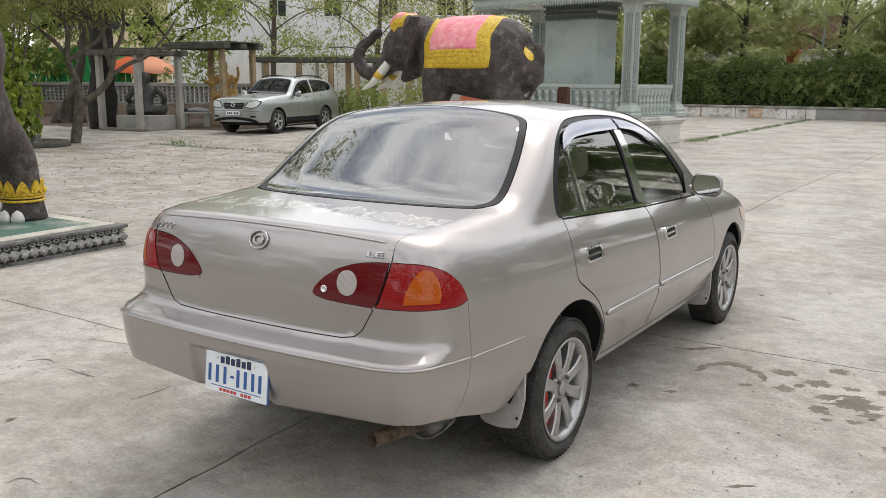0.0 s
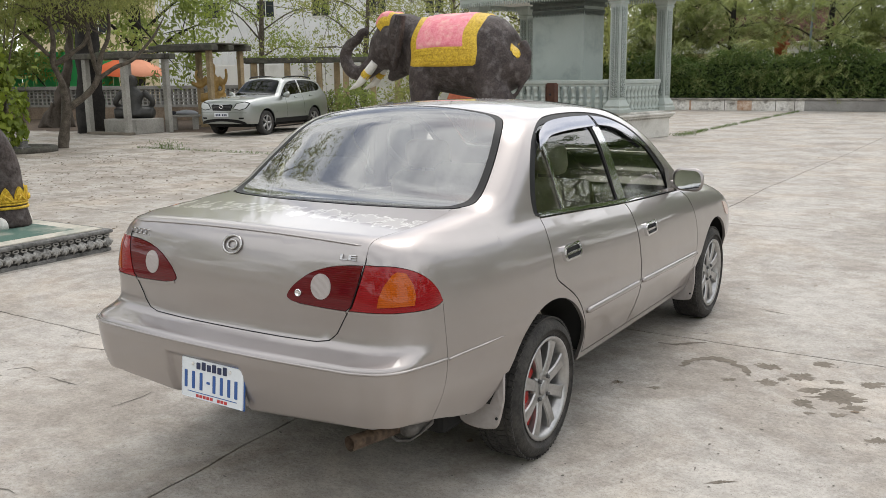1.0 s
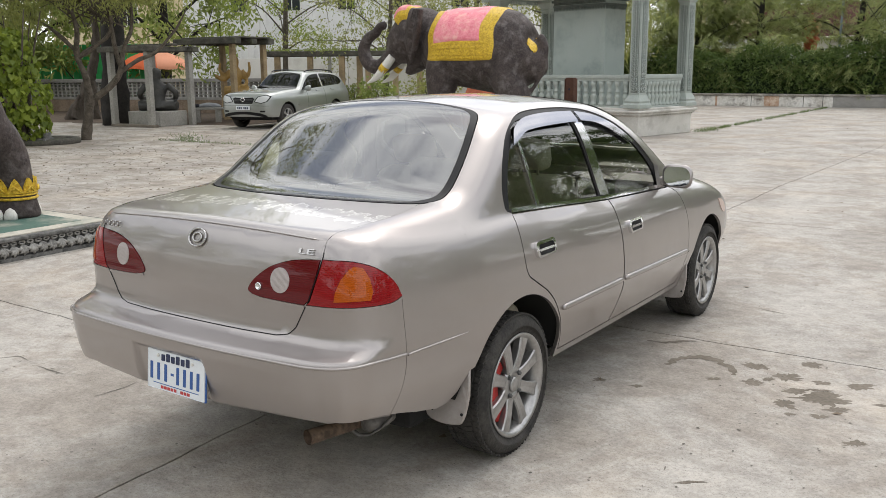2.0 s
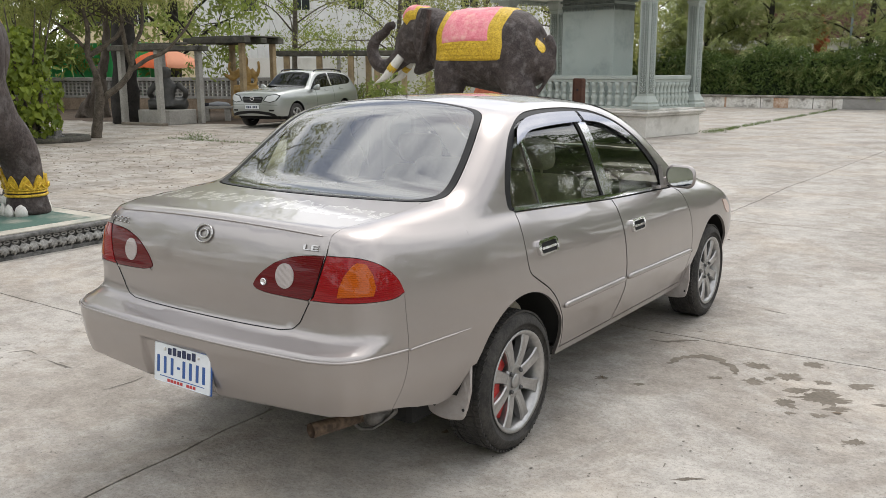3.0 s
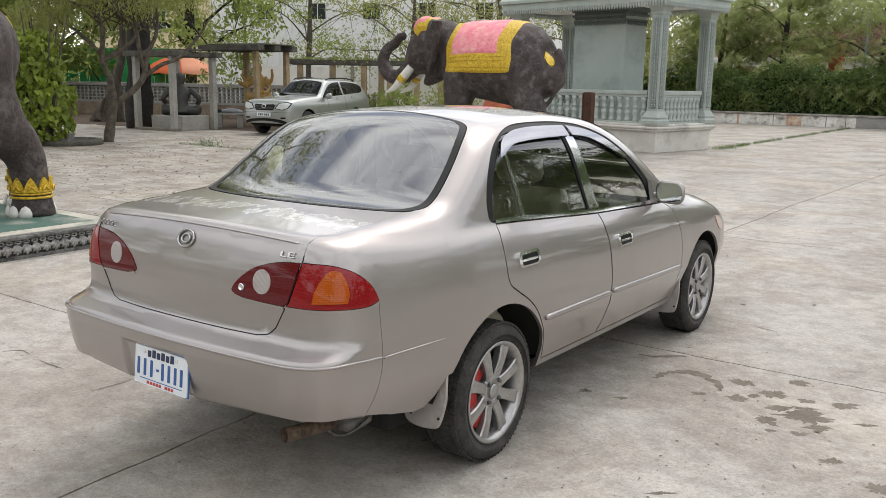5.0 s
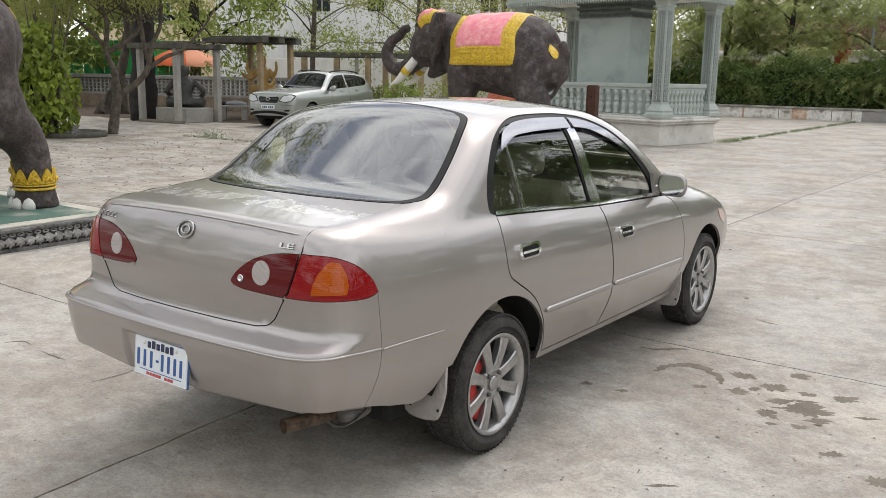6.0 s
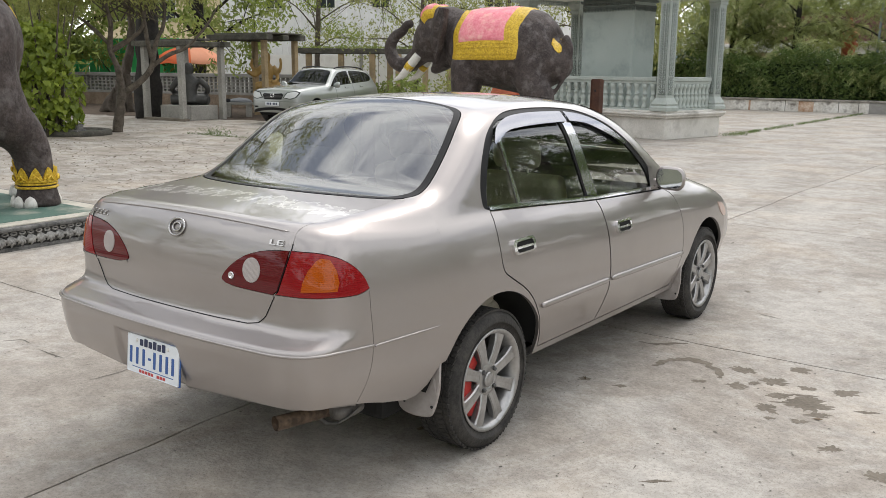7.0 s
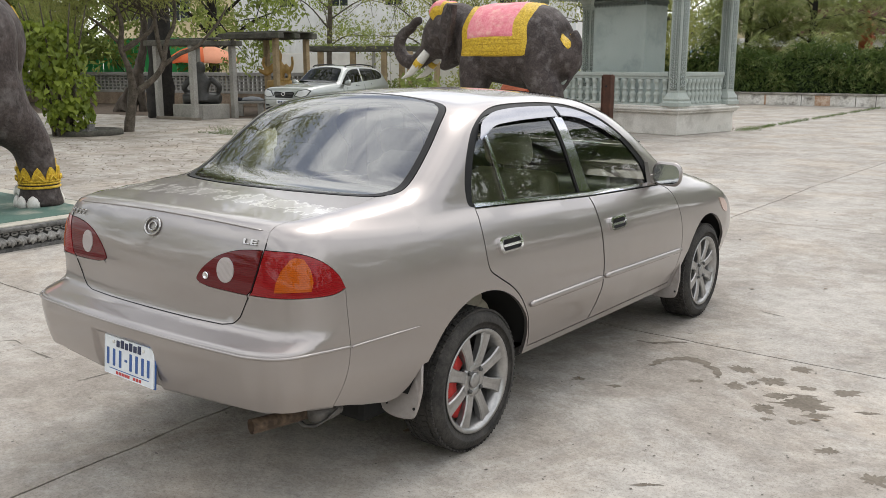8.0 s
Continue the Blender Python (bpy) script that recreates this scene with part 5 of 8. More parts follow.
balcony = part("balcony", bm, WHITE_WALL, bpy.data.objects["building.003"], "pale balcony band")
building("building", "low house with a red tiled roof behind the hedge", pose(-11.2, 47.0, 0, 0, 0, 0), 6.0, 7, 3.1, WHITE_WALL, [(1.2, 1.4, 1.2, 1.1), (3.6, 1.4, 1.2, 1.1)], "tile")
building("building", "long low white outbuilding with a red tiled roof behind the hedge", pose(-3.2, 48.5, 0, 0, 0, -4), 17, 8, 3.0, WHITE_WALL, [(7.5, 1.4, 1.4, 1.2), (11.5, 1.4, 1.4, 1.2)], "tile")
pole = thing("lamp_pole", "slim blue-grey steel pole rising from the hedge", "pole", pose(-4.78, 38.0, 0, 0, 1, 0))
bm = bmesh.new()
lathe(bm, [(0.06, 0), (0.055, 2.0), (0.045, 4.6)], 10)
part("shaft", bm, POLE_PAINT, pole, smooth=True)
t = thing("gate_pillar", "red-brown brick pillar behind the hedge", "pillar", pose(-6.72, 42.0, 0, 0, 0, -4))
bm = bmesh.new()
lathe(bm, [(0.24, 0), (0.24, 2.7), (0.34, 2.78), (0.34, 2.9), (0.22, 2.98), (0.30, 3.2), (0.36, 3.3), (0.2, 3.5), (0.1, 3.75), (0.02, 4.1)], m=Matrix.Identity(4), square=True)
part("shaft", bm, RED_CLAY, t)
t = thing("awning", "blue and white striped sheet awning beyond the trees", "awning", pose(-16.9, 42.0, 0, 0, 0, -4))
for k in range(9):
    bm = bmesh.new()
    box(bm, k * 0.45, k * 0.45 + 0.44, 0, 1.8, 0, 0.04, 0, Matrix.Translation((0, 0, 2.05)) @ Matrix.Rotation(radians(14), 4, 'X'))
    part("strip", bm, BLUE_SHEET if k % 2 else WHITE_WALL, t)
for k in (0.1, 3.9):
    bm = bmesh.new()
    box(bm, k, k + 0.08, 0.1, 0.18, 0, 2.07)
    part("prop", bm, POST, t)

# ---------------------------------------------------------------- elephant statues
from mathutils.bvhtree import BVHTree


def elephant(label, m, rump, hind, stride=0.0, fore=-0.80, off_fore=0.0):
    """A life-like elephant form facing -x: body, head, trunk, legs fused; cloth, caps, bands and tusks painted on. rump: x of the hind end;
    hind: the path and radii of the hind legs; stride: how far the off hind leg is set back."""
    bm = bmesh.new()
    limb(bm, [(rump + 0.04, 0, 1.86), (rump - 0.14, 0, 1.79), (rump - 0.48, 0, 1.83), (rump - 0.82, 0, 1.90), (-0.40, 0, 1.95), (-0.90, 0, 2.0), (-1.28, 0, 2.10), (-1.5, 0, 2.12)],
         [(0.18, 0.20), (0.42, 0.46), (0.60, 0.71), (0.66, 0.78), (0.68, 0.74), (0.58, 0.69), (0.42, 0.57), (0.26, 0.40)], 6, 20)
    # head, brow, mouth
    limb(bm, [(-1.2, 0, 2.2), (-1.55, 0, 2.28), (-1.9, 0, 2.16), (-2.12, 0, 1.92), (-2.2, 0, 1.78)], [(0.32, 0.40), (0.40, 0.50), (0.36, 0.46), (0.28, 0.34), (0.2, 0.22)], 6, 16)
    limb(bm, [(-1.62, 0.16, 2.62), (-1.85, 0.15, 2.60), (-2.02, 0.13, 2.46)], [0.14, 0.20, 0.14], 4, 10)
    limb(bm, [(-1.62, -0.16, 2.62), (-1.85, -0.15, 2.60), (-2.02, -0.13, 2.46)], [0.14, 0.20, 0.14], 4, 10)
    limb(bm, [(-1.55, 0, 1.78), (-1.85, 0, 1.58), (-1.98, 0, 1.52)], [(0.22, 0.2), (0.14, 0.12), (0.06, 0.05)], 4, 10)
    # trunk raised in a curl
    limb(bm, [(-2.1, 0, 1.98), (-2.34, 0, 1.80), (-2.62, 0, 1.64), (-2.92, 0, 1.70), (-3.06, 0, 1.97), (-2.93, 0, 2.21), (-2.72, 0, 2.32), (-2.63, 0, 2.44), (-2.48, 0, 2.46)],
         [0.25, 0.20, 0.165, 0.145, 0.13, 0.115, 0.10, 0.085, 0.095], 6, 14)
    for s in (-1, 1):
        # legs; the off fore leg is set forward
        fx = fore + (off_fore if s > 0 else 0.0)
        limb(bm, [(-0.80, s * 0.16, 2.05), (fx * 0.5 - 0.42, s * 0.32, 1.7), (fx, s * 0.36, 1.2), (fx + 0.02, s * 0.36, 0.8), (fx + 0.01, s * 0.36, 0.5), (fx - 0.02, s * 0.36, 0.21)], [0.12, (0.31, 0.31), (0.27, 0.28), 0.22, 0.22, 0.26], 6, 14)
        back_x = stride if s > 0 else 0.0
        limb(bm, [(hind[0][0] - 0.12, s * 0.12, hind[0][2] + 0.3)] + [(x + back_x, s * y, z) for x, y, z, r in hind], [0.1] + [r for x, y, z, r in hind], 6, 16)
        # cheek fold and brow ridge
        limb(bm, [(-1.98, s * 0.30, 2.28), (-1.82, s * 0.37, 2.12), (-1.62, s * 0.40, 2.16)], [0.03, 0.045, 0.03], 4, 8)
    # tail
    limb(bm, [(rump - 0.02, 0, 2.16), (rump + 0.10, -0.03, 1.98), (rump + 0.13, -0.07, 1.74), (rump + 0.05, -0.12, 1.42), (rump - 0.12, -0.16, 1.12)], [0.09, 0.085, 0.065, 0.055, 0.04], 5, 8)
    me = remeshed("elephant_statue", bm, 0.03, 14)
    bm = bmesh.new()
    bm.from_mesh(me)
    bpy.data.meshes.remove(me)
    # ears: lobed flaps with a rolled rim, standing off the neck
    for s in (-1, 1):
        rows = []
        for k in range(17):
            u = k / 16
            z = 2.68 - 1.02 * u
            back = -1.16 - 0.08 * u - 0.27 * u * u
            width = 0.40 * math.sin(math.pi * min(1.0, 0.18 + 0.84 * u)) ** 0.6 + 0.01
            lift = 0.66 - 0.16 * u * u
            row = []
            for w, off in ((0.0, -0.10), (0.0, 0.03), (0.06, 0.045), (0.16, 0.01), (0.34, -0.03), (0.52, 0.0), (0.72, -0.05), (1.0, -0.16)):
                fold = 0.04 * math.sin(16 * u + 5 * w) * w
                row.append(bm.verts.new((back - width * w, s * (lift + off + fold), z + 0.03 * w)))
            rows.append(row)
        for a, b in zip(rows, rows[1:]):
            for i in range(7):
                bm.faces.new((a[i], a[i + 1], b[i + 1], b[i]) if s < 0 else (a[i + 1], a[i], b[i], b[i + 1]))
    for f in bm.faces:
        f.smooth, f.material_index = True, 0
    tree_ = BVHTree.FromBMesh(bm)

    def draped(u0, u1, v0, v1, nu, nv, origin, way, lift, index, oval=False):
        """A sheet laid over the form: rays from origin(u) along way(v), lifted off the skin."""
        rows = []
        for i in range(nu + 1):
            row = []
            for j in range(nv + 1):
                u, v = u0 + (u1 - u0) * i / nu, v0 + (v1 - v0) * j / nv
                o, d = origin(u, v), way(u, v)
                hit, nrm, _, _ = tree_.ray_cast(o + d * 3, -d)
                if hit is None:
                    hit, nrm = o + d * 0.6, d
                edge = i in (0, nu) or j in (0, nv)
                row.append(bm.verts.new(hit + nrm * (0.0 if edge else lift)))
            rows.append(row)
        for i in range(nu):
            for j in range(nv):
                if oval and (((i + 0.5) / nu - 0.5) ** 2 + ((j + 0.5) / nv - 0.5) ** 2 > 0.25):
                    continue
                f = bm.faces.new((rows[i][j], rows[i + 1][j], rows[i + 1][j + 1], rows[i][j + 1]))
                f.material_index, f.smooth = index, True

    def o(u, v):
        return Vector((u + 0.02 * math.sin(7 * v), 0, 1.85))

    def d(u, v):
        return Vector((0, -math.cos(v), math.sin(v)))
    # saddle cloth: gold ground, narrow relief bands, pink field
    for side in (0, math.pi):
        span = lambda a, b: (a, b) if side == 0 else (math.pi - b, math.pi - a)
        draped(-1.10, rump - 0.63, *span(-0.18, math.pi / 2), 26, 30, o, d, 0.022, 1)
        draped(-0.95, rump - 0.87, *span(0.30, math.pi / 2), 20, 20, o, d, 0.036, 2)
        for a in (-0.15, -0.04, 0.14, 0.25):
            draped(-1.08, rump - 0.65, *span(a, a + 0.035), 20, 2, o, d, 0.034, 1)
        for x in (rump - 0.84, rump - 0.70, -1.07):
            draped(x, x + 0.03, *span(0.34, math.pi / 2), 2, 20, o, d, 0.034, 1)
    # rump ornament on both quarters
    orn = lambda u, v: Vector((rump - 0.5, 0, 1.95))
    for s in (-1, 1):
        draped(0.24, 0.60, -0.16, 0.46, 44, 44, orn, lambda u, v: Vector((math.cos(u) * math.cos(v), s * math.sin(u) * math.cos(v), math.sin(v))), 0.02, 1, True)
    # brow cap
    oc = lambda u, v: Vector((-1.75, 0, 2.3))
    dc = lambda u, v: Vector((-math.cos(u) * math.cos(v), math.sin(v), math.sin(u) * math.cos(v)))
    draped(0.62, 1.75, -0.95, 0.95, 20, 18, oc, dc, 0.02, 1)
    draped(0.74, 1.62, -0.72, 0.72, 16, 14, oc, dc, 0.034, 2)
    # tusks with gilt collars
    for s in (-1, 1):
        limb(bm, [(-2.16, s * 0.2, 1.84), (-2.34, s * 0.24, 1.63), (-2.54, s * 0.26, 1.43), (-2.80, s * 0.24, 1.31)], [0.085, 0.09, 0.065, 0.012], 6, 10, 3)
        limb(bm, [(-2.32, s * 0.238, 1.655), (-2.41, s * 0.248, 1.56)], [0.097, 0.090], 2, 10, 1)
    # ankle bands with leaf points, toenails
    feet = [(fore + 0.01 + (off_fore if s > 0 else 0.0), 0.36 * s, 0.21) for s in (-1, 1)] + [(hind[-2][0] + (stride if s > 0 else 0.0), hind[-2][1] * s, hind[-2][3]) for s in (-1, 1)]
    for fx, fy, r in feet:
        r = r if not isinstance(r, tuple) else max(r)
        for dz, rr in ((0.0, 0.014), (0.035, 0.010), (0.06, 0.014)):
            tube(bm, [(fx + (r + 0.012) * math.cos(a), fy + (r + 0.012) * math.sin(a), 0.405 + dz) for a in [2 * math.pi * k / 24 for k in range(25)]], [rr], 6, False, None, 1)
        n = 9
        for k in range(n):
            a0 = 2 * math.pi * k / n
            pts = []
            for q, z in ((-0.5, 0.455), (-0.42, 0.51), (-0.2, 0.57), (0, 0.60), (0.2, 0.57), (0.42, 0.51), (0.5, 0.455)):
                a = a0 + q * 2 * math.pi / n
                pts.append(bm.verts.new((fx + (r + 0.022) * math.cos(a), fy + (r + 0.022) * math.sin(a), z)))
            f = bm.faces.new(pts)
            f.material_index = 1
            inner = [bm.verts.new(Vector((fx, fy, v.co.z)) + (v.co - Vector((fx, fy, v.co.z))) * 0.86) for v in pts]
            for i in range(len(pts) - 1):
                g = bm.faces.new((pts[i + 1], pts[i], inner[i], inner[i + 1]))
                g.material_index = 1
            ring_a = [(fx + (r + 0.03) * math.cos(a0 + t * 0.2), fy + (r + 0.03) * math.sin(a0 + t * 0.2), 0.475 + 0.045 * (1 - abs(t))) for t in (-1, -0.5, 0, 0.5, 1)]
            tube(bm, ring_a, [0.010], 5, True, None, 1)
        rb = r * 1.22
        for a in (math.pi + 0.75, math.pi + 0.15, math.pi - 0.45, 0.1):
            c = Vector((fx + rb * math.cos(a) * 1.0, fy + rb * math.sin(a) * 1.0, 0.215))
            m_ = Matrix.Translation(c) @ Matrix.Rotation(a, 4, 'Z')
            lathe(bm, [(0.062, 0.0), (0.060, 0.05), (0.042, 0.09), (0.008, 0.115)], 10, m_ @ Matrix.Diagonal((0.55, 1, 1, 1)), 3)
    me = bpy.data.meshes.new("elephant_statue")
    bm.to_mesh(me)
    bm.free()
    for mt in (SKIN, GOLD, PINK, IVORY):
        me.materials.append(mt)
    ob = new("elephant_statue", me)
    ob.matrix_basis = m
    return tagged(ob, label, "statue")


elephant("dark grey elephant statue with pink and gold saddle cloth", pose(-6.12, 11.45, 0, 0, 0, 0), 1.03,
         [(0.50, 0.22, 1.66, (0.38, 0.40)), (0.56, 0.34, 1.36, (0.32, 0.33)), (0.78, 0.38, 1.04, (0.25, 0.26)), (0.88, 0.38, 0.70, 0.20), (0.84, 0.38, 0.21, 0.26)], -0.45, -0.90, -0.45)
elephant("dark grey elephant statue with gold ankle bands on a green-topped plinth", pose(-5.94, 0.63, 0, 0, 0, 90), 0.84,
         [(0.40, 0.28, 1.90, (0.44, 0.48)), (0.53, 0.34, 1.42, (0.35, 0.36)), (0.72, 0.37, 1.08, (0.265, 0.265)), (0.86, 0.37, 0.94, 0.22), (0.96, 0.37, 0.75, 0.185), (0.99, 0.37, 0.45, 0.175), (0.99, 0.37, 0.21, 0.225)], 0.38)


def plinth(label, x0, x1, y0, y1):
    """A low plinth: painted top, bead row and carved leaf frieze."""
    t = thing("plinth", label, "plinth")
    bm = bmesh.new()
    box(bm, x0 + 0.03, x1 - 0.03, y0 + 0.03, y1 - 0.03, 0, 0.17, 0.01)
    part("core", bm, GREY_STONE, t)
    bm = bmesh.new()
    box(bm, x0 - 0.02, x1 + 0.02, y0 - 0.02, y1 + 0.02, 0.17, 0.205, 0.012)
    box(bm, x0 + 0.0, x1 - 0.0, y0 + 0.0, y1 - 0.0, -0.01, 0.035, 0.01)
    part("lip", bm, GREY_STONE, t)
    bm = bmesh.new()
    box(bm, x0 + 0.05, x1 - 0.05, y0 + 0.05, y1 - 0.05, 0.203, 0.216, 0.004)
    part("painted_top", bm, BUFF_EDGE, t, "worn buff painted margin")
    bm = bmesh.new()
    box(bm, x0 + 0.22, x1 - 0.22, y0 + 0.22, y1 - 0.22, 0.212, 0.220, 0.003)
    part("painted_field", bm, GREEN_TOP, t, "worn green painted field")
    bm = bmesh.new()
    faces = [((x1, y0), (0, 1), y1 - y0, (1, 0)), ((x0, y1), (1, 0), x1 - x0, (0, 1)), ((x1, y0), (-1, 0), x1 - x0, (0, -1))]
    for (px, py), (dx, dy), ln, (nx, ny) in faces:
        n = int(ln / 0.075)
        for i in range(n):
            s = (i + 0.5) * ln / n
            cx, cy = px + dx * s + nx * -0.02, py + dy * s + ny * -0.02
            ring = []
            for k in range(9):
                a = 2 * math.pi * k / 8
                ring.append((cx + dx * 0.026 * math.cos(a) + nx * 0.012, cy + dy * 0.026 * math.cos(a) + ny * 0.012, 0.150 + 0.014 * math.sin(a)))
            tube(bm, ring, [0.008], 4, False)
        n = int(ln / 0.088)
        for i in range(n):
            s = (i + 0.5) * ln / n
            cx, cy = px + dx * s - nx * 0.025, py + dy * s - ny * 0.025
            for a, h in ((-0.9, 0.08), (-0.45, 0.115), (0, 0.13), (0.45, 0.115), (0.9, 0.08)):
                e = (cx + dx * 0.075 * math.sin(a) + nx * 0.02, cy + dy * 0.075 * math.sin(a) + ny * 0.02, 0.130 - h * math.cos(a) * 0.75)
                q = (cx + dx * 0.045 * math.sin(a) + nx * 0.035, cy + dy * 0.045 * math.sin(a) + ny * 0.035, 0.130 - h * 0.45)
                limb(bm, [(cx, cy, 0.130), q, e], [0.008, 0.018, 0.004], 3, 5)
    part("frieze", bm, PALE_STONE, t, "carved grey leaf and bead frieze")


plinth("low carved grey plinth under the elephant statue in front", -7.1, -4.62, -3.4, 2.03)
plinth("low carved grey plinth under the distant elephant statue", -8.6, -4.2, 10.5, 12.4)

# ---------------------------------------------------------------- the saloon's form
def curve(*pts):
    """A smooth function through (place, value) rows, held level past its ends."""
    x, y = np.array([p[0] for p in pts], float), np.array([p[1] for p in pts], float)
    h = np.diff(x)
    s = np.diff(y) / h
    t = np.zeros(len(x))
    same = s[1:] * s[:-1] > 0
    w1, w2 = 2 * h[1:] + h[:-1], h[1:] + 2 * h[:-1]
    with np.errstate(divide="ignore", invalid="ignore"):
        t[1:-1] = np.where(same, (w1 + w2) / (w1 / s[:-1] + w2 / s[1:]), 0)
    t[0], t[-1] = s[0], s[-1]

    def f(v):
        v = np.clip(v, x[0], x[-1])
        i = np.clip(np.searchsorted(x, v) - 1, 0, len(h) - 1)
        u = (v - x[i]) / h[i]
        return (y[i] * (1 + 2 * u) * (1 - u) ** 2 + t[i] * h[i] * u * (1 - u) ** 2 + y[i + 1] * u * u * (3 - 2 * u) + t[i + 1] * h[i] * u * u * (u - 1))
    return f


def smax(a, b, k):
    h = np.clip(0.5 + 0.5 * (a - b) / k, 0, 1)
    return b + (a - b) * h + k * h * (1 - h)


def smin(a, b, k):
    return -smax(-a, -b, k)


# half width along the car, and how the flank leans with height
PLAN = curve((-1.12, 0.725), (-1.0, 0.755), (-0.85, 0.766), (-0.70, 0.776), (-0.45, 0.808), (-0.1, 0.834), (0.4, 0.846), (1.2, 0.849), (2.0, 0.846), (2.5, 0.838), (2.8, 0.822), (3.05, 0.78), (3.3, 0.70))
LEAN = curve((0.16, -0.13), (0.22, -0.09), (0.28, -0.070), (0.33, -0.052), (0.42, -0.022), (0.52, -0.002), (0.62, 0.0), (0.72, -0.006), (0.82, -0.018), (0.90, -0.038), (0.96, -0.065),
             (1.0, -0.095), (1.06, -0.113), (1.16, -0.138), (1.28, -0.172), (1.36, -0.205), (1.45, -0.26))
BELT = curve((-1.0, 0.055), (-0.5, 0.02), (0.0, 0.0), (0.5, -0.03), (1.0, -0.063), (1.8, -0.080), (2.4, -0.14), (3.3, -0.22))
TAIL = curve((0.16, -0.90), (0.22, -0.95), (0.28, -0.985), (0.34, -1.0), (0.43, -1.032), (0.50, -1.049), (0.56, -1.058), (0.61, -1.063), (0.637, -1.063), (0.649, -1.052), (0.659, -1.022), (0.671, -0.985), (0.685, -0.959), (0.70, -0.949), (0.73, -0.946), (0.82, -0.950),
             (0.90, -0.942), (0.96, -0.928), (1.0, -0.912), (1.03, -0.895), (1.06, -0.87))
TAILBOW = curve((0.3, 0.075), (0.5, 0.08), (0.64, 0.08), (0.70, 0.09), (1.0, 0.10))
NOSE = curve((0.16, 3.1), (0.3, 3.28), (0.5, 3.36), (0.6, 3.34), (0.75, 3.22), (0.85, 3.0))
DECK = curve((-1.0, 1.046), (-0.86, 1.054), (-0.6, 1.070), (-0.3, 1.090), (0.2, 1.12), (1.6, 1.06), (1.95, 1.015), (2.3, 0.958), (2.7, 0.868), (3.0, 0.762), (3.2, 0.67), (3.36, 0.57))
ROOF = curve((-0.4, 1.36), (0.0, 1.408), (0.3, 1.440), (0.6, 1.453), (0.9, 1.452), (1.2, 1.436), (1.5, 1.40), (1.9, 1.31))


def body_form(x, y, z):
    """Above zero outside the body, below inside."""
    ax = np.abs(x)
    lift = BELT(y) * np.clip((z - 0.45) / 0.5, 0, 1)
    side = ax - PLAN(y) - LEAN(z - lift)
    step = lambda v: np.clip(v, 0, 1) ** 2 * (3 - 2 * np.clip(v, 0, 1))
    recess = 0.015 * step((0.238 + x) / 0.03) * step((0.158 - x) / 0.03) * step((0.592 - z) / 0.02)
    tail = TAIL(z) + TAILBOW(z) * x * x - y + recess
    nose = y - NOSE(z) + 0.28 * x * x
    deck = z - DECK(y) + 0.022 * (x / 0.7) ** 2
    roof = z - ROOF(y) + 0.06 * (x / 0.62) ** 2
    back = -0.575 * (y + 0.118) + 0.818 * (z - 1.235) + 0.165 * (x * x)
    front = 0.50 * (y - 1.73) + 0.866 * (z - 1.21) + 0.16 * (x * x - 0.33)
    cabin = smax(smax(roof, back, 0.07), front, 0.10)
    top = smin(deck, cabin, 0.05)
    edge = 0.026 + 0.064 * np.clip((y + 0.88) / 0.4, 0, 1)
    return smax(smax(smax(side, tail, 0.17), nose, 0.2), top, edge)


FORM = [body_form]


def body_hit(o, d, far=3.0, inward=True):
    """Where rays meet the body: from far out along d back to o (inward), or forward from o."""
    o, d = np.atleast_2d(np.asarray(o, float)), np.atleast_2d(np.asarray(d, float))
    o, d = np.broadcast_arrays(o, d)
    n = 90
    lo = np.zeros(len(o))
    hi = np.full(len(o), far)
    ts = np.linspace(far, 0, n) if inward else np.linspace(0, far, n)
    found = np.zeros(len(o), bool)
    prev = ts[0]
    for t in ts[1:]:
        p = o + d * t
        inside = FORM[0](p[:, 0], p[:, 1], p[:, 2]) < 0
        new_ = inside & ~found
        lo[new_], hi[new_] = t, prev
        found |= new_
        prev = t
    for _ in range(26):
        mid = (lo + hi) / 2
        p = o + d * mid[:, None]
        inside = FORM[0](p[:, 0], p[:, 1], p[:, 2]) < 0
        lo, hi = np.where(inside, mid, lo), np.where(inside, hi, mid)
    p = o + d * ((lo + hi) / 2)[:, None]
    p[~found] = np.nan
    return p


def body_normal(p):
    e = 0.002
    x, y, z = p[:, 0], p[:, 1], p[:, 2]
    g = np.stack([FORM[0](x + e, y, z) - FORM[0](x - e, y, z), FORM[0](x, y + e, z) - FORM[0](x, y - e, z), FORM[0](x, y, z + e) - FORM[0](x, y, z - e)], 1)
    return g / np.linalg.norm(g, axis=1)[:, None]


# ---------------------------------------------------------------- panels cut from the form
from mathutils.geometry import delaunay_2d_cdt

CORE = {"axis": 0.62, "boot": (0.0, -0.30, 0.66)}


def flank_at(u, v):
    """Rays outward from the car's long axis: u along the car, v round it."""
    a = v / 0.75
    return np.stack([0 * u, u, 0 * u + CORE["axis"]], 1), np.stack([np.cos(a), 0 * a, np.sin(a)], 1)


def flank_of(p):
    return np.stack([p[:, 1], np.arctan2(p[:, 2] - CORE["axis"], p[:, 0]) * 0.75], 1)


def rear_at(u, v):
    """Rays outward from a point inside the boot: u round it, v up."""
    a, b = u / 0.65, v / 0.65
    return np.tile(np.array(CORE["boot"]), (len(u), 1)), np.stack([np.sin(a) * np.cos(b), -np.cos(a) * np.cos(b), np.sin(b)], 1)


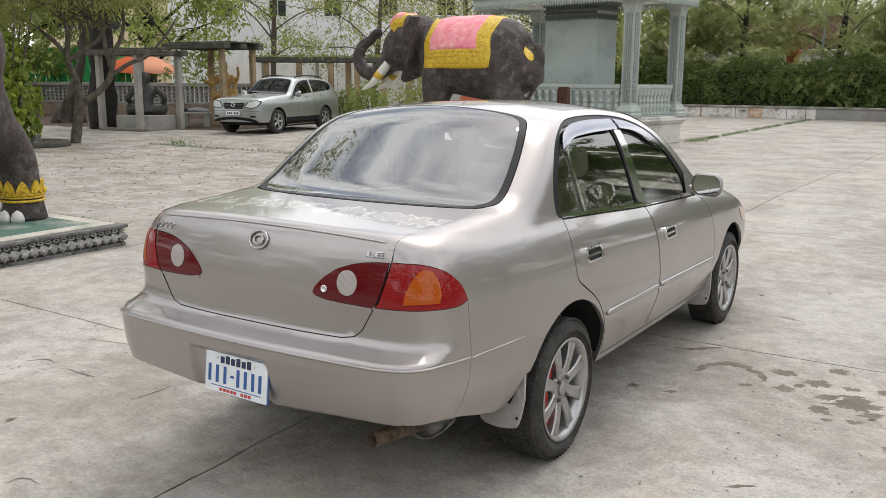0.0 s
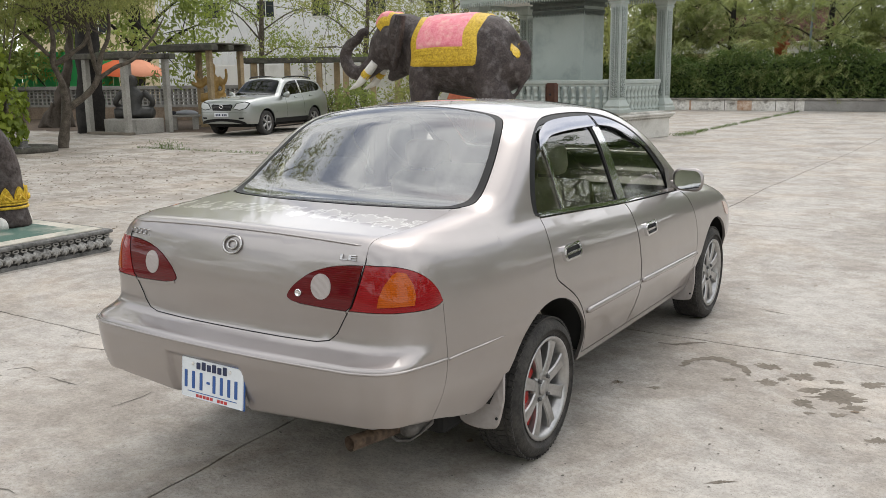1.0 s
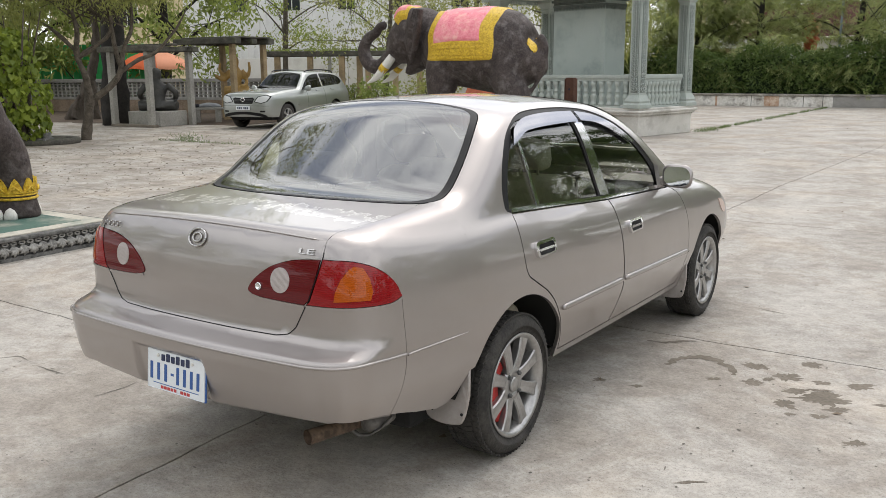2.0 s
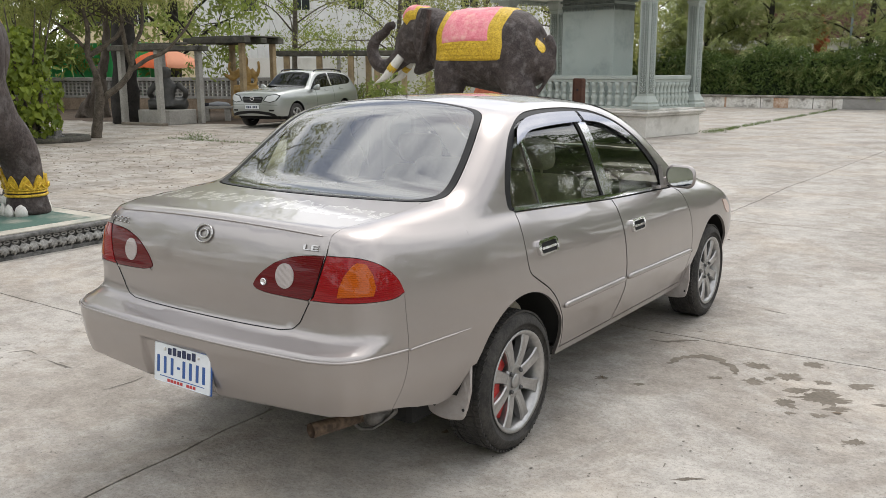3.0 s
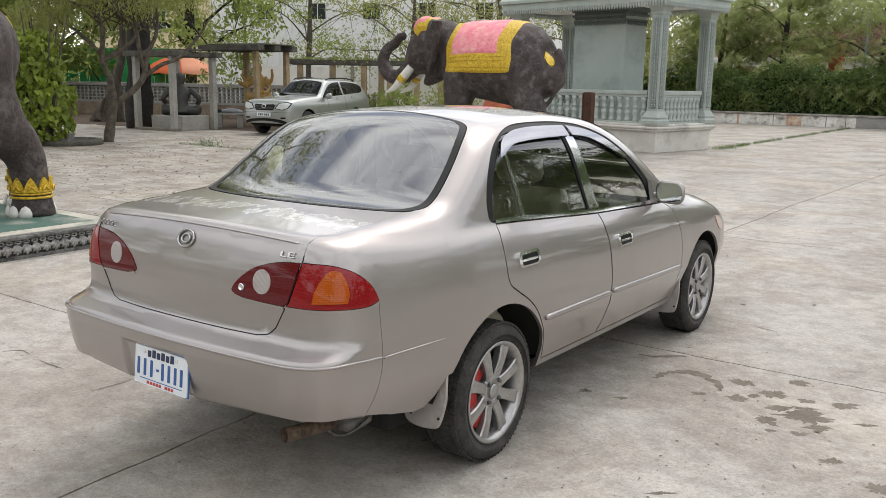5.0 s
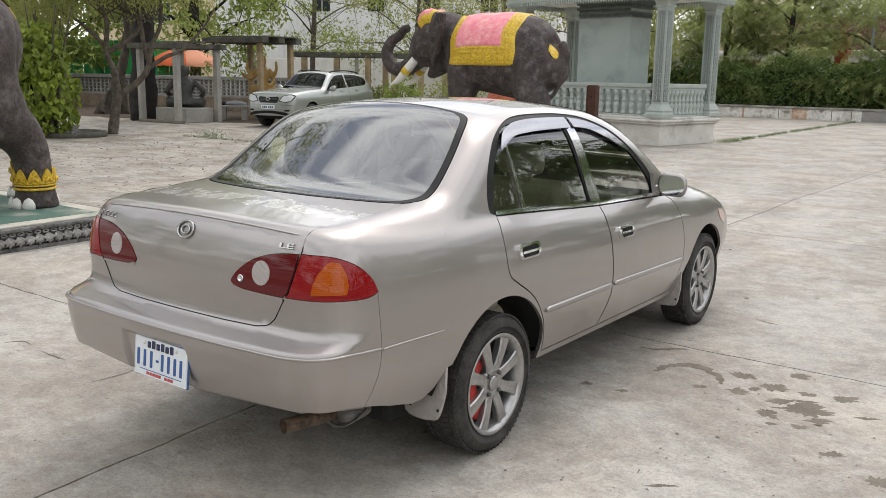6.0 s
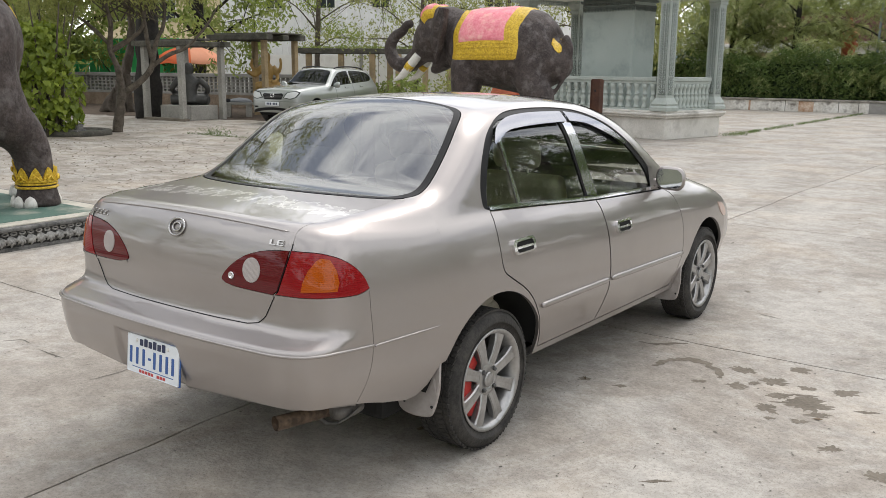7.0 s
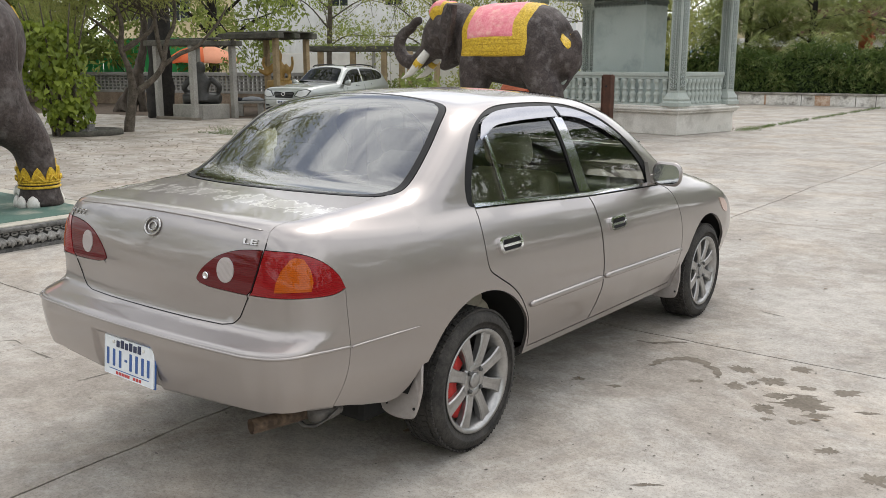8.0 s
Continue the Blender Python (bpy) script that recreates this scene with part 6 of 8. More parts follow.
def rear_of(p):
    d = p - np.array(CORE["boot"])
    return np.stack([np.arctan2(d[:, 0], -d[:, 1]) * 0.65, np.arctan2(d[:, 2], np.hypot(d[:, 0], d[:, 1])) * 0.65], 1)


def top_at(u, v):
    return np.stack([u, v, 0 * u + 0.5], 1), np.tile((0.0, 0.0, 1.0), (len(u), 1))


def top_of(p):
    return p[:, :2].copy()


FLANK, REAR, TOP = (flank_at, flank_of), (rear_at, rear_of), (top_at, top_of)


def on_side(*yz):
    """Places on the right flank at (y, z)."""
    q = np.array(yz, float)
    p = body_hit(np.stack([0 * q[:, 0], q[:, 0], q[:, 1]], 1), np.tile((1.0, 0, 0), (len(q), 1)), 1.5)
    return p[~np.isnan(p).any(1)]


def on_tail(*xz):
    """Places on the tail at (x, z)."""
    q = np.array(xz, float)
    p = body_hit(np.stack([q[:, 0], 0 * q[:, 0] - 0.2, q[:, 1]], 1), np.tile((0, -1.0, 0), (len(q), 1)), 1.5)
    return p[~np.isnan(p).any(1)]


def on_top(*xy):
    q = np.array(xy, float)
    p = body_hit(np.stack([q[:, 0], q[:, 1], 0 * q[:, 0] + 0.5], 1), np.tile((0, 0, 1.0), (len(q), 1)), 1.5)
    return p[~np.isnan(p).any(1)]


def smooth_path(p, n=6):
    return np.array(spline([tuple(q) for q in p], n))


def mirrored(p):
    return p * np.array([-1, 1, 1])


def spaced(loop, step):
    """A closed polyline cut into even steps that keep its corners."""
    out = []
    for a, b in zip(loop, np.roll(loop, -1, 0)):
        d = np.linalg.norm(b - a)
        if d < 1e-6:
            continue
        n = max(1, int(math.ceil(d / step)))
        for i in range(n):
            out.append(a + (b - a) * i / n)
    return np.array(out)


def inside(poly, pts):
    x, y = pts[:, 0], pts[:, 1]
    c = np.zeros(len(pts), bool)
    for (x0, y0), (x1, y1) in zip(poly, np.roll(poly, -1, 0)):
        if y0 == y1:
            continue
        k = (y0 > y) != (y1 > y)
        c ^= k & (x < (x1 - x0) * (y - y0) / (y1 - y0) + x0)
    return c


def moved(poly, d):
    """A closed outline set in by d (out where d is below zero)."""
    a, b = np.roll(poly, 1, 0), np.roll(poly, -1, 0)
    t = b - a
    t /= np.linalg.norm(t, axis=1)[:, None] + 1e-9
    n = np.stack([-t[:, 1], t[:, 0]], 1)
    area = 0.5 * np.sum(poly[:, 0] * np.roll(poly[:, 1], -1) - np.roll(poly[:, 0], -1) * poly[:, 1])
    return poly + n * d * (1 if area > 0 else -1)


def sheet(chart, outer, holes=(), step=0.035, gap=0.0025, lift=0.0, depth=0.014, flat=True):
    """A panel of the body: its outline and holes are places on the body; returns vertices, normals and faces. It is set in by gap, lifted
    off the form and given an edge of the given depth."""
    at, of = chart
    out2 = moved(spaced(of(np.asarray(outer)), step * 0.6), gap)
    hol2 = [moved(spaced(of(np.asarray(h)), step * 0.6), -gap) for h in holes]
    lo, hi = out2.min(0), out2.max(0)
    g = np.stack(np.meshgrid(np.arange(lo[0] + step / 2, hi[0], step), np.arange(lo[1] + step / 2, hi[1], step)), -1).reshape(-1, 2)
    keep = inside(moved(out2, step * 0.35), g)
    for h in hol2:
        keep &= ~inside(moved(h, -step * 0.35), g)
    pts, edges = [], []
    for lp in [out2] + hol2:
        k = len(pts)
        pts += [tuple(p) for p in lp]
        edges += [(k + i, k + (i + 1) % len(lp)) for i in range(len(lp))]
    pts += [tuple(p) for p in g[keep]]
    v2, _, faces, *_ = delaunay_2d_cdt([Vector(p) for p in pts], edges, [], 0, 1e-6)
    v2 = np.array([tuple(v) for v in v2])
    f = np.array([tuple(t) for t in faces])
    c = v2[f].mean(1)
    ok = inside(out2, c)
    for h in hol2:
        ok &= ~inside(h, c)
    f = f[ok]
    o, d = at(v2[:, 0], v2[:, 1])
    p = body_hit(o, d, 3.0)
    good = ~np.isnan(p).any(1)
    f = f[good[f].all(1)]
    used = np.unique(f)
    remap = np.full(len(p), -1)
    remap[used] = np.arange(len(used))
    p, f = p[used], remap[f]
    n = body_normal(p)
    p = p + n * lift
    tri = np.cross(p[f[:, 1]] - p[f[:, 0]], p[f[:, 2]] - p[f[:, 0]])
    flip = (tri * n[f[:, 0]]).sum(1) < 0
    f[flip] = f[flip][:, ::-1]
    faces = [tuple(int(i) for i in t) for t in f]
    if depth:
        count = {}
        for a, b, c_ in faces:
            for e in ((a, b), (b, c_), (c_, a)):
                count[e] = 1
        rim = [e for e in count if (e[1], e[0]) not in count]
        v, nn = [p], [n]
        k = len(p)
        ids = {}
        for e in rim:
            for i in e:
                if i not in ids:
                    ids[i] = k + 2 * len(ids)
        order = list(ids)
        up, dn = p[order], p[order] - n[order] * depth
        v.append(np.stack([up, dn], 1).reshape(-1, 3))
        nn.append(np.zeros((2 * len(order), 3)))
        for a, b in rim:
            faces.append((ids[b], ids[a], ids[a] + 1, ids[b] + 1))
        p, n = np.concatenate(v), np.concatenate(nn)
    return p, n, faces


def flipped(s):
    p, n, f = s
    return p * np.array([-1, 1, 1]), n * np.array([-1, 1, 1]), [t[::-1] for t in f]


def panel(name, sheets, material_, parent, label=""):
    """One mesh part from one or more sheets, shaded by the form's own normals."""
    V, N, F, k = [], [], [], 0
    for p, n, f in sheets:
        V.append(p)
        N.append(n)
        F += [tuple(i + k for i in t) for t in f]
        k += len(p)
    V, N = np.concatenate(V), np.concatenate(N)
    me = bpy.data.meshes.new(name)
    me.from_pydata(V.tolist(), [], F)
    me.materials.append(material_)
    me.shade_smooth()
    me.normals_split_custom_set_from_vertices(N.tolist())
    ob = new(name, me)
    ob.parent = parent
    return tagged(ob, label)


def glass_material(name, tint, gloss_tint=(1, 1, 1), ior=1.5):
    m = bpy.data.materials.new(name)
    m.use_nodes = True
    n, l = m.node_tree.nodes, m.node_tree.links
    n.remove(n["Principled BSDF"])
    tr, gl, fr, mx = n.new("ShaderNodeBsdfTransparent"), n.new("ShaderNodeBsdfGlossy"), n.new("ShaderNodeFresnel"), n.new("ShaderNodeMixShader")
    tr.inputs["Color"].default_value = (*tint, 1)
    gl.inputs["Color"].default_value = (*gloss_tint, 1)
    gl.inputs["Roughness"].default_value = 0.02
    fr.inputs["IOR"].default_value = ior
    l.new(fr.outputs["Fac"], mx.inputs["Fac"])
    l.new(tr.outputs["BSDF"], mx.inputs[1])
    l.new(gl.outputs["BSDF"], mx.inputs[2])
    l.new(mx.outputs["Shader"], n["Material Output"].inputs["Surface"])
    return m


def car_paint(name, base, flake):
    """Metallic paint under a clear coat, with dust and faint waviness."""
    m = material(name, tuple(v * 0.97 for v in base), base, 0.34, 2.2, 0.0, 0.82, 300, 1.0, 0.7, stain=tuple(v * 0.86 for v in base), stain_scale=2.5, stain_amount=0.25)
    n, l = m.node_tree.nodes, m.node_tree.links
    b = n["Principled BSDF"]
    b.inputs["Coat Roughness"].default_value = 0.055
    b.inputs["Coat IOR"].default_value = 1.60
    co = n.new("ShaderNodeTexCoord")
    w = n.new("ShaderNodeTexNoise")
    w.inputs["Scale"].default_value = 2.0
    l.new(co.outputs["Object"], w.inputs["Vector"])
    bp = n.new("ShaderNodeBump")
    bp.inputs["Strength"].default_value, bp.inputs["Distance"].default_value = 0.06, 0.01
    l.new(w.outputs["Fac"], bp.inputs["Height"])
    l.new(bp.outputs["Normal"], b.inputs["Coat Normal"])
    d = n.new("ShaderNodeTexNoise")
    d.inputs["Scale"].default_value, d.inputs["Detail"].default_value = 3.2, 7
    l.new(co.outputs["Object"], d.inputs["Vector"])
    r = n.new("ShaderNodeMapRange")
    r.inputs["From Min"].default_value, r.inputs["From Max"].default_value = 0.35, 0.7
    r.inputs["To Min"].default_value, r.inputs["To Max"].default_value = 0.37, 0.46
    l.new(d.outputs["Fac"], r.inputs["Value"])
    l.new(r.outputs["Result"], b.inputs["Roughness"])
    return m


PAINT = car_paint("champagne_metallic_paint", (0.362, 0.332, 0.319), 0.3)
LID_PAINT = car_paint("flaking_lid_paint", (0.362, 0.332, 0.319), 0.3)


def flaking(m):
    """Pale rough islands where the clear coat has lifted, in a strip across the lid."""
    n, l = m.node_tree.nodes, m.node_tree.links
    b = n["Principled BSDF"]
    co = n.new("ShaderNodeTexCoord")
    sep = n.new("ShaderNodeSeparateXYZ")
    l.new(co.outputs["Object"], sep.inputs["Vector"])
    band = n.new("ShaderNodeMapRange")
    band.interpolation_type = 'SMOOTHSTEP'
    off = n.new("ShaderNodeMath")
    off.operation = 'ADD'
    off.inputs[1].default_value = 0.62
    l.new(sep.outputs["Y"], off.inputs[0])
    far = n.new("ShaderNodeMath")
    far.operation = 'ABSOLUTE'
    l.new(off.outputs[0], far.inputs[0])
    band.inputs["From Min"].default_value, band.inputs["From Max"].default_value = 0.05, 0.13
    band.inputs["To Min"].default_value, band.inputs["To Max"].default_value = 0.0, 0.35
    l.new(far.outputs[0], band.inputs["Value"])
    mp = n.new("ShaderNodeMapping")
    mp.inputs["Scale"].default_value = (1.6, 0.8, 1)
    l.new(co.outputs["Object"], mp.inputs["Vector"])
    ns = n.new("ShaderNodeTexNoise")
    ns.inputs["Scale"].default_value, ns.inputs["Detail"].default_value, ns.inputs["Roughness"].default_value = 11, 7, 0.62
    l.new(mp.outputs["Vector"], ns.inputs["Vector"])
    sub = n.new("ShaderNodeMath")
    sub.operation = 'SUBTRACT'
    l.new(ns.outputs["Fac"], sub.inputs[0])
    l.new(band.outputs["Result"], sub.inputs[1])
    rp = n.new("ShaderNodeValToRGB")
    e = rp.color_ramp.elements
    e[0].position, e[0].color = 0.49, (0, 0, 0, 1)
    e[1].position, e[1].color = 0.515, (1, 1, 1, 1)
    q = e.new(0.56)
    q.color = (0.25, 0.25, 0.25, 1)
    l.new(sub.outputs[0], rp.inputs["Fac"])
    mx = n.new("ShaderNodeMix")
    mx.data_type = 'RGBA'
    mx.inputs["B"].default_value = (0.74, 0.71, 0.67, 1)
    l.new(b.inputs["Base Color"].links[0].from_socket, mx.inputs["A"])
    l.new(rp.outputs["Color"], mx.inputs["Factor"])
    l.new(mx.outputs["Result"], b.inputs["Base Color"])
    inv = n.new("ShaderNodeMath")
    inv.operation = 'SUBTRACT'
    inv.inputs[0].default_value = 0.82
    l.new(rp.outputs["Color"], inv.inputs[1])
    inv.use_clamp = True
    l.new(inv.outputs[0], b.inputs["Metallic"])


flaking(LID_PAINT)
FLAP = material("dull_flap_paint", (0.33, 0.298, 0.278), (0.39, 0.355, 0.335), 0.5, 6, 0.05, 0, 60, stain=(0.20, 0.175, 0.15), stain_scale=9, stain_amount=0.4)
CHROME = plain("chrome", (0.82, 0.82, 0.83), 0.09, 1.0)
VISOR = plain("mirror_finish_visor", (0.70, 0.70, 0.73), 0.10, 1.0)
RAIN_VISOR = plain("smoked_bright_visor", (0.42, 0.42, 0.45), 0.12, 1.0)
RUBBER = material("tyre_rubber", (0.018, 0.017, 0.016), (0.045, 0.042, 0.038), 0.85, 20, 0.3, 0, 80, stain=(0.10, 0.09, 0.08), stain_scale=7, stain_amount=0.35)
TRIM = material("black_trim", (0.006, 0.006, 0.0065), (0.010, 0.010, 0.011), 0.5, 9.0, 0.03, 0.0, 90.0, specular=0.25)
DARK = plain("underbody_black", (0.012, 0.012, 0.012), 0.9)
ALLOY = material("silver_alloy_paint", (0.33, 0.325, 0.32), (0.45, 0.445, 0.44), 0.30, 8, 0.05, 0.75, 60, stain=(0.24, 0.225, 0.21), stain_scale=6, stain_amount=0.35)
SILENCER = material("dull_silencer_steel", (0.10, 0.095, 0.09), (0.22, 0.21, 0.20), 0.6, 10, 0.3, 0.5)
BRAKE_RED = plain("red_brake_paint", (0.45, 0.025, 0.02), 0.5)
RUSTY_PIPE = material("rusted_pipe", (0.06, 0.041, 0.029), (0.22, 0.155, 0.105), 0.7, 16, 0.4, 0.3)
GLASS = glass_material("window_glass", (0.92, 0.98, 0.90), ior=1.95)
SCREEN = glass_material("rear_screen_glass", (0.74, 0.78, 0.77), ior=3.0)
BEIGE = material("beige_upholstery", (0.54, 0.50, 0.40), (0.66, 0.62, 0.51), 0.9, 12, 0.2)
SHELF = material("grey_beige_trim", (0.16, 0.15, 0.13), (0.22, 0.205, 0.18), 0.85, 12, 0.1)
DASH = plain("dark_grey_plastic", (0.09, 0.09, 0.088), 0.6)
PLATE_WHITE = plain("plate_white", (0.74, 0.77, 0.80), 0.4)
PLATE_BLUE = plain("plate_blue", (0.03, 0.10, 0.32), 0.4)
PLATE_RED = plain("plate_red", (0.50, 0.05, 0.05), 0.4)
PLATE_INK = plain("plate_ink", (0.02, 0.03, 0.08), 0.4)
BADGE = plain("worn_chrome", (0.46, 0.45, 0.44), 0.14, 1.0)
MIRROR = plain("mirror", (0.45, 0.46, 0.45), 0.03, 1.0)


def lens_material(name, c, rib=(1, 180), rough=0.08, bump=0.4, spec=0.05):
    """Moulded lamp plastic: glossy outside, ribbed within."""
    m = bpy.data.materials.new(name)
    m.use_nodes = True
    n, l = m.node_tree.nodes, m.node_tree.links
    b = n["Principled BSDF"]
    co = n.new("ShaderNodeTexCoord")
    wave = n.new("ShaderNodeTexWave")
    wave.bands_direction = 'Z'
    wave.inputs["Scale"].default_value = rib[1] / 4
    l.new(co.outputs["Object"], wave.inputs["Vector"])
    ramp = n.new("ShaderNodeValToRGB")
    ramp.color_ramp.elements[0].color = tuple(v * 0.88 for v in c) + (1,)
    ramp.color_ramp.elements[1].color = (*c, 1)
    l.new(wave.outputs["Fac"], ramp.inputs["Fac"])
    l.new(ramp.outputs["Color"], b.inputs["Base Color"])
    b.inputs["Roughness"].default_value = 0.35
    b.inputs["Specular IOR Level"].default_value = spec
    b.inputs["Coat Weight"].default_value = 1.0
    b.inputs["Coat Roughness"].default_value = 0.03
    b.inputs["Coat IOR"].default_value = 1.4
    bp = n.new("ShaderNodeBump")
    bp.inputs["Strength"].default_value, bp.inputs["Distance"].default_value = bump, 0.003
    l.new(wave.outputs["Fac"], bp.inputs["Height"])
    l.new(bp.outputs["Normal"], b.inputs["Normal"])
    return m


LENS_RED = lens_material("red_lamp_lens", (0.25, 0.004, 0.007), bump=0.3)
LENS_DEEP = lens_material("deep_red_lamp_lens", (0.11, 0.003, 0.006), bump=0.25)
LENS_AMBER = lens_material("amber_lamp_lens", (0.42, 0.080, 0.005), bump=0.3)
LENS_SIDE = lens_material("corner_lamp_lens", (0.62, 0.46, 0.40), (1, 200), 0.1, 0.3)
LENS_CLEAR = lens_material("clear_lamp_lens", (0.62, 0.56, 0.54), (1, 420), 0.1, 0.8)


def rounded(cy, cz, w, h, r, n=5):
    """A rounded rectangle as (a, b) rows."""
    out = []
    for sx, sy, a0 in ((1, 1, 0), (-1, 1, 90), (-1, -1, 180), (1, -1, 270)):
        for k in range(n + 1):
            a = radians(a0 + 90 * k / n)
            out.append((cy + sx * (w / 2 - r) + r * math.cos(a), cz + sy * (h / 2 - r) + r * math.sin(a)))
    return out


def wheel_parts(parent, x, y, side, caliper=False):
    """Tyre with tread blocks, alloy rim with eight spokes, nuts, cap and red drum, turned to the given side."""
    R, r, w = 0.300, 0.213, 0.195
    m = Matrix.Translation((x, y, R - 0.003)) @ Matrix.Rotation(math.pi / 2 * side, 4, 'Y')
    hub = thing_part("wheel", parent)
    hub.matrix_basis = m
    bm = bmesh.new()
    h = w / 2
    prof = [(r - 0.004, -h + 0.02), (r + 0.012, -h + 0.008), (r + 0.035, -h), (R - 0.045, -h), (R - 0.022, -h + 0.010), (R - 0.008, -h + 0.030), (R - 0.004, 0), (R - 0.008, h - 0.030),
            (R - 0.022, h - 0.010), (R - 0.045, h), (R - 0.052, h + 0.001), (R - 0.056, h), (r + 0.035, h), (r + 0.012, h - 0.008), (r - 0.004, h - 0.02)]
    lathe(bm, prof, 64, caps=False)
    for k in range(72):
        a = 2 * math.pi * k / 72
        for z0, z1, s in ((-h + 0.020, -0.055, 0.5), (-0.045, -0.008, -0.5), (0.008, 0.045, 0.5), (0.055, h - 0.020, -0.5)):
            q = Matrix.Rotation(a + (0.02 if s > 0 else 0), 4, 'Z') @ Matrix.Translation((R - 0.004, 0, (z0 + z1) / 2)) @ Matrix.Rotation(s * 0.5, 4, 'X')
            box(bm, -0.006, 0.0022, -0.0108, 0.0108, -(z1 - z0) / 2, (z1 - z0) / 2, 0, q)
    part("tyre", bm, RUBBER, hub, "worn black tyre with dusty sidewall")
    bm = bmesh.new()
    lathe(bm, [(r, -h + 0.02), (r + 0.006, -h + 0.012), (r - 0.012, -h + 0.03), (r - 0.02, 0.0), (r - 0.014, h - 0.035), (r - 0.010, h - 0.018), (r + 0.006, h - 0.010), (r + 0.004, h - 0.004), (r - 0.006, h - 0.006),
               (r - 0.016, h - 0.020), (r - 0.028, h - 0.045), (r - 0.034, 0.0), (r - 0.024, -h + 0.03)], 56, caps=False)
    # spokes: broad at the rim, waisted, dished to the hub
    for k in range(8):
        a = 2 * math.pi * (k + 0.5) / 8
        q = Matrix.Rotation(a, 4, 'Z')
        rows = []
        for t in range(9):
            u = t / 8
            rad = 0.045 + (r - 0.055) * u
            half = 0.0265 - 0.0045 * math.sin(u * math.pi * 0.8) + 0.011 * u ** 2.5
            z = h - 0.030 + 0.012 * u + 0.006 * math.sin(u * math.pi)
            row = [(rad, -half, z - 0.006), (rad, -half * 0.84, z), (rad, 0, z - 0.003), (rad, half * 0.84, z), (rad, half, z - 0.006), (rad, half * 0.9, z - 0.034), (rad, -half * 0.9, z - 0.034)]
            rows.append([bm.verts.new(q @ Vector(p)) for p in row])
        ring_faces(bm, rows, True, True)
        for row in rows:
            for v in row:
                for f in v.link_faces:
                    f.smooth = False
    lathe(bm, [(0.074, h - 0.062), (0.076, h - 0.036), (0.068, h - 0.027), (0.040, h - 0.025), (0.038, h - 0.030)], 32)
    part("rim", bm, ALLOY, hub, "silver alloy rim with eight spokes")
    bm = bmesh.new()
    lathe(bm, [(0.033, h - 0.030), (0.033, h - 0.022), (0.028, h - 0.018), (0.004, h - 0.016)], 24)
    part("centre_cap", bm, ALLOY, hub, smooth=True)
    for k in range(4):
        bm = bmesh.new()
        a = math.pi / 4 + k * math.pi / 2
        q = Matrix.Translation((0.053 * math.cos(a), 0.053 * math.sin(a), 0))
        lathe(bm, [(0.013, h - 0.034), (0.013, h - 0.026)], 14, q)
        lathe(bm, [(0.009, h - 0.026), (0.009, h - 0.016), (0.006, h - 0.013)], 6, q)
        part("wheel_nut", bm, DASH, hub)
    bm = bmesh.new()
    lathe(bm, [(0.125, -0.05), (0.125, 0.025), (0.118, 0.034), (0.02, 0.036)], 36)
    part("brake_drum", bm, DARK, hub, "dark brake drum behind the spokes")
    if caliper:
        bm = bmesh.new()
        rows = []
        for k in range(9):
            a = radians(-90 - 54 + 13.5 * k) if side > 0 else radians(90 - 54 + 13.5 * k)
            rows.append([bm.verts.new((q * math.cos(a), q * math.sin(a), z)) for q, z in ((0.105, 0.015), (0.105, 0.056), (0.165, 0.056), (0.172, 0.046), (0.172, 0.015))])
        ring_faces(bm, rows, True, True)
        bmesh.ops.recalc_face_normals(bm, faces=bm.faces)
        part("brake_caliper", bm, BRAKE_RED, hub, "red-painted brake caliper")
    bm = bmesh.new()
    lathe(bm, [(0.17, -0.06), (0.17, -0.05), (0.02, -0.05)], 24)
    part("backing_plate", bm, DARK, hub)


def thing_part(name, parent):
    ob = new(name)
    ob.parent = parent
    return ob


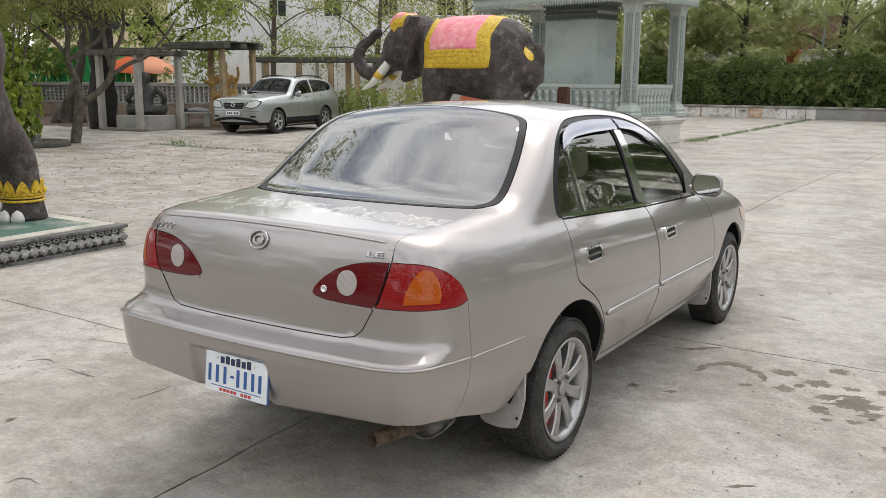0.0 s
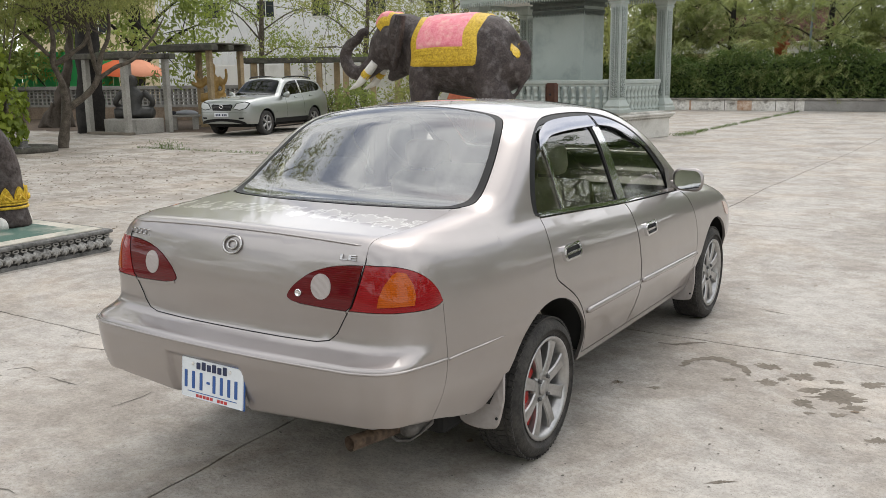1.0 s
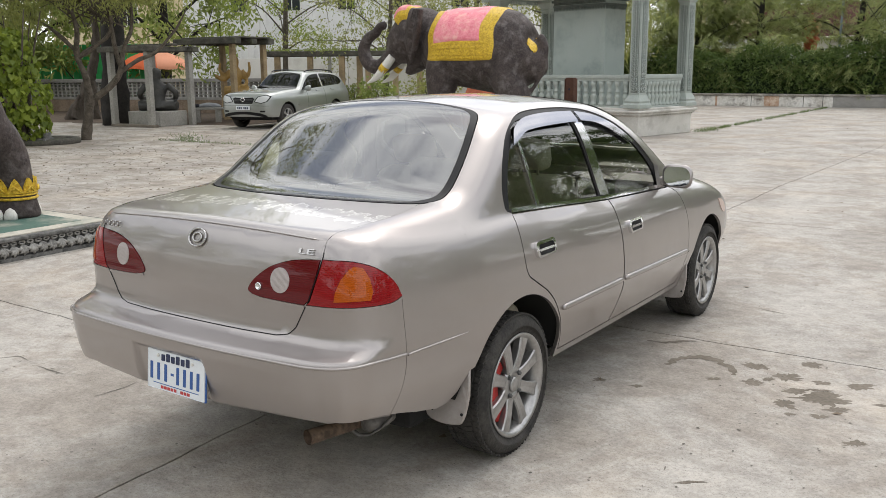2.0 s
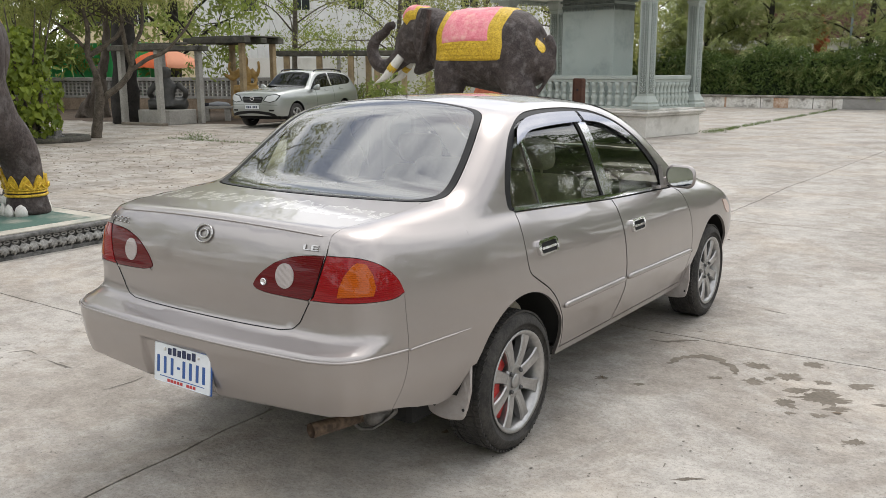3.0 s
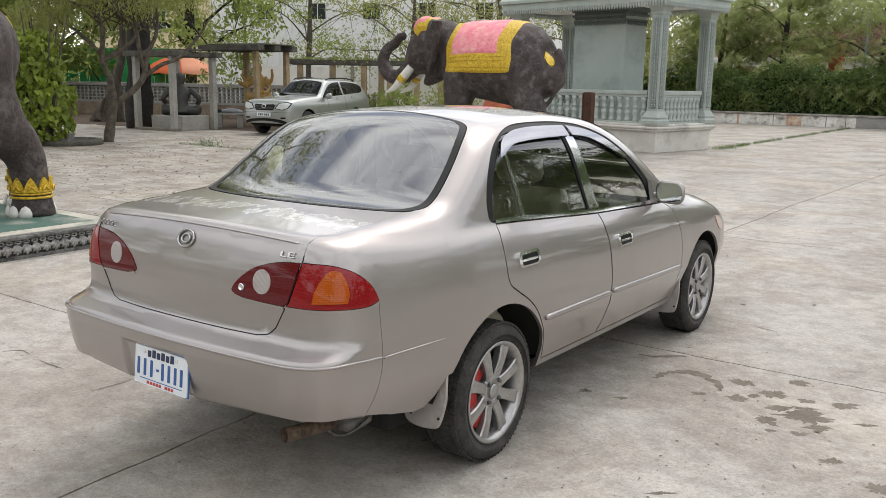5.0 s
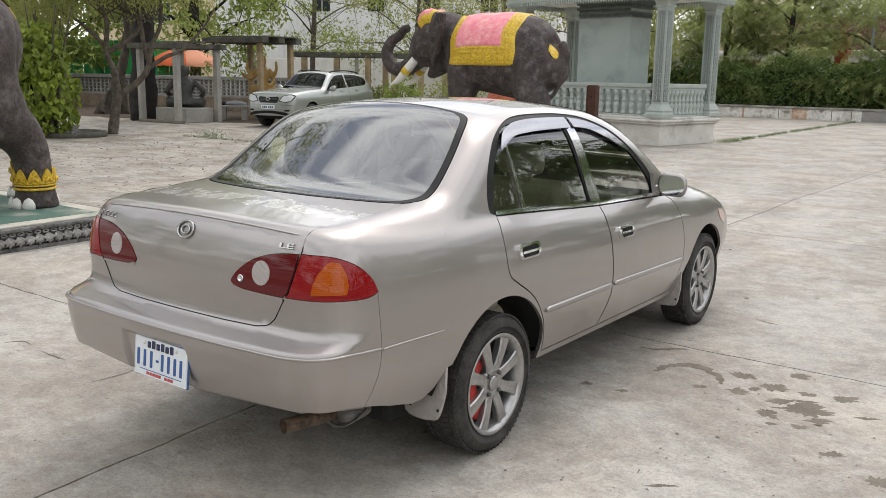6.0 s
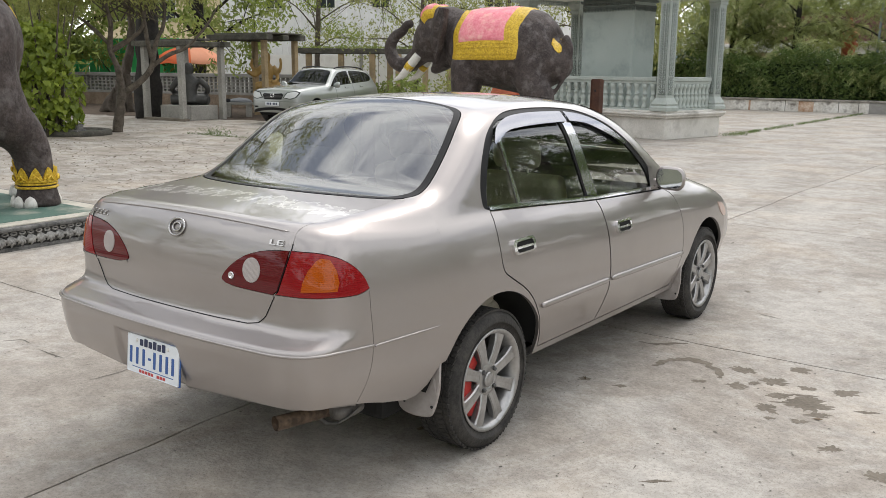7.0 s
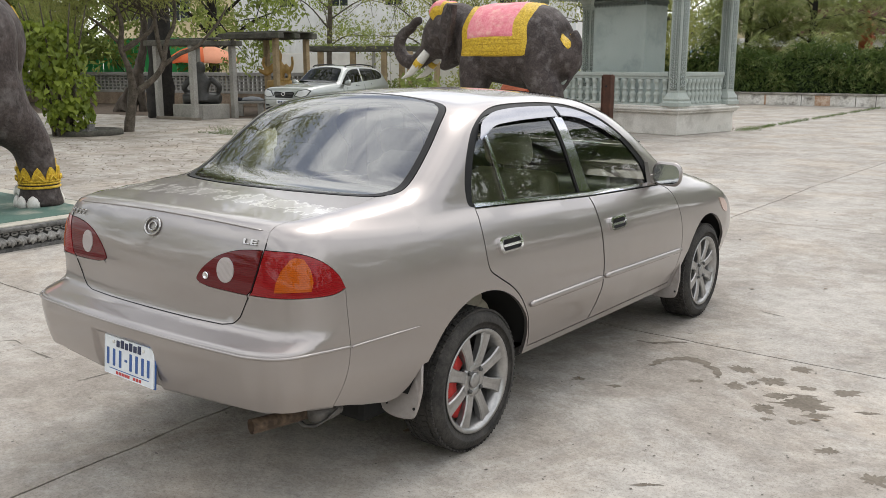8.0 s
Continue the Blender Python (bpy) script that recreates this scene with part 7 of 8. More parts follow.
def build_saloon():
    car = thing("saloon_car", "champagne-gold metallic four-door saloon parked on the concrete", "car")
    R_ = lambda pts: np.concatenate([np.atleast_2d(p) for p in pts])

    # outlines on the right-hand side; the left side mirrors them
    belt = [(0.045, 1.006), (0.076, 0.997), (0.30, 0.984), (0.49, 0.972), (0.76, 0.953), (1.03, 0.936), (1.43, 0.921), (1.86, 0.906)]
    rdoor_rear = smooth_path([(0.076, 0.997), (0.054, 0.929), (0.050, 0.825), (0.066, 0.751), (0.123, 0.709), (0.218, 0.650), (0.290, 0.582), (0.345, 0.493), (0.388, 0.40), (0.415, 0.330)], 4)
    b_seam = smooth_path([(1.030, 0.936), (1.024, 0.859), (1.036, 0.757), (1.042, 0.641), (1.042, 0.530), (1.030, 0.447), (0.985, 0.322)], 4)
    f_seam = smooth_path([(1.86, 0.906), (1.94, 0.868), (1.99, 0.80), (2.03, 0.705), (2.042, 0.60), (2.040, 0.50), (2.03, 0.40), (2.0, 0.308)], 4)
    bl = lambda a, b: [(y, z) for y, z in belt if a < y < b]
    rear_door = on_side(*rdoor_rear, *[(0.415 + (0.985 - 0.415) * k / 8, 0.330 - 0.008 * k / 8) for k in range(1, 8)], *b_seam[::-1], *bl(0.08, 1.02)[::-1])
    front_door = on_side(*b_seam, *[(0.985 + (2.0 - 0.985) * k / 10, 0.322 - 0.014 * k / 10) for k in range(1, 10)], *f_seam[::-1], *bl(1.04, 1.85)[::-1])
    dlo_top = smooth_path([(1.86, 0.906), (1.812, 0.972), (1.704, 1.075), (1.518, 1.205), (1.326, 1.305), (1.13, 1.365), (0.93, 1.387), (0.74, 1.393), (0.53, 1.391), (0.39, 1.377), (0.27, 1.345), (0.165, 1.285),
                           (0.085, 1.19), (0.044, 1.095), (0.036, 1.03), (0.045, 1.006)], 4)
    dlo = on_side(*belt[:-1], *dlo_top[:-1])
    def arch(cy, cz, r, low):
        pts = [(cy + r * math.cos(a), cz + r * math.sin(a)) for a in np.linspace(radians(-8), radians(188), 40)]
        return on_side(*[(y, max(z, 0.20)) for y, z in pts], (cy - r * 1.0, 0.20), (cy - r * 0.9, low), (cy + r * 0.9, low), (cy + r * 1.0, 0.20))
    arch_r, arch_f = arch(0.02, 0.30, 0.372, 0.17), arch(2.475, 0.29, 0.372, 0.17)
    # rear screen, lid, lamps, bumper
    scr_side = [(0.575, -0.322), (0.612, -0.268), (0.622, -0.215), (0.609, -0.105), (0.573, 0.039), (0.520, 0.180), (0.470, 0.232), (0.40, 0.252), (0.22, 0.266), (0, 0.270)]
    scr_bottom = [(0, -0.452), (0.20, -0.440), (0.40, -0.400), (0.52, -0.358), (0.575, -0.322)]
    half = smooth_path(scr_bottom, 4).tolist()[:-1] + smooth_path(scr_side, 4).tolist()
    both = half + [(-x, y) for x, y in half[::-1][1:-1]]
    screen = on_top(*both)
    shrink = [(x * 0.938, -0.075 + (y + 0.075) * 0.93) for x, y in both]
    screen_in = on_top(*shrink)
    crest_y = [(x, 1.020 + 0.018 * (1 - (x / 0.574) ** 2)) for x in np.linspace(0.574, -0.574, 41)]
    crest_line = on_tail(*crest_y)
    crest = crest_line[:1]
    lid_edge_top = on_top(*smooth_path([(0.572, -0.335), (0.592, -0.440), (0.596, -0.553), (0.590, -0.687), (0.580, -0.78), (0.5755, -0.835)], 3))
    lid_edge_low = on_tail((0.579, 0.962), (0.562, 0.894), (0.538, 0.822), (0.517, 0.790), (0.497, 0.756), (0.478, 0.722), (0.450, 0.697), (0.40, 0.688), (0.25, 0.686), (0.10, 0.686))
    lamp_in = R_([on_tail(*smooth_path([(0.519, 0.806), (0.437, 0.808), (0.334, 0.813), (0.289, 0.822), (0.276, 0.838), (0.301, 0.872), (0.343, 0.905), (0.384, 0.928), (0.450, 0.949), (0.520, 0.959), (0.574, 0.962)], 3)),
                  on_tail((0.562, 0.894), (0.538, 0.822))])
    lamp_top = R_([on_tail((0.580, 0.963), (0.62, 0.962)), on_side((-0.848, 0.958), (-0.802, 0.939), (-0.759, 0.909), (-0.723, 0.869), (-0.703, 0.824))])
    lamp_low = R_([on_side((-0.703, 0.824), (-0.747, 0.812), (-0.80, 0.810)), on_tail((0.694, 0.810), (0.625, 0.809), (0.527, 0.807))])
    lamp_top, lamp_low = smooth_path(lamp_top, 3), smooth_path(lamp_low, 3)
    lamp_out = R_([lamp_top, lamp_low[1:], on_tail((0.542, 0.822), (0.566, 0.894))])
    b_side = on_side((-0.703, 0.824), (-0.706, 0.758), (-0.703, 0.676), (-0.702, 0.619), (-0.709, 0.552), (-0.735, 0.476), (-0.765, 0.415))
    b_side = smooth_path(b_side, 3)
    low_end = R_([on_side((-0.80, 0.424), (-0.86, 0.436)), on_tail((0.66, 0.444))])
    low_mid = on_tail(*[(x, 0.428 + 0.018 * min(1.0, max(0.0, (abs(x) - 0.16) / 0.3))) for x in (0.50, 0.40, 0.30, 0.18, 0.16, 0.15, 0.14, 0.13, 0.12, 0.05, -0.05, -0.19, -0.205, -0.215, -0.225, -0.235, -0.25, -0.30, -0.40, -0.50)])
    low_edge_rear = R_([low_end, low_mid, mirrored(low_end)[::-1]])
    # the bumper's upper edge follows the lid
    up = lid_edge_low[3:]
    bumper = R_([lamp_low[::-1], b_side[1:], low_edge_rear, mirrored(b_side[1:])[::-1], mirrored(lamp_low), mirrored(up), on_tail((-0.02, 0.686), (0.02, 0.686)), up[::-1]])

    ws_half = on_top(*smooth_path([(0, 2.02), (0.35, 1.98), (0.58, 1.90), (0.64, 1.84)], 4), *smooth_path([(0.60, 1.62), (0.53, 1.36), (0.48, 1.31), (0.25, 1.27), (0, 1.26)], 4))
    # ---- shell
    low_edge = on_side(*[(y, 0.300 - 0.016 * max(0.0, min(y, 2.4) - 0.4)) for y in np.linspace(-0.30, 3.28, 60)])
    ridge_front = on_top(*[(0.001, y) for y in np.linspace(3.2, -0.30, 60)])
    back_edge = R_([on_top((0.30, -0.30), (0.45, -0.30), (0.60, -0.30)), on_side(*[(-0.30, z) for z in np.linspace(1.02, 0.300, 30)])])
    shell_outer = R_([low_edge, on_side((3.3, 0.4), (3.28, 0.6)), ridge_front, back_edge])
    s1 = sheet(FLANK, shell_outer, [rear_door, front_door, dlo, arch_r, arch_f, screen[: len(half)], ws_half], 0.034, 0.0, 0.0, 0.016)
    quarter_edge = R_([on_side(*[(-0.297, z) for z in np.linspace(0.27, 1.02, 30)]), on_top((0.60, -0.297)), lid_edge_top, crest, on_tail((0.578, 0.992), (0.580, 0.966)), lamp_top, b_side[1:], on_side((-0.62, 0.375), (-0.50, 0.348), (-0.44, 0.352), (-0.395, 0.385), (-0.362, 0.430), (-0.340, 0.460), (-0.305, 0.465))])
    s2 = sheet(REAR, quarter_edge, [arch_r], 0.03, 0.0006, 0.0, 0.016)
    panel("body_shell", [s1, s2, flipped(s1), flipped(s2)], PAINT, car, "champagne metallic body shell")

    # ---- doors with moulding, handle, glass
    def strip(y0, z0, y1, z1, w, step=0.12):
        n = max(2, int(abs(y1 - y0) / step))
        up = [(y0 + (y1 - y0) * k / n, z0 + (z1 - z0) * k / n + w / 2) for k in range(n + 1)]
        lo = [(y, z - w) for y, z in up]
        return on_side(*up, *lo[::-1])
    for name, loop, seg, hc in (("rear_door", rear_door, (0.352, 0.549, 1.028, 0.541, 0.028), (0.222, 0.836)), ("front_door", front_door, (1.055, 0.541, 2.032, 0.512, 0.028), (1.205, 0.786))):
        base = sheet(FLANK, loop, [], 0.034, 0.0056, 0.0, 0.016)
        bez = on_side(*rounded(hc[0], hc[1], 0.172, 0.064, 0.024))
        rec = on_side(*rounded(hc[0] + 0.002, hc[1] - 0.002, 0.135, 0.044, 0.016))
        flap = on_side(*rounded(hc[0] + 0.004, hc[1] - 0.004, 0.126, 0.010, 0.004))
        b1 = sheet(FLANK, bez, [rec], 0.02, 0, 0.014, 0.014)
        b2 = sheet(FLANK, rec, [], 0.02, 0, 0.003, 0.0)
        b3 = sheet(FLANK, flap, [], 0.02, 0, 0.013, 0.012)
        for mir in (False, True):
            g = flipped if mir else (lambda s: s)
            d = panel(name, [g(base)], PAINT, car)
            pts = on_side(*[(seg[0] + 0.004 + (seg[2] - seg[0] - 0.008) * k / 24, seg[1] + (seg[3] - seg[1]) * k / 24 - 0.002) for k in range(25)])
            nn = body_normal(pts)
            pts = pts + nn * 0.004
            if mir:
                pts = mirrored(pts)
            bm = bmesh.new()
            tube(bm, [tuple(p) for p in pts], [(0.008, 0.010)] + [(0.011, 0.0145)] * 23 + [(0.008, 0.010)], 10)
            part("side_moulding", bm, PAINT, d, "body-coloured rubbing strip", True)
            panel("door_handle", [g(b1), g(b3)], CHROME, d, "chrome door handle surround")
            panel("handle_recess", [g(b2)], TRIM, d, "dark handle recess")
    corner = on_side(*smooth_path([(2.70, 0.735), (2.79, 0.718), (2.86, 0.672), (2.865, 0.635), (2.81, 0.632), (2.745, 0.668), (2.70, 0.735)], 3)[:-1])
    cs = sheet(FLANK, corner, [], 0.02, 0, 0.004, 0.008)
    panel("side_lamp", [cs], LENS_SIDE, car, "pale front corner lamp")
    panel("side_lamp", [flipped(cs)], LENS_SIDE, car, "pale front corner lamp")
    # ---- window surrounds, side glass, pillars, visors
    rg = on_side(*smooth_path([(0.074, 1.012), (0.098, 1.10), (0.152, 1.21), (0.232, 1.300)], 4), *smooth_path([(0.26, 1.330), (0.36, 1.358), (0.60, 1.368), (0.835, 1.366)], 4), (0.85, 1.31), (0.90, 1.13), (0.945, 0.965),
                 (0.70, 0.975), (0.49, 0.989), (0.30, 1.001))
    fg = on_side((1.075, 0.952), (1.02, 1.12), (0.96, 1.30), (0.945, 1.362), *smooth_path([(1.10, 1.345), (1.30, 1.287), (1.48, 1.195), (1.64, 1.080), (1.715, 1.0), (1.735, 0.930)], 4), (1.43, 0.937))
    pil = on_side((0.852, 1.366), (0.905, 1.15), (0.955, 0.962), (1.062, 0.950), (1.005, 1.13), (0.94, 1.36))
    bar = on_side((0.243, 1.300), (0.259, 1.304), (0.292, 1.17), (0.326, 1.000), (0.302, 1.001), (0.271, 1.17))
    beltline = on_side(*[(y, z + 0.018) for y, z in belt[1:-1]], (1.80, 0.925), (1.80, 0.907), *[(y, z + 0.001) for y, z in belt[1:-1][::-1]])
    vis_r = on_side(*smooth_path([(0.200, 1.262), (0.245, 1.312), (0.31, 1.340), (0.42, 1.360), (0.62, 1.368), (0.905, 1.364)], 3), *smooth_path([(0.905, 1.318), (0.62, 1.318), (0.42, 1.312), (0.32, 1.300), (0.205, 1.254)], 3))
    vis_f = on_side(*smooth_path([(0.935, 1.362), (1.10, 1.342), (1.27, 1.295), (1.42, 1.228), (1.50, 1.185)], 3), *smooth_path([(1.47, 1.180), (1.36, 1.222), (1.24, 1.262), (1.10, 1.302), (0.94, 1.320)], 3))
    frame_s = sheet(FLANK, dlo, [rg, fg], 0.03, 0.001, -0.004, 0.012)
    rg_s, fg_s = sheet(FLANK, rg, [], 0.04, 0, -0.009, 0.0), sheet(FLANK, fg, [], 0.04, 0, -0.009, 0.0)
    pil_s, bar_s, bel_s = sheet(FLANK, pil, [], 0.03, 0.002, 0.002, 0.006), sheet(FLANK, bar, [], 0.015, 0, 0.0, 0.006), sheet(FLANK, beltline, [], 0.015, 0, 0.004, 0.008)
    vr_s, vf_s = sheet(FLANK, vis_r, [], 0.02, 0, 0.011, 0.004), sheet(FLANK, vis_f, [], 0.02, 0, 0.011, 0.004)
    for mir in (False, True):
        g = flipped if mir else (lambda s: s)
        f = panel("window_surround", [g(frame_s)], TRIM, car, "black rubber window surround")
        panel("rear_side_glass", [g(rg_s)], GLASS, f, "green-tinted door glass")
        panel("front_side_glass", [g(fg_s)], GLASS, f, "green-tinted door glass")
        panel("pillar_cover", [g(pil_s)], VISOR, f, "mirror-finish pillar cover")
        panel("glass_divider", [g(bar_s)], CHROME, f, "thin bright glass divider")
        panel("belt_strip", [g(bel_s)], CHROME, f, "bright strip under the side windows")
        panel("rain_visor", [g(vr_s)], RAIN_VISOR, f, "mirror-finish rain visor")
        panel("rain_visor", [g(vf_s)], RAIN_VISOR, f, "mirror-finish rain visor")
    # ---- rear screen
    band = panel("rear_screen_band", [sheet(TOP, screen, [screen_in], 0.03, 0.004, 0.001, 0.012)], TRIM, car, "black edge band of the rear screen")
    panel("rear_screen", [sheet(TOP, screen_in, [], 0.04, -0.003, 0.0005, 0.0)], SCREEN, car, "sloping rear screen reflecting sky and branches")
    ws = R_([ws_half, mirrored(ws_half)[::-1][1:-1]])
    panel("windscreen", [sheet(TOP, ws, [], 0.05, 0, 0.004, 0.0)], GLASS, car)
    # ---- boot lid, lamps
    lid_front = on_top(*[(x, y - 0.006) for x, y in smooth_path(scr_bottom, 4)[:-1]])
    top_loop = R_([lid_edge_top, crest_line, mirrored(lid_edge_top)[::-1], mirrored(lid_front)[::-1], lid_front[1:]])
    face_loop = R_([crest_line[::-1], on_tail((0.577, 0.992)), lid_edge_low, on_tail((0.0, 0.686)), mirrored(lid_edge_low)[::-1], on_tail((-0.577, 0.992))])
    lid = panel("boot_lid", [sheet(TOP, top_loop, [], 0.034, 0.0, 0.0, 0.0), sheet(REAR, face_loop, [lamp_in, mirrored(lamp_in)], 0.03, 0.0, 0.0, 0.0)], LID_PAINT, car, "boot lid with flaking clear coat")
    bm = bmesh.new()
    tube(bm, [tuple(p + n * 0.0008) for p, n in zip(crest_line[1:-1], body_normal(crest_line[1:-1]))], [0.001] + [0.0032] * 37 + [0.001], 8)
    part("lid_lip", bm, PAINT, lid, "narrow raised lip along the lid edge", True)
    lin = sheet(REAR, lamp_in, [], 0.02, 0.0016, 0.003, 0.012)
    rev = on_tail(*[(0.419 + 0.040 * math.cos(a), 0.880 + 0.043 * math.sin(a)) for a in np.linspace(0, 2 * math.pi, 29)[:-1]])
    rev_s = sheet(REAR, rev, [], 0.012, 0, 0.0055, 0.004)
    lout = sheet(REAR, lamp_out, [], 0.02, 0.0016, 0.003, 0.012)
    amber = R_([on_tail((0.634, 0.828), (0.638, 0.862), (0.650, 0.900), (0.668, 0.934)), on_side((-0.852, 0.942), (-0.832, 0.936), (-0.822, 0.900), (-0.822, 0.860), (-0.832, 0.832))])
    amber_s = sheet(REAR, amber, [], 0.012, 0, 0.0050, 0.003)
    low_strip = sheet(REAR, R_([lamp_low, moved_down(lamp_low, 0.008)[::-1]]), [], 0.012, 0, 0.004, 0.006)
    low_strip_in = sheet(REAR, R_([on_tail((0.519, 0.806), (0.437, 0.808), (0.334, 0.813), (0.289, 0.822)), on_tail((0.285, 0.813), (0.334, 0.804), (0.437, 0.799), (0.519, 0.797))]), [], 0.012, 0.0, 0.004, 0.006)
    for mir in (False, True):
        g = flipped if mir else (lambda s: s)
        a = panel("boot_lamp", [g(lin)], LENS_DEEP, lid, "dark red lamp with a round clear reversing light")
        panel("reversing_light", [g(rev_s)], LENS_CLEAR, lid, "round clear reversing light")
        panel("lamp_trim", [g(low_strip_in)], PAINT, lid)
        b = panel("tail_lamp", [g(lout)], LENS_RED, car, "red tail lamp wrapping the corner")
        panel("indicator", [g(amber_s)], LENS_AMBER, b, "amber indicator field")
        panel("lamp_trim", [g(low_strip)], PAINT, b)
    # lock, emblem, badges on the lid
    def stud(name, x, z, parts, mat, label=""):
        c = on_tail((x, z))
        nrm = Vector(body_normal(c)[0])
        m = Matrix.Translation(Vector(c[0])) @ nrm.to_track_quat('Z', 'Y').to_matrix().to_4x4()
        bm = bmesh.new()
        for prof, sides in parts:
            lathe(bm, prof, sides, m)
        return part(name, bm, mat, lid, label, True)
    stud("boot_lock", 0.329, 0.851, [([(0.013, 0), (0.013, 0.010), (0.010, 0.012), (0.0095, 0.009), (0.001, 0.008)], 24)], CHROME, "small round boot lock")
    c = on_tail((0.008, 0.985))
    nrm = Vector(body_normal(c)[0])
    em = Matrix.Translation(Vector(c[0]) + nrm * 0.004) @ nrm.to_track_quat('Z', 'Y').to_matrix().to_4x4()
    bm = bmesh.new()
    def oval(rx, ry, cy, rad):
        tube(bm, [em @ Vector((rx * math.cos(a), cy + ry * math.sin(a), 0)) for a in np.linspace(0, 2 * math.pi, 37)], [rad], 8, False)
    oval(0.043, 0.033, 0.0, 0.0042)
    oval(0.022, 0.016, 0.0, 0.0040)
    part("emblem", bm, BADGE, lid, "plain chrome oval emblem", True)
    def letters(word, x0, x1, z, h, tilt=0.0):
        cu = bpy.data.curves.new("badge", 'FONT')
        cu.body, cu.size, cu.extrude, cu.bevel_depth = word, h * 1.35, 0.0022, 0.0006
        ob = new("badge", cu)
        me = bpy.data.meshes.new_from_object(ob.evaluated_get(bpy.context.evaluated_depsgraph_get()))
        bpy.data.objects.remove(ob)
        bm = bmesh.new()
        bm.from_mesh(me)
        xs = [v.co.x for v in bm.verts]
        k = (x1 - x0) / (max(xs) - min(xs))
        for v in bm.verts:
            px = x0 + (v.co.x - min(xs)) * k
            pz = z + v.co.y
            q = on_tail((px, pz))
            v.co = Vector(q[0]) + Vector(body_normal(q)[0]) * (0.003 + v.co.z)
        part("badge", bm, BADGE, lid, "raised chrome letters")
    letters("LE", 0.482, 0.545, 0.974, 0.018)
    bm = bmesh.new()
    for k in range(4):
        x = -0.572 + k * 0.030
        q = on_tail((x, 0.985), (x + 0.022, 0.985))
        nn = Vector(body_normal(q)[0])
        a, b = Vector(q[0]) + nn * 0.003, Vector(q[1]) + nn * 0.003
        for dz in (-0.009, 0.009):
            tube(bm, [a + Vector((0, 0, dz)), b + Vector((0, 0, dz))], [0.0028], 6)
        tube(bm, [a + Vector((0, 0, -0.009)), a + Vector((0, 0, 0.009))], [0.0028], 6)
    part("badge", bm, BADGE, lid, "row of small chrome bars")
    # ---- bumper, plate
    bs = sheet(REAR, bumper, [], 0.012, 0.0008, 0.0, 0.02)
    bmp = panel("rear_bumper", [bs], PAINT, car, "champagne rear bumper cover")
    up_line = R_([on_side((-0.40, 0.619), (-0.55, 0.618), (-0.70, 0.619), (-0.80, 0.626), (-0.88, 0.633)), on_tail(*[(x, 0.637) for x in np.linspace(0.66, -0.66, 45)]),
                  mirrored(on_side((-0.88, 0.633), (-0.80, 0.626), (-0.70, 0.619)))])
    def bead(name, path, r0, r1, parent, label="", mat=PAINT):
        step = np.concatenate([[0], np.cumsum(np.linalg.norm(np.diff(path, axis=0), axis=1))])
        u = np.linspace(0, step[-1], int(step[-1] / 0.015))
        q = np.stack([np.interp(u, step, path[:, i]) for i in range(3)], 1)
        uv = REAR[1](q)
        pts = body_hit(*REAR[0](uv[:, 0], uv[:, 1]), 3.0)
        nn = body_normal(np.array(pts))
        bm = bmesh.new()
        tube(bm, [tuple(p + q * 0.001) for p, q in zip(pts, nn)], [r0 + (r1 - r0) * min(1, k / max(1, len(pts) - 1) * 3) for k in range(len(pts))], 8)
        part(name, bm, mat, parent, label, True)
    bead("bumper_lip", smooth_path(up_line[2:], 2), 0.0055, 0.0055, bmp, "raised crease line round the bumper")
    q_line = smooth_path(on_side((-0.36, 0.619), (-0.45, 0.619), (-0.55, 0.618), (-0.695, 0.616)), 4)
    bead("quarter_crease", q_line, 0.0012, 0.0045, car)
    bead("quarter_crease", mirrored(q_line), 0.0012, 0.0045, car)
    shut = R_([on_tail((0.5785, 0.985), (0.580, 0.970)), lid_edge_low, on_tail((0.0, 0.686)), mirrored(lid_edge_low)[::-1], on_tail((-0.580, 0.970), (-0.5785, 0.985))])
    bead("lid_gap", shut, 0.0017, 0.0017, lid, "dark shut line round the boot lid", TRIM)
    bm = bmesh.new()
    under = R_([b_side[-1:], low_edge_rear, mirrored(b_side[-1:])])
    rows = []
    for k, (dz, pull) in enumerate(((0.002, 1.0), (-0.008, 0.992), (-0.014, 0.975), (-0.010, 0.85))):
        rows.append([bm.verts.new((p[0] * pull, -0.3 + (p[1] + 0.3) * pull, p[2] + dz)) for p in under])
    ring_faces(bm, rows, False, False)
    part("bumper_underside", bm, PAINT, bmp, smooth=True)
    plate = thing_part("number_plate", car)
    plate.matrix_basis = Matrix.Translation((0.005, -1.052, 0.505)) @ Matrix.Rotation(radians(0.8), 4, 'Y') @ Matrix.Rotation(radians(-5), 4, 'X') @ Matrix.Diagonal((0.91, 1, 0.92, 1))
    bm = bmesh.new()
    box(bm, -0.172, 0.172, -0.004, 0.003, -0.083, 0.083, 0.003)
    part("plate_border", bm, PLATE_BLUE, plate, "dark blue plate edge")
    bm = bmesh.new()
    box(bm, -0.168, 0.168, -0.0062, -0.0042, -0.079, 0.079, 0.004)
    part("plate_face", bm, PLATE_WHITE, plate, "white plate face")
    def bars(rows, mat):
        for x, w, z, h in rows:
            bm = bmesh.new()
            box(bm, x, x + w, -0.0075, -0.0060, z, z + h, min(w, h) * 0.12)
            part("plate_bar", bm, mat, plate)
    bars([(-0.085 + 0.029 * k, 0.020, 0.040, 0.026 + 0.006 * (k % 2)) for k in range(6)], PLATE_INK)
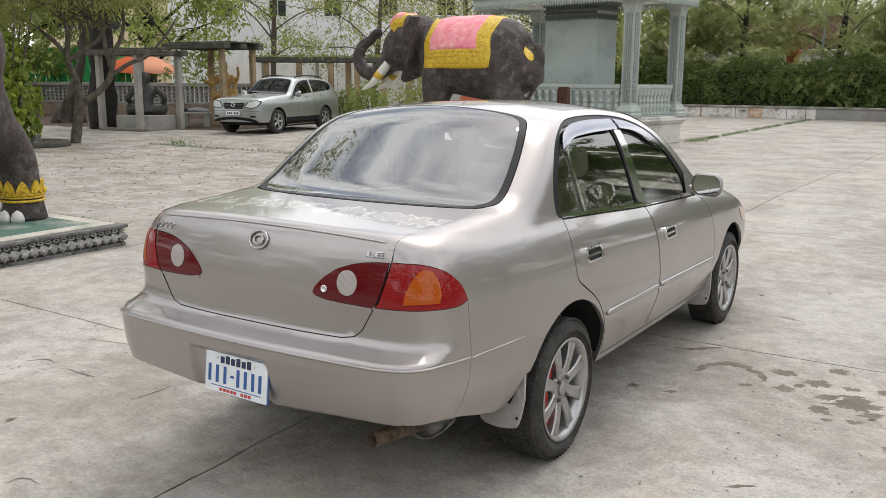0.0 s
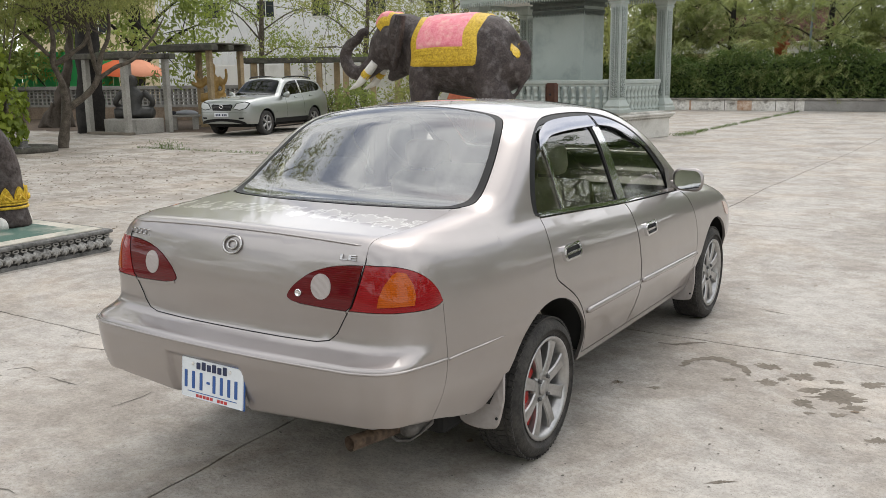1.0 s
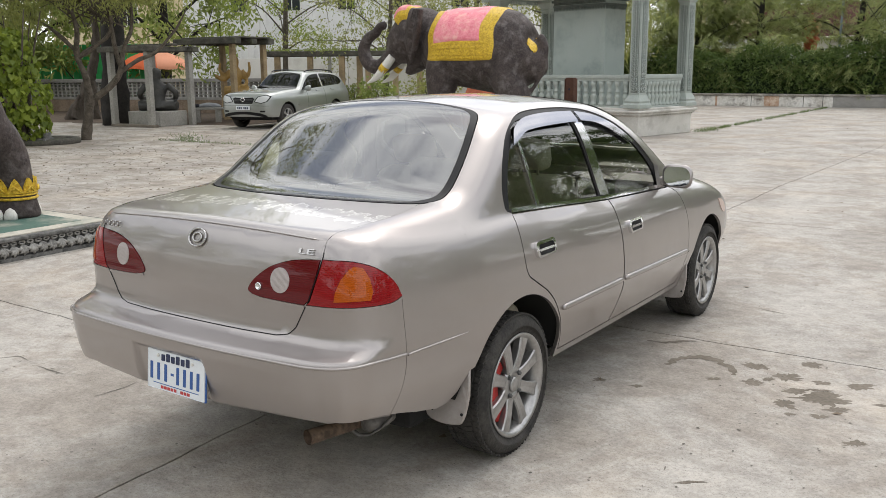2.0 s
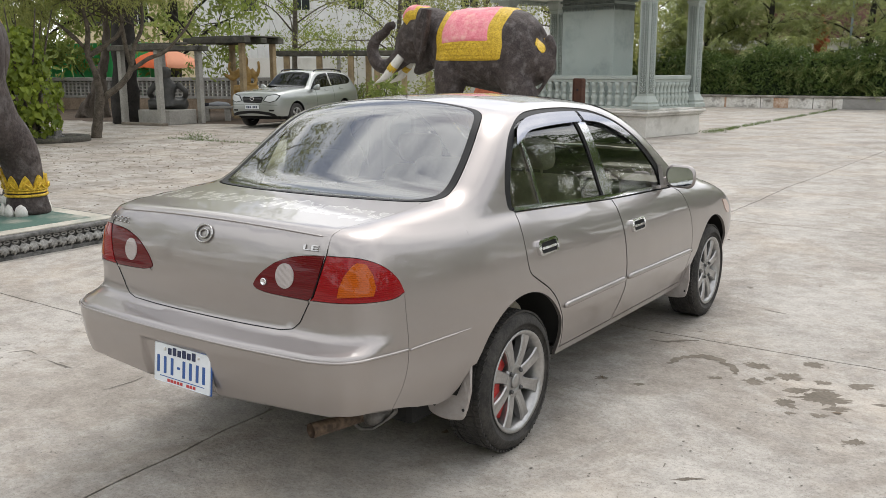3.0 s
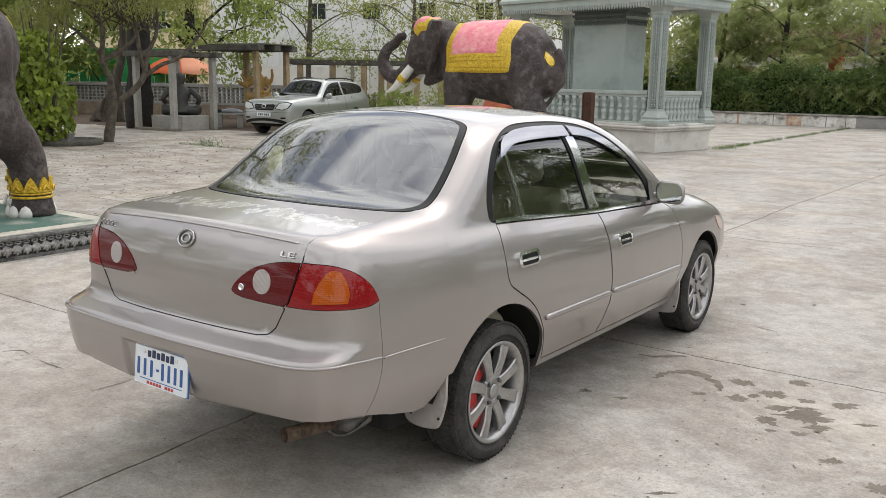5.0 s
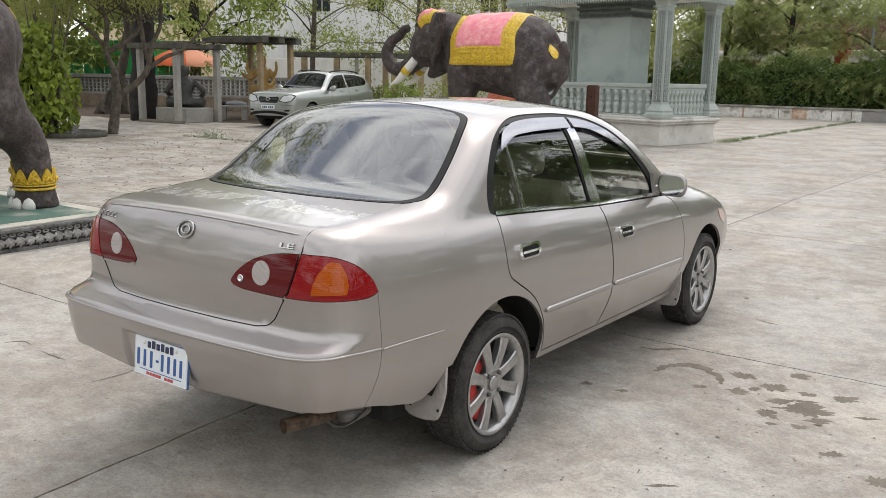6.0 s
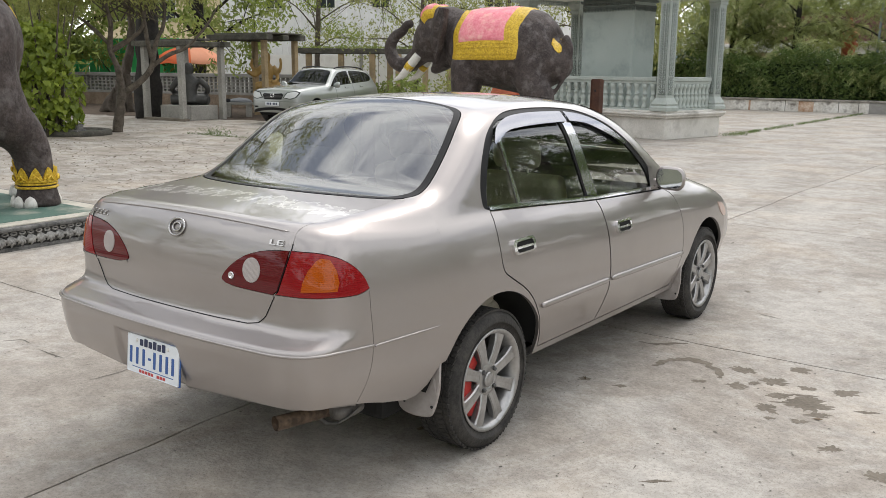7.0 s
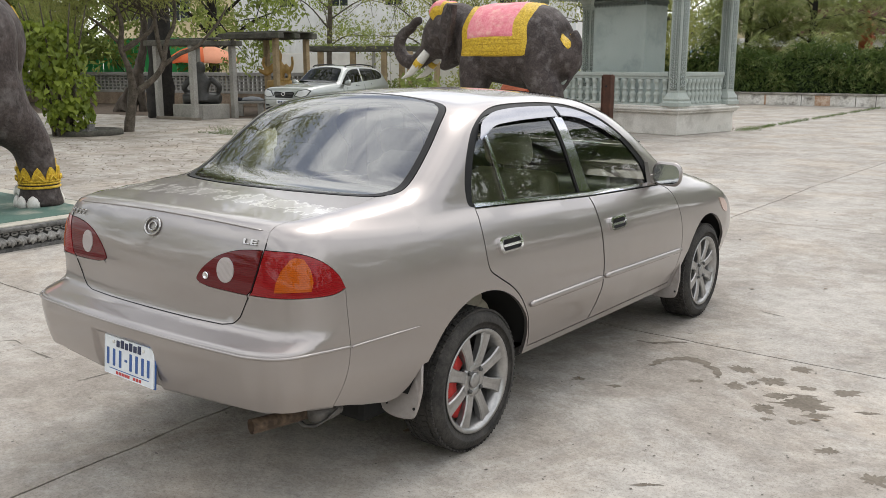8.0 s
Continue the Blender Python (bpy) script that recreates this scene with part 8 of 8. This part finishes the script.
    bars([(x - 0.0075, 0.015, -0.042, 0.070) for x in (-0.145, -0.103, -0.060, 0.012, 0.052, 0.092, 0.130)] + [(-0.030, 0.018, -0.012, 0.010), (-0.135, 0.270, -0.0565, 0.003)], PLATE_BLUE)
    bars([(-0.088 + k * 0.0195, 0.015, -0.074, 0.012) for k in range(9) if k != 5], PLATE_RED)
    for x in (-0.105, 0.098):
        bm = bmesh.new()
        lathe(bm, [(0.007, 0.0), (0.006, 0.004), (0.001, 0.005)], 12, Matrix.Translation((x, -0.006, 0.058)) @ Matrix.Rotation(math.pi / 2, 4, 'X'))
        part("plate_screw", bm, IVORY, plate)
    # ---- underside, wells, exhaust, flaps
    bm = bmesh.new()
    box(bm, -0.60, 0.60, -0.45, 3.1, 0.20, 0.40, 0.03)
    box(bm, -0.70, 0.70, 0.44, 2.05, 0.24, 0.34, 0.02)
    box(bm, -0.64, 0.64, -0.80, -0.44, 0.375, 0.50, 0.03)
    # unseen box added behind the bumper to deepen the shade under the tail
    box(bm, -0.60, 0.42, -0.66, -0.30, 0.25, 0.40, 0.03)
    part("floor_pan", bm, DARK, car, "black underside with a hidden low box that deepens the shade")
    for y, r in ((0.02, 0.398), (2.475, 0.398)):
        for s in (-1, 1):
            bm = bmesh.new()
            rows = []
            angles = np.linspace(radians(6), radians(174), 25)
            rim = on_side(*[(y + r * math.cos(a), 0.30 + r * math.sin(a)) for a in angles])
            for k in range(2):
                rows.append([bm.verts.new((s * (0.55 if k == 0 else q[0] - 0.008), q[1], q[2])) for q in rim])
            ring_faces(bm, rows, False, False)
            bm.faces.new(rows[0])
            part("wheel_well", bm, DARK, car)
    bm = bmesh.new()
    limb(bm, [(0.530, -0.945, 0.346), (0.560, -0.83, 0.345), (0.585, -0.72, 0.345), (0.60, -0.45, 0.34)], [0.027, 0.0255, 0.025, 0.025], 5, 18, 0, 0, False)
    limb(bm, [(0.530, -0.945, 0.346), (0.560, -0.83, 0.345), (0.585, -0.72, 0.345)], [0.023, 0.0215, 0.021], 5, 18, 0, 0, False)
    part("exhaust_pipe", bm, RUSTY_PIPE, car, "rusty exhaust tail pipe", True)
    bm = bmesh.new()
    limb(bm, [(0.615, -0.755, 0.350), (0.62, -0.74, 0.350), (0.63, -0.69, 0.352), (0.635, -0.64, 0.356)], [(0.015, 0.015), (0.046, 0.034), (0.050, 0.038), (0.045, 0.034)], 4, 16)
    part("silencer", bm, SILENCER, car, "dull grey silencer box", True)
    bm = bmesh.new()
    tube(bm, [(0.565, -0.775, 0.40), (0.575, -0.775, 0.330), (0.605, -0.765, 0.308), (0.645, -0.750, 0.312), (0.675, -0.725, 0.335), (0.70, -0.69, 0.375)], [(0.004, 0.010)], 6)
    part("silencer_strap", bm, SILENCER, car, "thin steel hanger strap", True)
    def flap(y_top, lean, dx, dz):
        """A moulded flap behind a wheel: curved inner edge, rounded foot."""
        outline = smooth_path([(0.806, 0.480), (0.750, 0.455), (0.700, 0.392), (0.655, 0.338), (0.618, 0.304), (0.634, 0.258), (0.700, 0.243), (0.772, 0.249), (0.800, 0.268), (0.810, 0.360)], 3)
        for s in (1, -1):
            bm = bmesh.new()
            rows = []
            for shrink, back in ((0.0, 0.0), (0.0, 0.006), (0.004, 0.010)):
                row = []
                for x, z in moved(outline, shrink) if shrink else outline:
                    u = (0.452 - z) / 0.21
                    row.append(bm.verts.new((s * (x + dx), y_top + lean * u * u - back + 0.010 + 0.03 * (0.80 - x) * u, z + dz)))
                rows.append(row)
            ring_faces(bm, rows, True, True)
            bmesh.ops.recalc_face_normals(bm, faces=bm.faces)
            fl = part("mud_flap", bm, FLAP, car, "painted mud flap")
            for x, z in ((0.790, 0.290), (0.655, 0.285)):
                bm = bmesh.new()
                u = (0.452 - z) / 0.21
                lathe(bm, [(0.006, -0.002), (0.006, 0.004), (0.001, 0.006)], 8, Matrix.Translation((s * (x + dx), y_top + lean * u * u + 0.03 * (0.80 - x) * u, z + dz)) @ Matrix.Rotation(math.pi / 2, 4, 'X'))
                part("flap_screw", bm, DARK, fl)
    flap(-0.347, -0.050, 0.0, 0.0)
    flap(2.085, -0.035, 0.018, -0.045)
    # door mirror
    for s in (1, -1):
        bm = bmesh.new()
        rows = []
        for t, w, h in ((0.0, 0.090, 0.062), (0.012, 0.093, 0.065), (0.05, 0.088, 0.060), (0.085, 0.068, 0.046), (0.105, 0.036, 0.025)):
            ring = []
            for a, b in rounded(0, 0, 2 * w, 2 * h, min(h * 0.8, 0.055), 5):
                ring.append(bm.verts.new((s * (0.872 + a - 0.02 * t / 0.1), 1.70 + t - 0.22 * a, 0.985 + b)))
            rows.append(ring)
        ring_faces(bm, rows, True, True)
        bmesh.ops.recalc_face_normals(bm, faces=bm.faces)
        mir = part("door_mirror", bm, PAINT, car, "body-coloured door mirror", True)
        bm = bmesh.new()
        f = [bm.verts.new((s * (0.872 + a), 1.694 - 0.22 * a, 0.985 + b)) for a, b in rounded(0, 0, 0.158, 0.106, 0.044, 5)]
        bm.faces.new(f if s < 0 else f[::-1])
        part("mirror_glass", bm, MIRROR, mir, "mirror glass")
        bm = bmesh.new()
        box(bm, s * 0.755, s * 0.84, 1.725, 1.79, 0.93, 0.975, 0.015)
        v = [bm.verts.new(p) for p in ((s * 0.752, 1.72, 0.928), (s * 0.752, 1.86, 0.915), (s * 0.722, 1.735, 1.04), (s * 0.775, 1.72, 0.928), (s * 0.775, 1.86, 0.915), (s * 0.745, 1.735, 1.04))]
        for q in ((0, 1, 2), (3, 5, 4), (0, 3, 4, 1), (1, 4, 5, 2), (2, 5, 3, 0)):
            bm.faces.new([v[i] for i in q])
        bmesh.ops.recalc_face_normals(bm, faces=bm.faces)
        part("mirror_foot", bm, PAINT, mir)
    # ---- wheels
    for y in (0.0, 2.478):
        wheel_parts(car, 0.732, y, 1, y < 1)
        wheel_parts(car, -0.732, y, -1, y < 1)
    # ---- cabin
    bm = bmesh.new()
    box(bm, -0.68, 0.68, -0.42, 0.06, 0.96, 0.985, 0.01)
    part("parcel_shelf", bm, SHELF, car)
    bm = bmesh.new()
    box(bm, -0.7, 0.7, 0.42, 2.0, 0.28, 0.36, 0.01)
    box(bm, -0.70, -0.66, 0.44, 1.95, 0.3, 0.9, 0.01)
    box(bm, 0.66, 0.70, 0.44, 1.95, 0.3, 0.9, 0.01)
    box(bm, -0.66, 0.66, 0.10, 0.46, 0.70, 0.74, 0.01)
    part("cabin_lining", bm, BEIGE, car)
    def seat(name, x0, x1, y, z, back, head):
        bm = bmesh.new()
        m = Matrix.Translation((0, y, z)) @ Matrix.Rotation(radians(14), 4, 'X')
        box(bm, x0, x1, -0.09, 0.07, 0.0, back, 0.05, m)
        box(bm, x0, x1, 0.0, 0.50, -0.12, 0.06, 0.05, Matrix.Translation((0, y, z)))
        s = part(name, bm, BEIGE, car, "beige cloth seat", True)
        for hx in head:
            bm = bmesh.new()
            box(bm, hx - 0.13, hx + 0.13, -0.06, 0.05, back + 0.03, back + 0.19, 0.045, m)
            tube(bm, [m @ Vector((hx - 0.05, 0, back - 0.03)), m @ Vector((hx - 0.05, 0, back + 0.08))], [0.008], 6)
            tube(bm, [m @ Vector((hx + 0.05, 0, back - 0.03)), m @ Vector((hx + 0.05, 0, back + 0.08))], [0.008], 6)
            part("head_restraint", bm, BEIGE, s, smooth=True)
    seat("rear_seat", -0.62, 0.62, 0.30, 0.50, 0.53, (-0.34, 0.34))
    seat("front_seat", 0.10, 0.60, 1.10, 0.48, 0.58, (0.35,))
    seat("front_seat", -0.60, -0.10, 1.10, 0.48, 0.58, (-0.35,))
    bm = bmesh.new()
    box(bm, -0.68, 0.68, 1.72, 2.1, 0.60, 0.90, 0.05)
    part("dashboard", bm, DASH, car, smooth=True)
    bm = bmesh.new()
    m = Matrix.Translation((-0.35, 1.62, 0.88)) @ Matrix.Rotation(radians(65), 4, 'X')
    tube(bm, [m @ Vector((0.18 * math.cos(a), 0.18 * math.sin(a), 0)) for a in np.linspace(0, 2 * math.pi, 33)], [0.015], 8, False)
    tube(bm, [m @ Vector((-0.17, 0, 0)), m @ Vector((0.17, 0, 0))], [0.018], 6)
    part("steering_wheel", bm, DASH, car, smooth=True)
    return car


def moved_down(path, d):
    q = np.array(path)
    q[:, 2] -= d
    at, of = REAR
    uv = of(q)
    o, w = at(uv[:, 0], uv[:, 1])
    return body_hit(o, w, 3.0)


build_saloon()


# ---------------------------------------------------------------- the parked off-roader
S_PLAN = curve((-0.98, 0.80), (-0.8, 0.86), (-0.4, 0.91), (0.3, 0.925), (1.5, 0.93), (2.7, 0.925), (3.3, 0.90), (3.8, 0.84))
S_LEAN = curve((0.2, -0.10), (0.3, -0.05), (0.45, -0.01), (0.65, 0.0), (0.85, -0.012), (0.98, -0.045), (1.05, -0.075), (1.2, -0.13), (1.45, -0.215), (1.65, -0.29), (1.75, -0.35))
S_FACE = curve((0.2, -0.84), (0.3, -0.91), (0.45, -0.945), (0.6, -0.955), (0.75, -0.95), (0.88, -0.935), (0.98, -0.89), (1.05, -0.83))
S_HOOD = curve((-1.0, 0.985), (-0.8, 1.045), (-0.4, 1.095), (0.2, 1.145), (0.8, 1.18), (2.5, 1.2), (3.8, 1.2))
S_ROOF = curve((0.6, 1.52), (1.0, 1.615), (1.4, 1.665), (1.9, 1.685), (2.5, 1.675), (3.1, 1.63), (3.7, 1.54))


def suv_form(x, y, z):
    ax = np.abs(x)
    side = ax - S_PLAN(y) - S_LEAN(z - 0.05 * np.clip((y - 0.2) / 3, 0, 1) * np.clip((z - 0.6) / 0.4, 0, 1))
    face = S_FACE(z) + 0.10 * x * x - y
    hood = z - S_HOOD(y) + 0.03 * (x / 0.7) ** 2
    roof = z - S_ROOF(y) + 0.05 * (x / 0.62) ** 2
    screen = -0.62 * (y - 0.93) + 0.785 * (z - 1.36) + 0.12 * x * x
    back = 0.80 * (y - 3.62) + 0.60 * (z - 1.25) + 0.06 * x * x
    cabin = smax(smax(roof, screen, 0.08), back, 0.10)
    top = smin(hood, cabin, 0.06)
    return smax(smax(smax(side, face, 0.20), y - 3.72, 0.1), top, 0.08)


def build_suv():
    FORM[0] = suv_form
    CORE["axis"], CORE["boot"] = 0.80, (0.0, -0.20, 0.70)
    car = thing("off_road_car", "silver five-door off-road car parked with its wheels straight", "car", pose(-15.78, 15.02, 0, 0, 0, 9.6) @ Matrix.Scale(0.945, 4))
    R_ = lambda pts: np.concatenate([np.atleast_2d(p) for p in pts])
    silver = car_paint("silver_metallic_paint", (0.36, 0.38, 0.365), 0.3)
    def arch(cy, r):
        return on_side(*[(cy + r * math.cos(a), max(0.36 + r * math.sin(a), 0.30)) for a in np.linspace(radians(-8), radians(188), 30)], (cy - r, 0.27), (cy - r * 0.9, 0.24), (cy + r * 0.9, 0.24), (cy + r, 0.27))
    a0, a1 = arch(0.0, 0.42), arch(2.715, 0.42)
    dlo = on_side(*smooth_path([(0.86, 1.10), (1.05, 1.26), (1.28, 1.42), (1.50, 1.52), (1.9, 1.572), (2.5, 1.572), (3.0, 1.525), (3.25, 1.45), (3.33, 1.36), (3.28, 1.28), (3.1, 1.235)], 4), (2.2, 1.185), (1.5, 1.145))
    outer = R_([on_side(*[(y, 0.34) for y in np.linspace(-0.40, 3.66, 50)]), on_top(*[(0.001, y) for y in np.linspace(3.6, -0.40, 60)]), on_side(*[(-0.40, z) for z in np.linspace(0.95, 0.34, 16)])])
    s1 = sheet(FLANK, outer, [a0, a1, dlo], 0.06, 0, 0, 0.02)
    face = R_([on_side(*[(-0.397, z) for z in np.linspace(0.34, 0.95, 14)]), on_top(*[(x, -0.40) for x in np.linspace(0.80, -0.80, 16)]), mirrored(on_side(*[(-0.397, z) for z in np.linspace(0.95, 0.34, 14)])),
               on_tail(*[(x, 0.36) for x in np.linspace(-0.80, 0.80, 22)])])
    s2 = sheet(REAR, face, [a0, mirrored(a0)], 0.05, 0, 0, 0.02)
    panel("body_shell", [s1, flipped(s1), s2], silver, car, "silver metallic body")
    def on_face(name, pts, mat, lift, parent=car, both=False, label=""):
        loop = on_tail(*pts)
        s = sheet(REAR, loop, [], 0.04, 0, lift, 0.02)
        obs = [panel(name, [s], mat, parent, label)]
        if both:
            obs.append(panel(name, [flipped(s)], mat, parent, label))
        return obs
    on_face("grille", [(-0.37, 0.88), (-0.31, 0.74), (0.31, 0.74), (0.37, 0.88), (0.31, 0.918), (-0.31, 0.918)], TRIM, 0.006, label="black slatted grille")
    for k in range(3):
        z = 0.785 + k * 0.038
        on_face("grille_bar", [(-0.32, z), (0.32, z), (0.32, z + 0.012), (-0.32, z + 0.012)], DASH, 0.014)
    bm = bmesh.new()
    tube(bm, [Vector((0.065 * math.cos(a), -0.972, 0.85 + 0.045 * math.sin(a))) for a in np.linspace(0, 2 * math.pi, 25)], [0.009], 6, False)
    part("emblem", bm, CHROME, car, "plain chrome oval emblem")
    lens = lens_material("headlamp_lens", (0.74, 0.76, 0.76), (1, 300), 0.05, 0.6)
    on_face("headlamp_bezel", [(0.36, 0.79), (0.60, 0.745), (0.775, 0.80), (0.835, 0.945), (0.72, 0.988), (0.47, 0.94)], TRIM, 0.004, both=True)
    on_face("headlamp", [(0.40, 0.80), (0.60, 0.765), (0.75, 0.81), (0.81, 0.93), (0.72, 0.965), (0.50, 0.925)], lens, 0.012, both=True, label="clear swept-back headlamp")
    on_face("fog_lamp", [(0.55, 0.50), (0.70, 0.50), (0.72, 0.545), (0.56, 0.545)], TRIM, 0.006, both=True, label="fog lamp in a dark recess")
    on_face("lower_grille", [(-0.78, 0.345), (0.78, 0.345), (0.72, 0.42), (0.56, 0.47), (-0.56, 0.47), (-0.72, 0.42)], TRIM, 0.008, label="black lower bumper grille")
    on_face("bumper_seam", [(-0.80, 0.672), (0.80, 0.672), (0.80, 0.680), (-0.80, 0.680)], TRIM, 0.002)
    pl = thing_part("number_plate", car)
    pl.matrix_basis = Matrix.Translation((0.0, -0.985, 0.615))
    bm = bmesh.new()
    box(bm, -0.24, 0.24, -0.006, 0.02, -0.055, 0.055, 0.006)
    part("plate_face", bm, PLATE_WHITE, pl, "white plate")
    for x in (-0.19, -0.13, -0.07, 0.03, 0.09, 0.15):
        bm = bmesh.new()
        box(bm, x, x + 0.04, -0.009, -0.005, -0.03, 0.03)
        part("plate_bar", bm, PLATE_INK, pl)
    # glass
    f = sheet(FLANK, dlo, [], 0.05, 0.001, -0.006, 0.0)
    post1 = on_side((1.98, 1.572), (2.06, 1.572), (2.12, 1.19), (2.03, 1.185))
    post2 = on_side((2.72, 1.56), (2.78, 1.555), (2.90, 1.24), (2.82, 1.235))
    p1, p2 = sheet(FLANK, post1, [], 0.04, 0, 0.0, 0.004), sheet(FLANK, post2, [], 0.04, 0, 0.0, 0.004)
    dark_glass = glass_material("dark_tinted_glass", (0.10, 0.115, 0.115), ior=1.38)
    for mir in (False, True):
        g = flipped if mir else (lambda s: s)
        w = panel("side_window", [g(f)], dark_glass, car, "dark tinted side windows")
        panel("window_post", [g(p1)], VISOR if not mir else TRIM, w)
        panel("window_post", [g(p2)], TRIM, w)
        for y, z in ((1.72, 1.07), (2.62, 1.10)):
            h = sheet(FLANK, on_side(*rounded(y, z, 0.2, 0.05, 0.02)), [], 0.03, 0, 0.02, 0.02)
            panel("door_handle", [g(h)], silver, car)
        for ya in (1.08, 2.10):
            line = on_side((ya, 1.14), (ya + 0.012, 1.14), (ya + 0.012, 0.50), (ya, 0.50))
            panel("door_seam", [g(sheet(FLANK, line, [], 0.03, 0, 0.001, 0.0))], TRIM, car)
        skirt = on_side(*[(y, 0.47) for y in np.linspace(0.44, 2.27, 12)], *[(y, 0.34) for y in np.linspace(2.27, 0.44, 12)])
        panel("sill_skirt", [g(sheet(FLANK, skirt, [], 0.05, 0, 0.012, 0.02))], TRIM, car, "dark lower sill")
        mould = on_side(*[(y, 0.70) for y in np.linspace(0.5, 2.2, 12)], *[(y, 0.65) for y in np.linspace(2.2, 0.5, 12)])
        panel("side_moulding", [g(sheet(FLANK, mould, [], 0.05, 0, 0.012, 0.012))], silver, car)
    ws = on_top(*smooth_path([(0, 0.50), (0.4, 0.55), (0.66, 0.66), (0.72, 0.74)], 3), *smooth_path([(0.66, 0.95), (0.58, 1.22), (0.4, 1.26), (0, 1.28)], 3))
    ws = R_([ws, mirrored(ws)[::-1][1:-1]])
    panel("windscreen", [sheet(TOP, ws, [], 0.06, 0, 0.006, 0.006)], dark_glass, car, "dark windscreen")
    for s in (1, -1):
        bm = bmesh.new()
        limb(bm, [(s * 0.60, 1.40, 1.635), (s * 0.61, 1.6, 1.68), (s * 0.61, 2.3, 1.695), (s * 0.60, 2.9, 1.655), (s * 0.59, 3.05, 1.60)], [0.018, 0.02, 0.02, 0.02, 0.016], 5, 8)
        part("roof_rail", bm, TRIM, car, "dark roof rail", True)
        bm = bmesh.new()
        limb(bm, [(s * 0.86, 0.98, 1.11), (s * 0.96, 0.97, 1.14), (s * 1.06, 0.98, 1.16), (s * 1.09, 0.985, 1.16)], [(0.03, 0.03), (0.06, 0.08), (0.06, 0.085), (0.02, 0.03)], 4, 12)
        part("door_mirror", bm, silver, car, smooth=True)
    bm = bmesh.new()
    box(bm, -0.74, 0.74, -0.6, 3.4, 0.25, 0.55, 0.04)
    part("floor_pan", bm, DARK, car)
    bm = bmesh.new()
    box(bm, -0.72, 0.72, 0.9, 3.3, 0.55, 1.08, 0.04)
    for x in (-0.38, 0.38):
        for y in (1.5, 2.4):
            box(bm, x - 0.24, x + 0.24, y, y + 0.14, 1.0, 1.38, 0.05)
    part("cabin_seats", bm, DASH, car)
    for y in (0.0, 2.715):
        for s in (1, -1):
            bm = bmesh.new()
            rows = [[bm.verts.new((s * x, y + 0.44 * math.cos(a), 0.36 + 0.44 * math.sin(a))) for a in np.linspace(radians(-10), radians(190), 21)] for x in (0.62, 0.89)]
            ring_faces(bm, rows, False, False)
            bm.faces.new(rows[0])
            part("wheel_well", bm, DARK, car)
            w = thing_part("wheel", car)
            w.matrix_basis = Matrix.Translation((s * 0.80, y, 0.357)) @ Matrix.Rotation(math.pi / 2 * s, 4, 'Y')
            bm = bmesh.new()
            lathe(bm, [(0.23, -0.10), (0.26, -0.11), (0.32, -0.11), (0.352, -0.09), (0.357, 0), (0.352, 0.09), (0.32, 0.11), (0.26, 0.11), (0.23, 0.10)], 40, caps=False)
            part("tyre", bm, RUBBER, w, smooth=True)
            bm = bmesh.new()
            lathe(bm, [(0.232, 0.10), (0.225, 0.105), (0.212, 0.09), (0.20, 0.02), (0.21, -0.08)], 32, caps=False)
            for k in range(5):
                q = Matrix.Rotation(2 * math.pi * k / 5 + 0.3, 4, 'Z')
                rows = [[bm.verts.new(q @ Vector(p)) for p in ((u, -h, 0.085), (u, 0, 0.095), (u, h, 0.085), (u, h, 0.05), (u, -h, 0.05))] for u, h in ((0.03, 0.03), (0.1, 0.032), (0.17, 0.036), (0.215, 0.055))]
                ring_faces(bm, rows, True, True)
            lathe(bm, [(0.06, 0.05), (0.06, 0.09), (0.04, 0.098), (0.002, 0.099)], 18)
            part("rim", bm, ALLOY, w, "five-spoke alloy rim")
            bm = bmesh.new()
            lathe(bm, [(0.2, -0.02), (0.2, 0.0), (0.01, 0.0)], 20)
            part("brake_disc", bm, DARK, w)
    FORM[0] = body_form
    return car


build_suv()


# ---------------------------------------------------------------- the far sides of the yard, behind the camera
for k, (x, y, h, s) in enumerate(((21, -6, 6.5, 3.6), (23, 3, 6.5, 3.8), (22, 12, 6.5, 3.6), (23, 22, 7, 4), (9, -14, 8.5, 4.4), (1, -17, 9, 4.6), (-8, -18, 8.5, 4.4), (-16, -12, 9, 4.6), (-20, -2, 9, 4.4))):
    tree("tree", "leafy green tree along the edge of the yard", (x, y, 0), h, 0.2, h * 0.6, s, LEAF if k % 2 else LEAF_MID, (0.2, 0.42), 5200, 70 + k, BARK, (0.2, 0.1), 8, 0.35, 50, 0.42, 0.75, 1.0, 0.32, "trees round the yard")
for k, (x, y, h, r) in enumerate(((7.6, 14.5, 7.0, 2.8), (10.5, 19.5, 8.0, 3.4), (7.2, 25.5, 7.5, 3.0), (13.0, 13.0, 8.0, 3.4), (4.2, 30.0, 7.0, 2.4), (12.0, 5.5, 7.5, 3.0))):
    tree("tree", "shady yard tree standing on the open concrete", (x, y, 0), h, 0.17, h * 0.58, r, LEAF_DARK, (0.14, 0.30), 6500, 90 + k, DARK_BARK, (0.2, 0.1), 9, 0.4, 54, 0.42, 0.8, 1.0, 0.3, "yard trees")
for x0, y0, x1, y1 in ((-30, -20, 24, -24), (24, -24, 27, 36)):
    a, l = math.atan2(y1 - y0, x1 - x0), math.hypot(x1 - x0, y1 - y0)
    w = thing("wall_yard", "plain whitewashed yard wall", "wall", pose(x0, y0, 0, 0, 0, math.degrees(a)), kind="structure")
    bm = bmesh.new()
    box(bm, 0, l, -0.12, 0.12, -0.02, 2.0, 0.02)
    part("wall_face", bm, PLASTER, w)
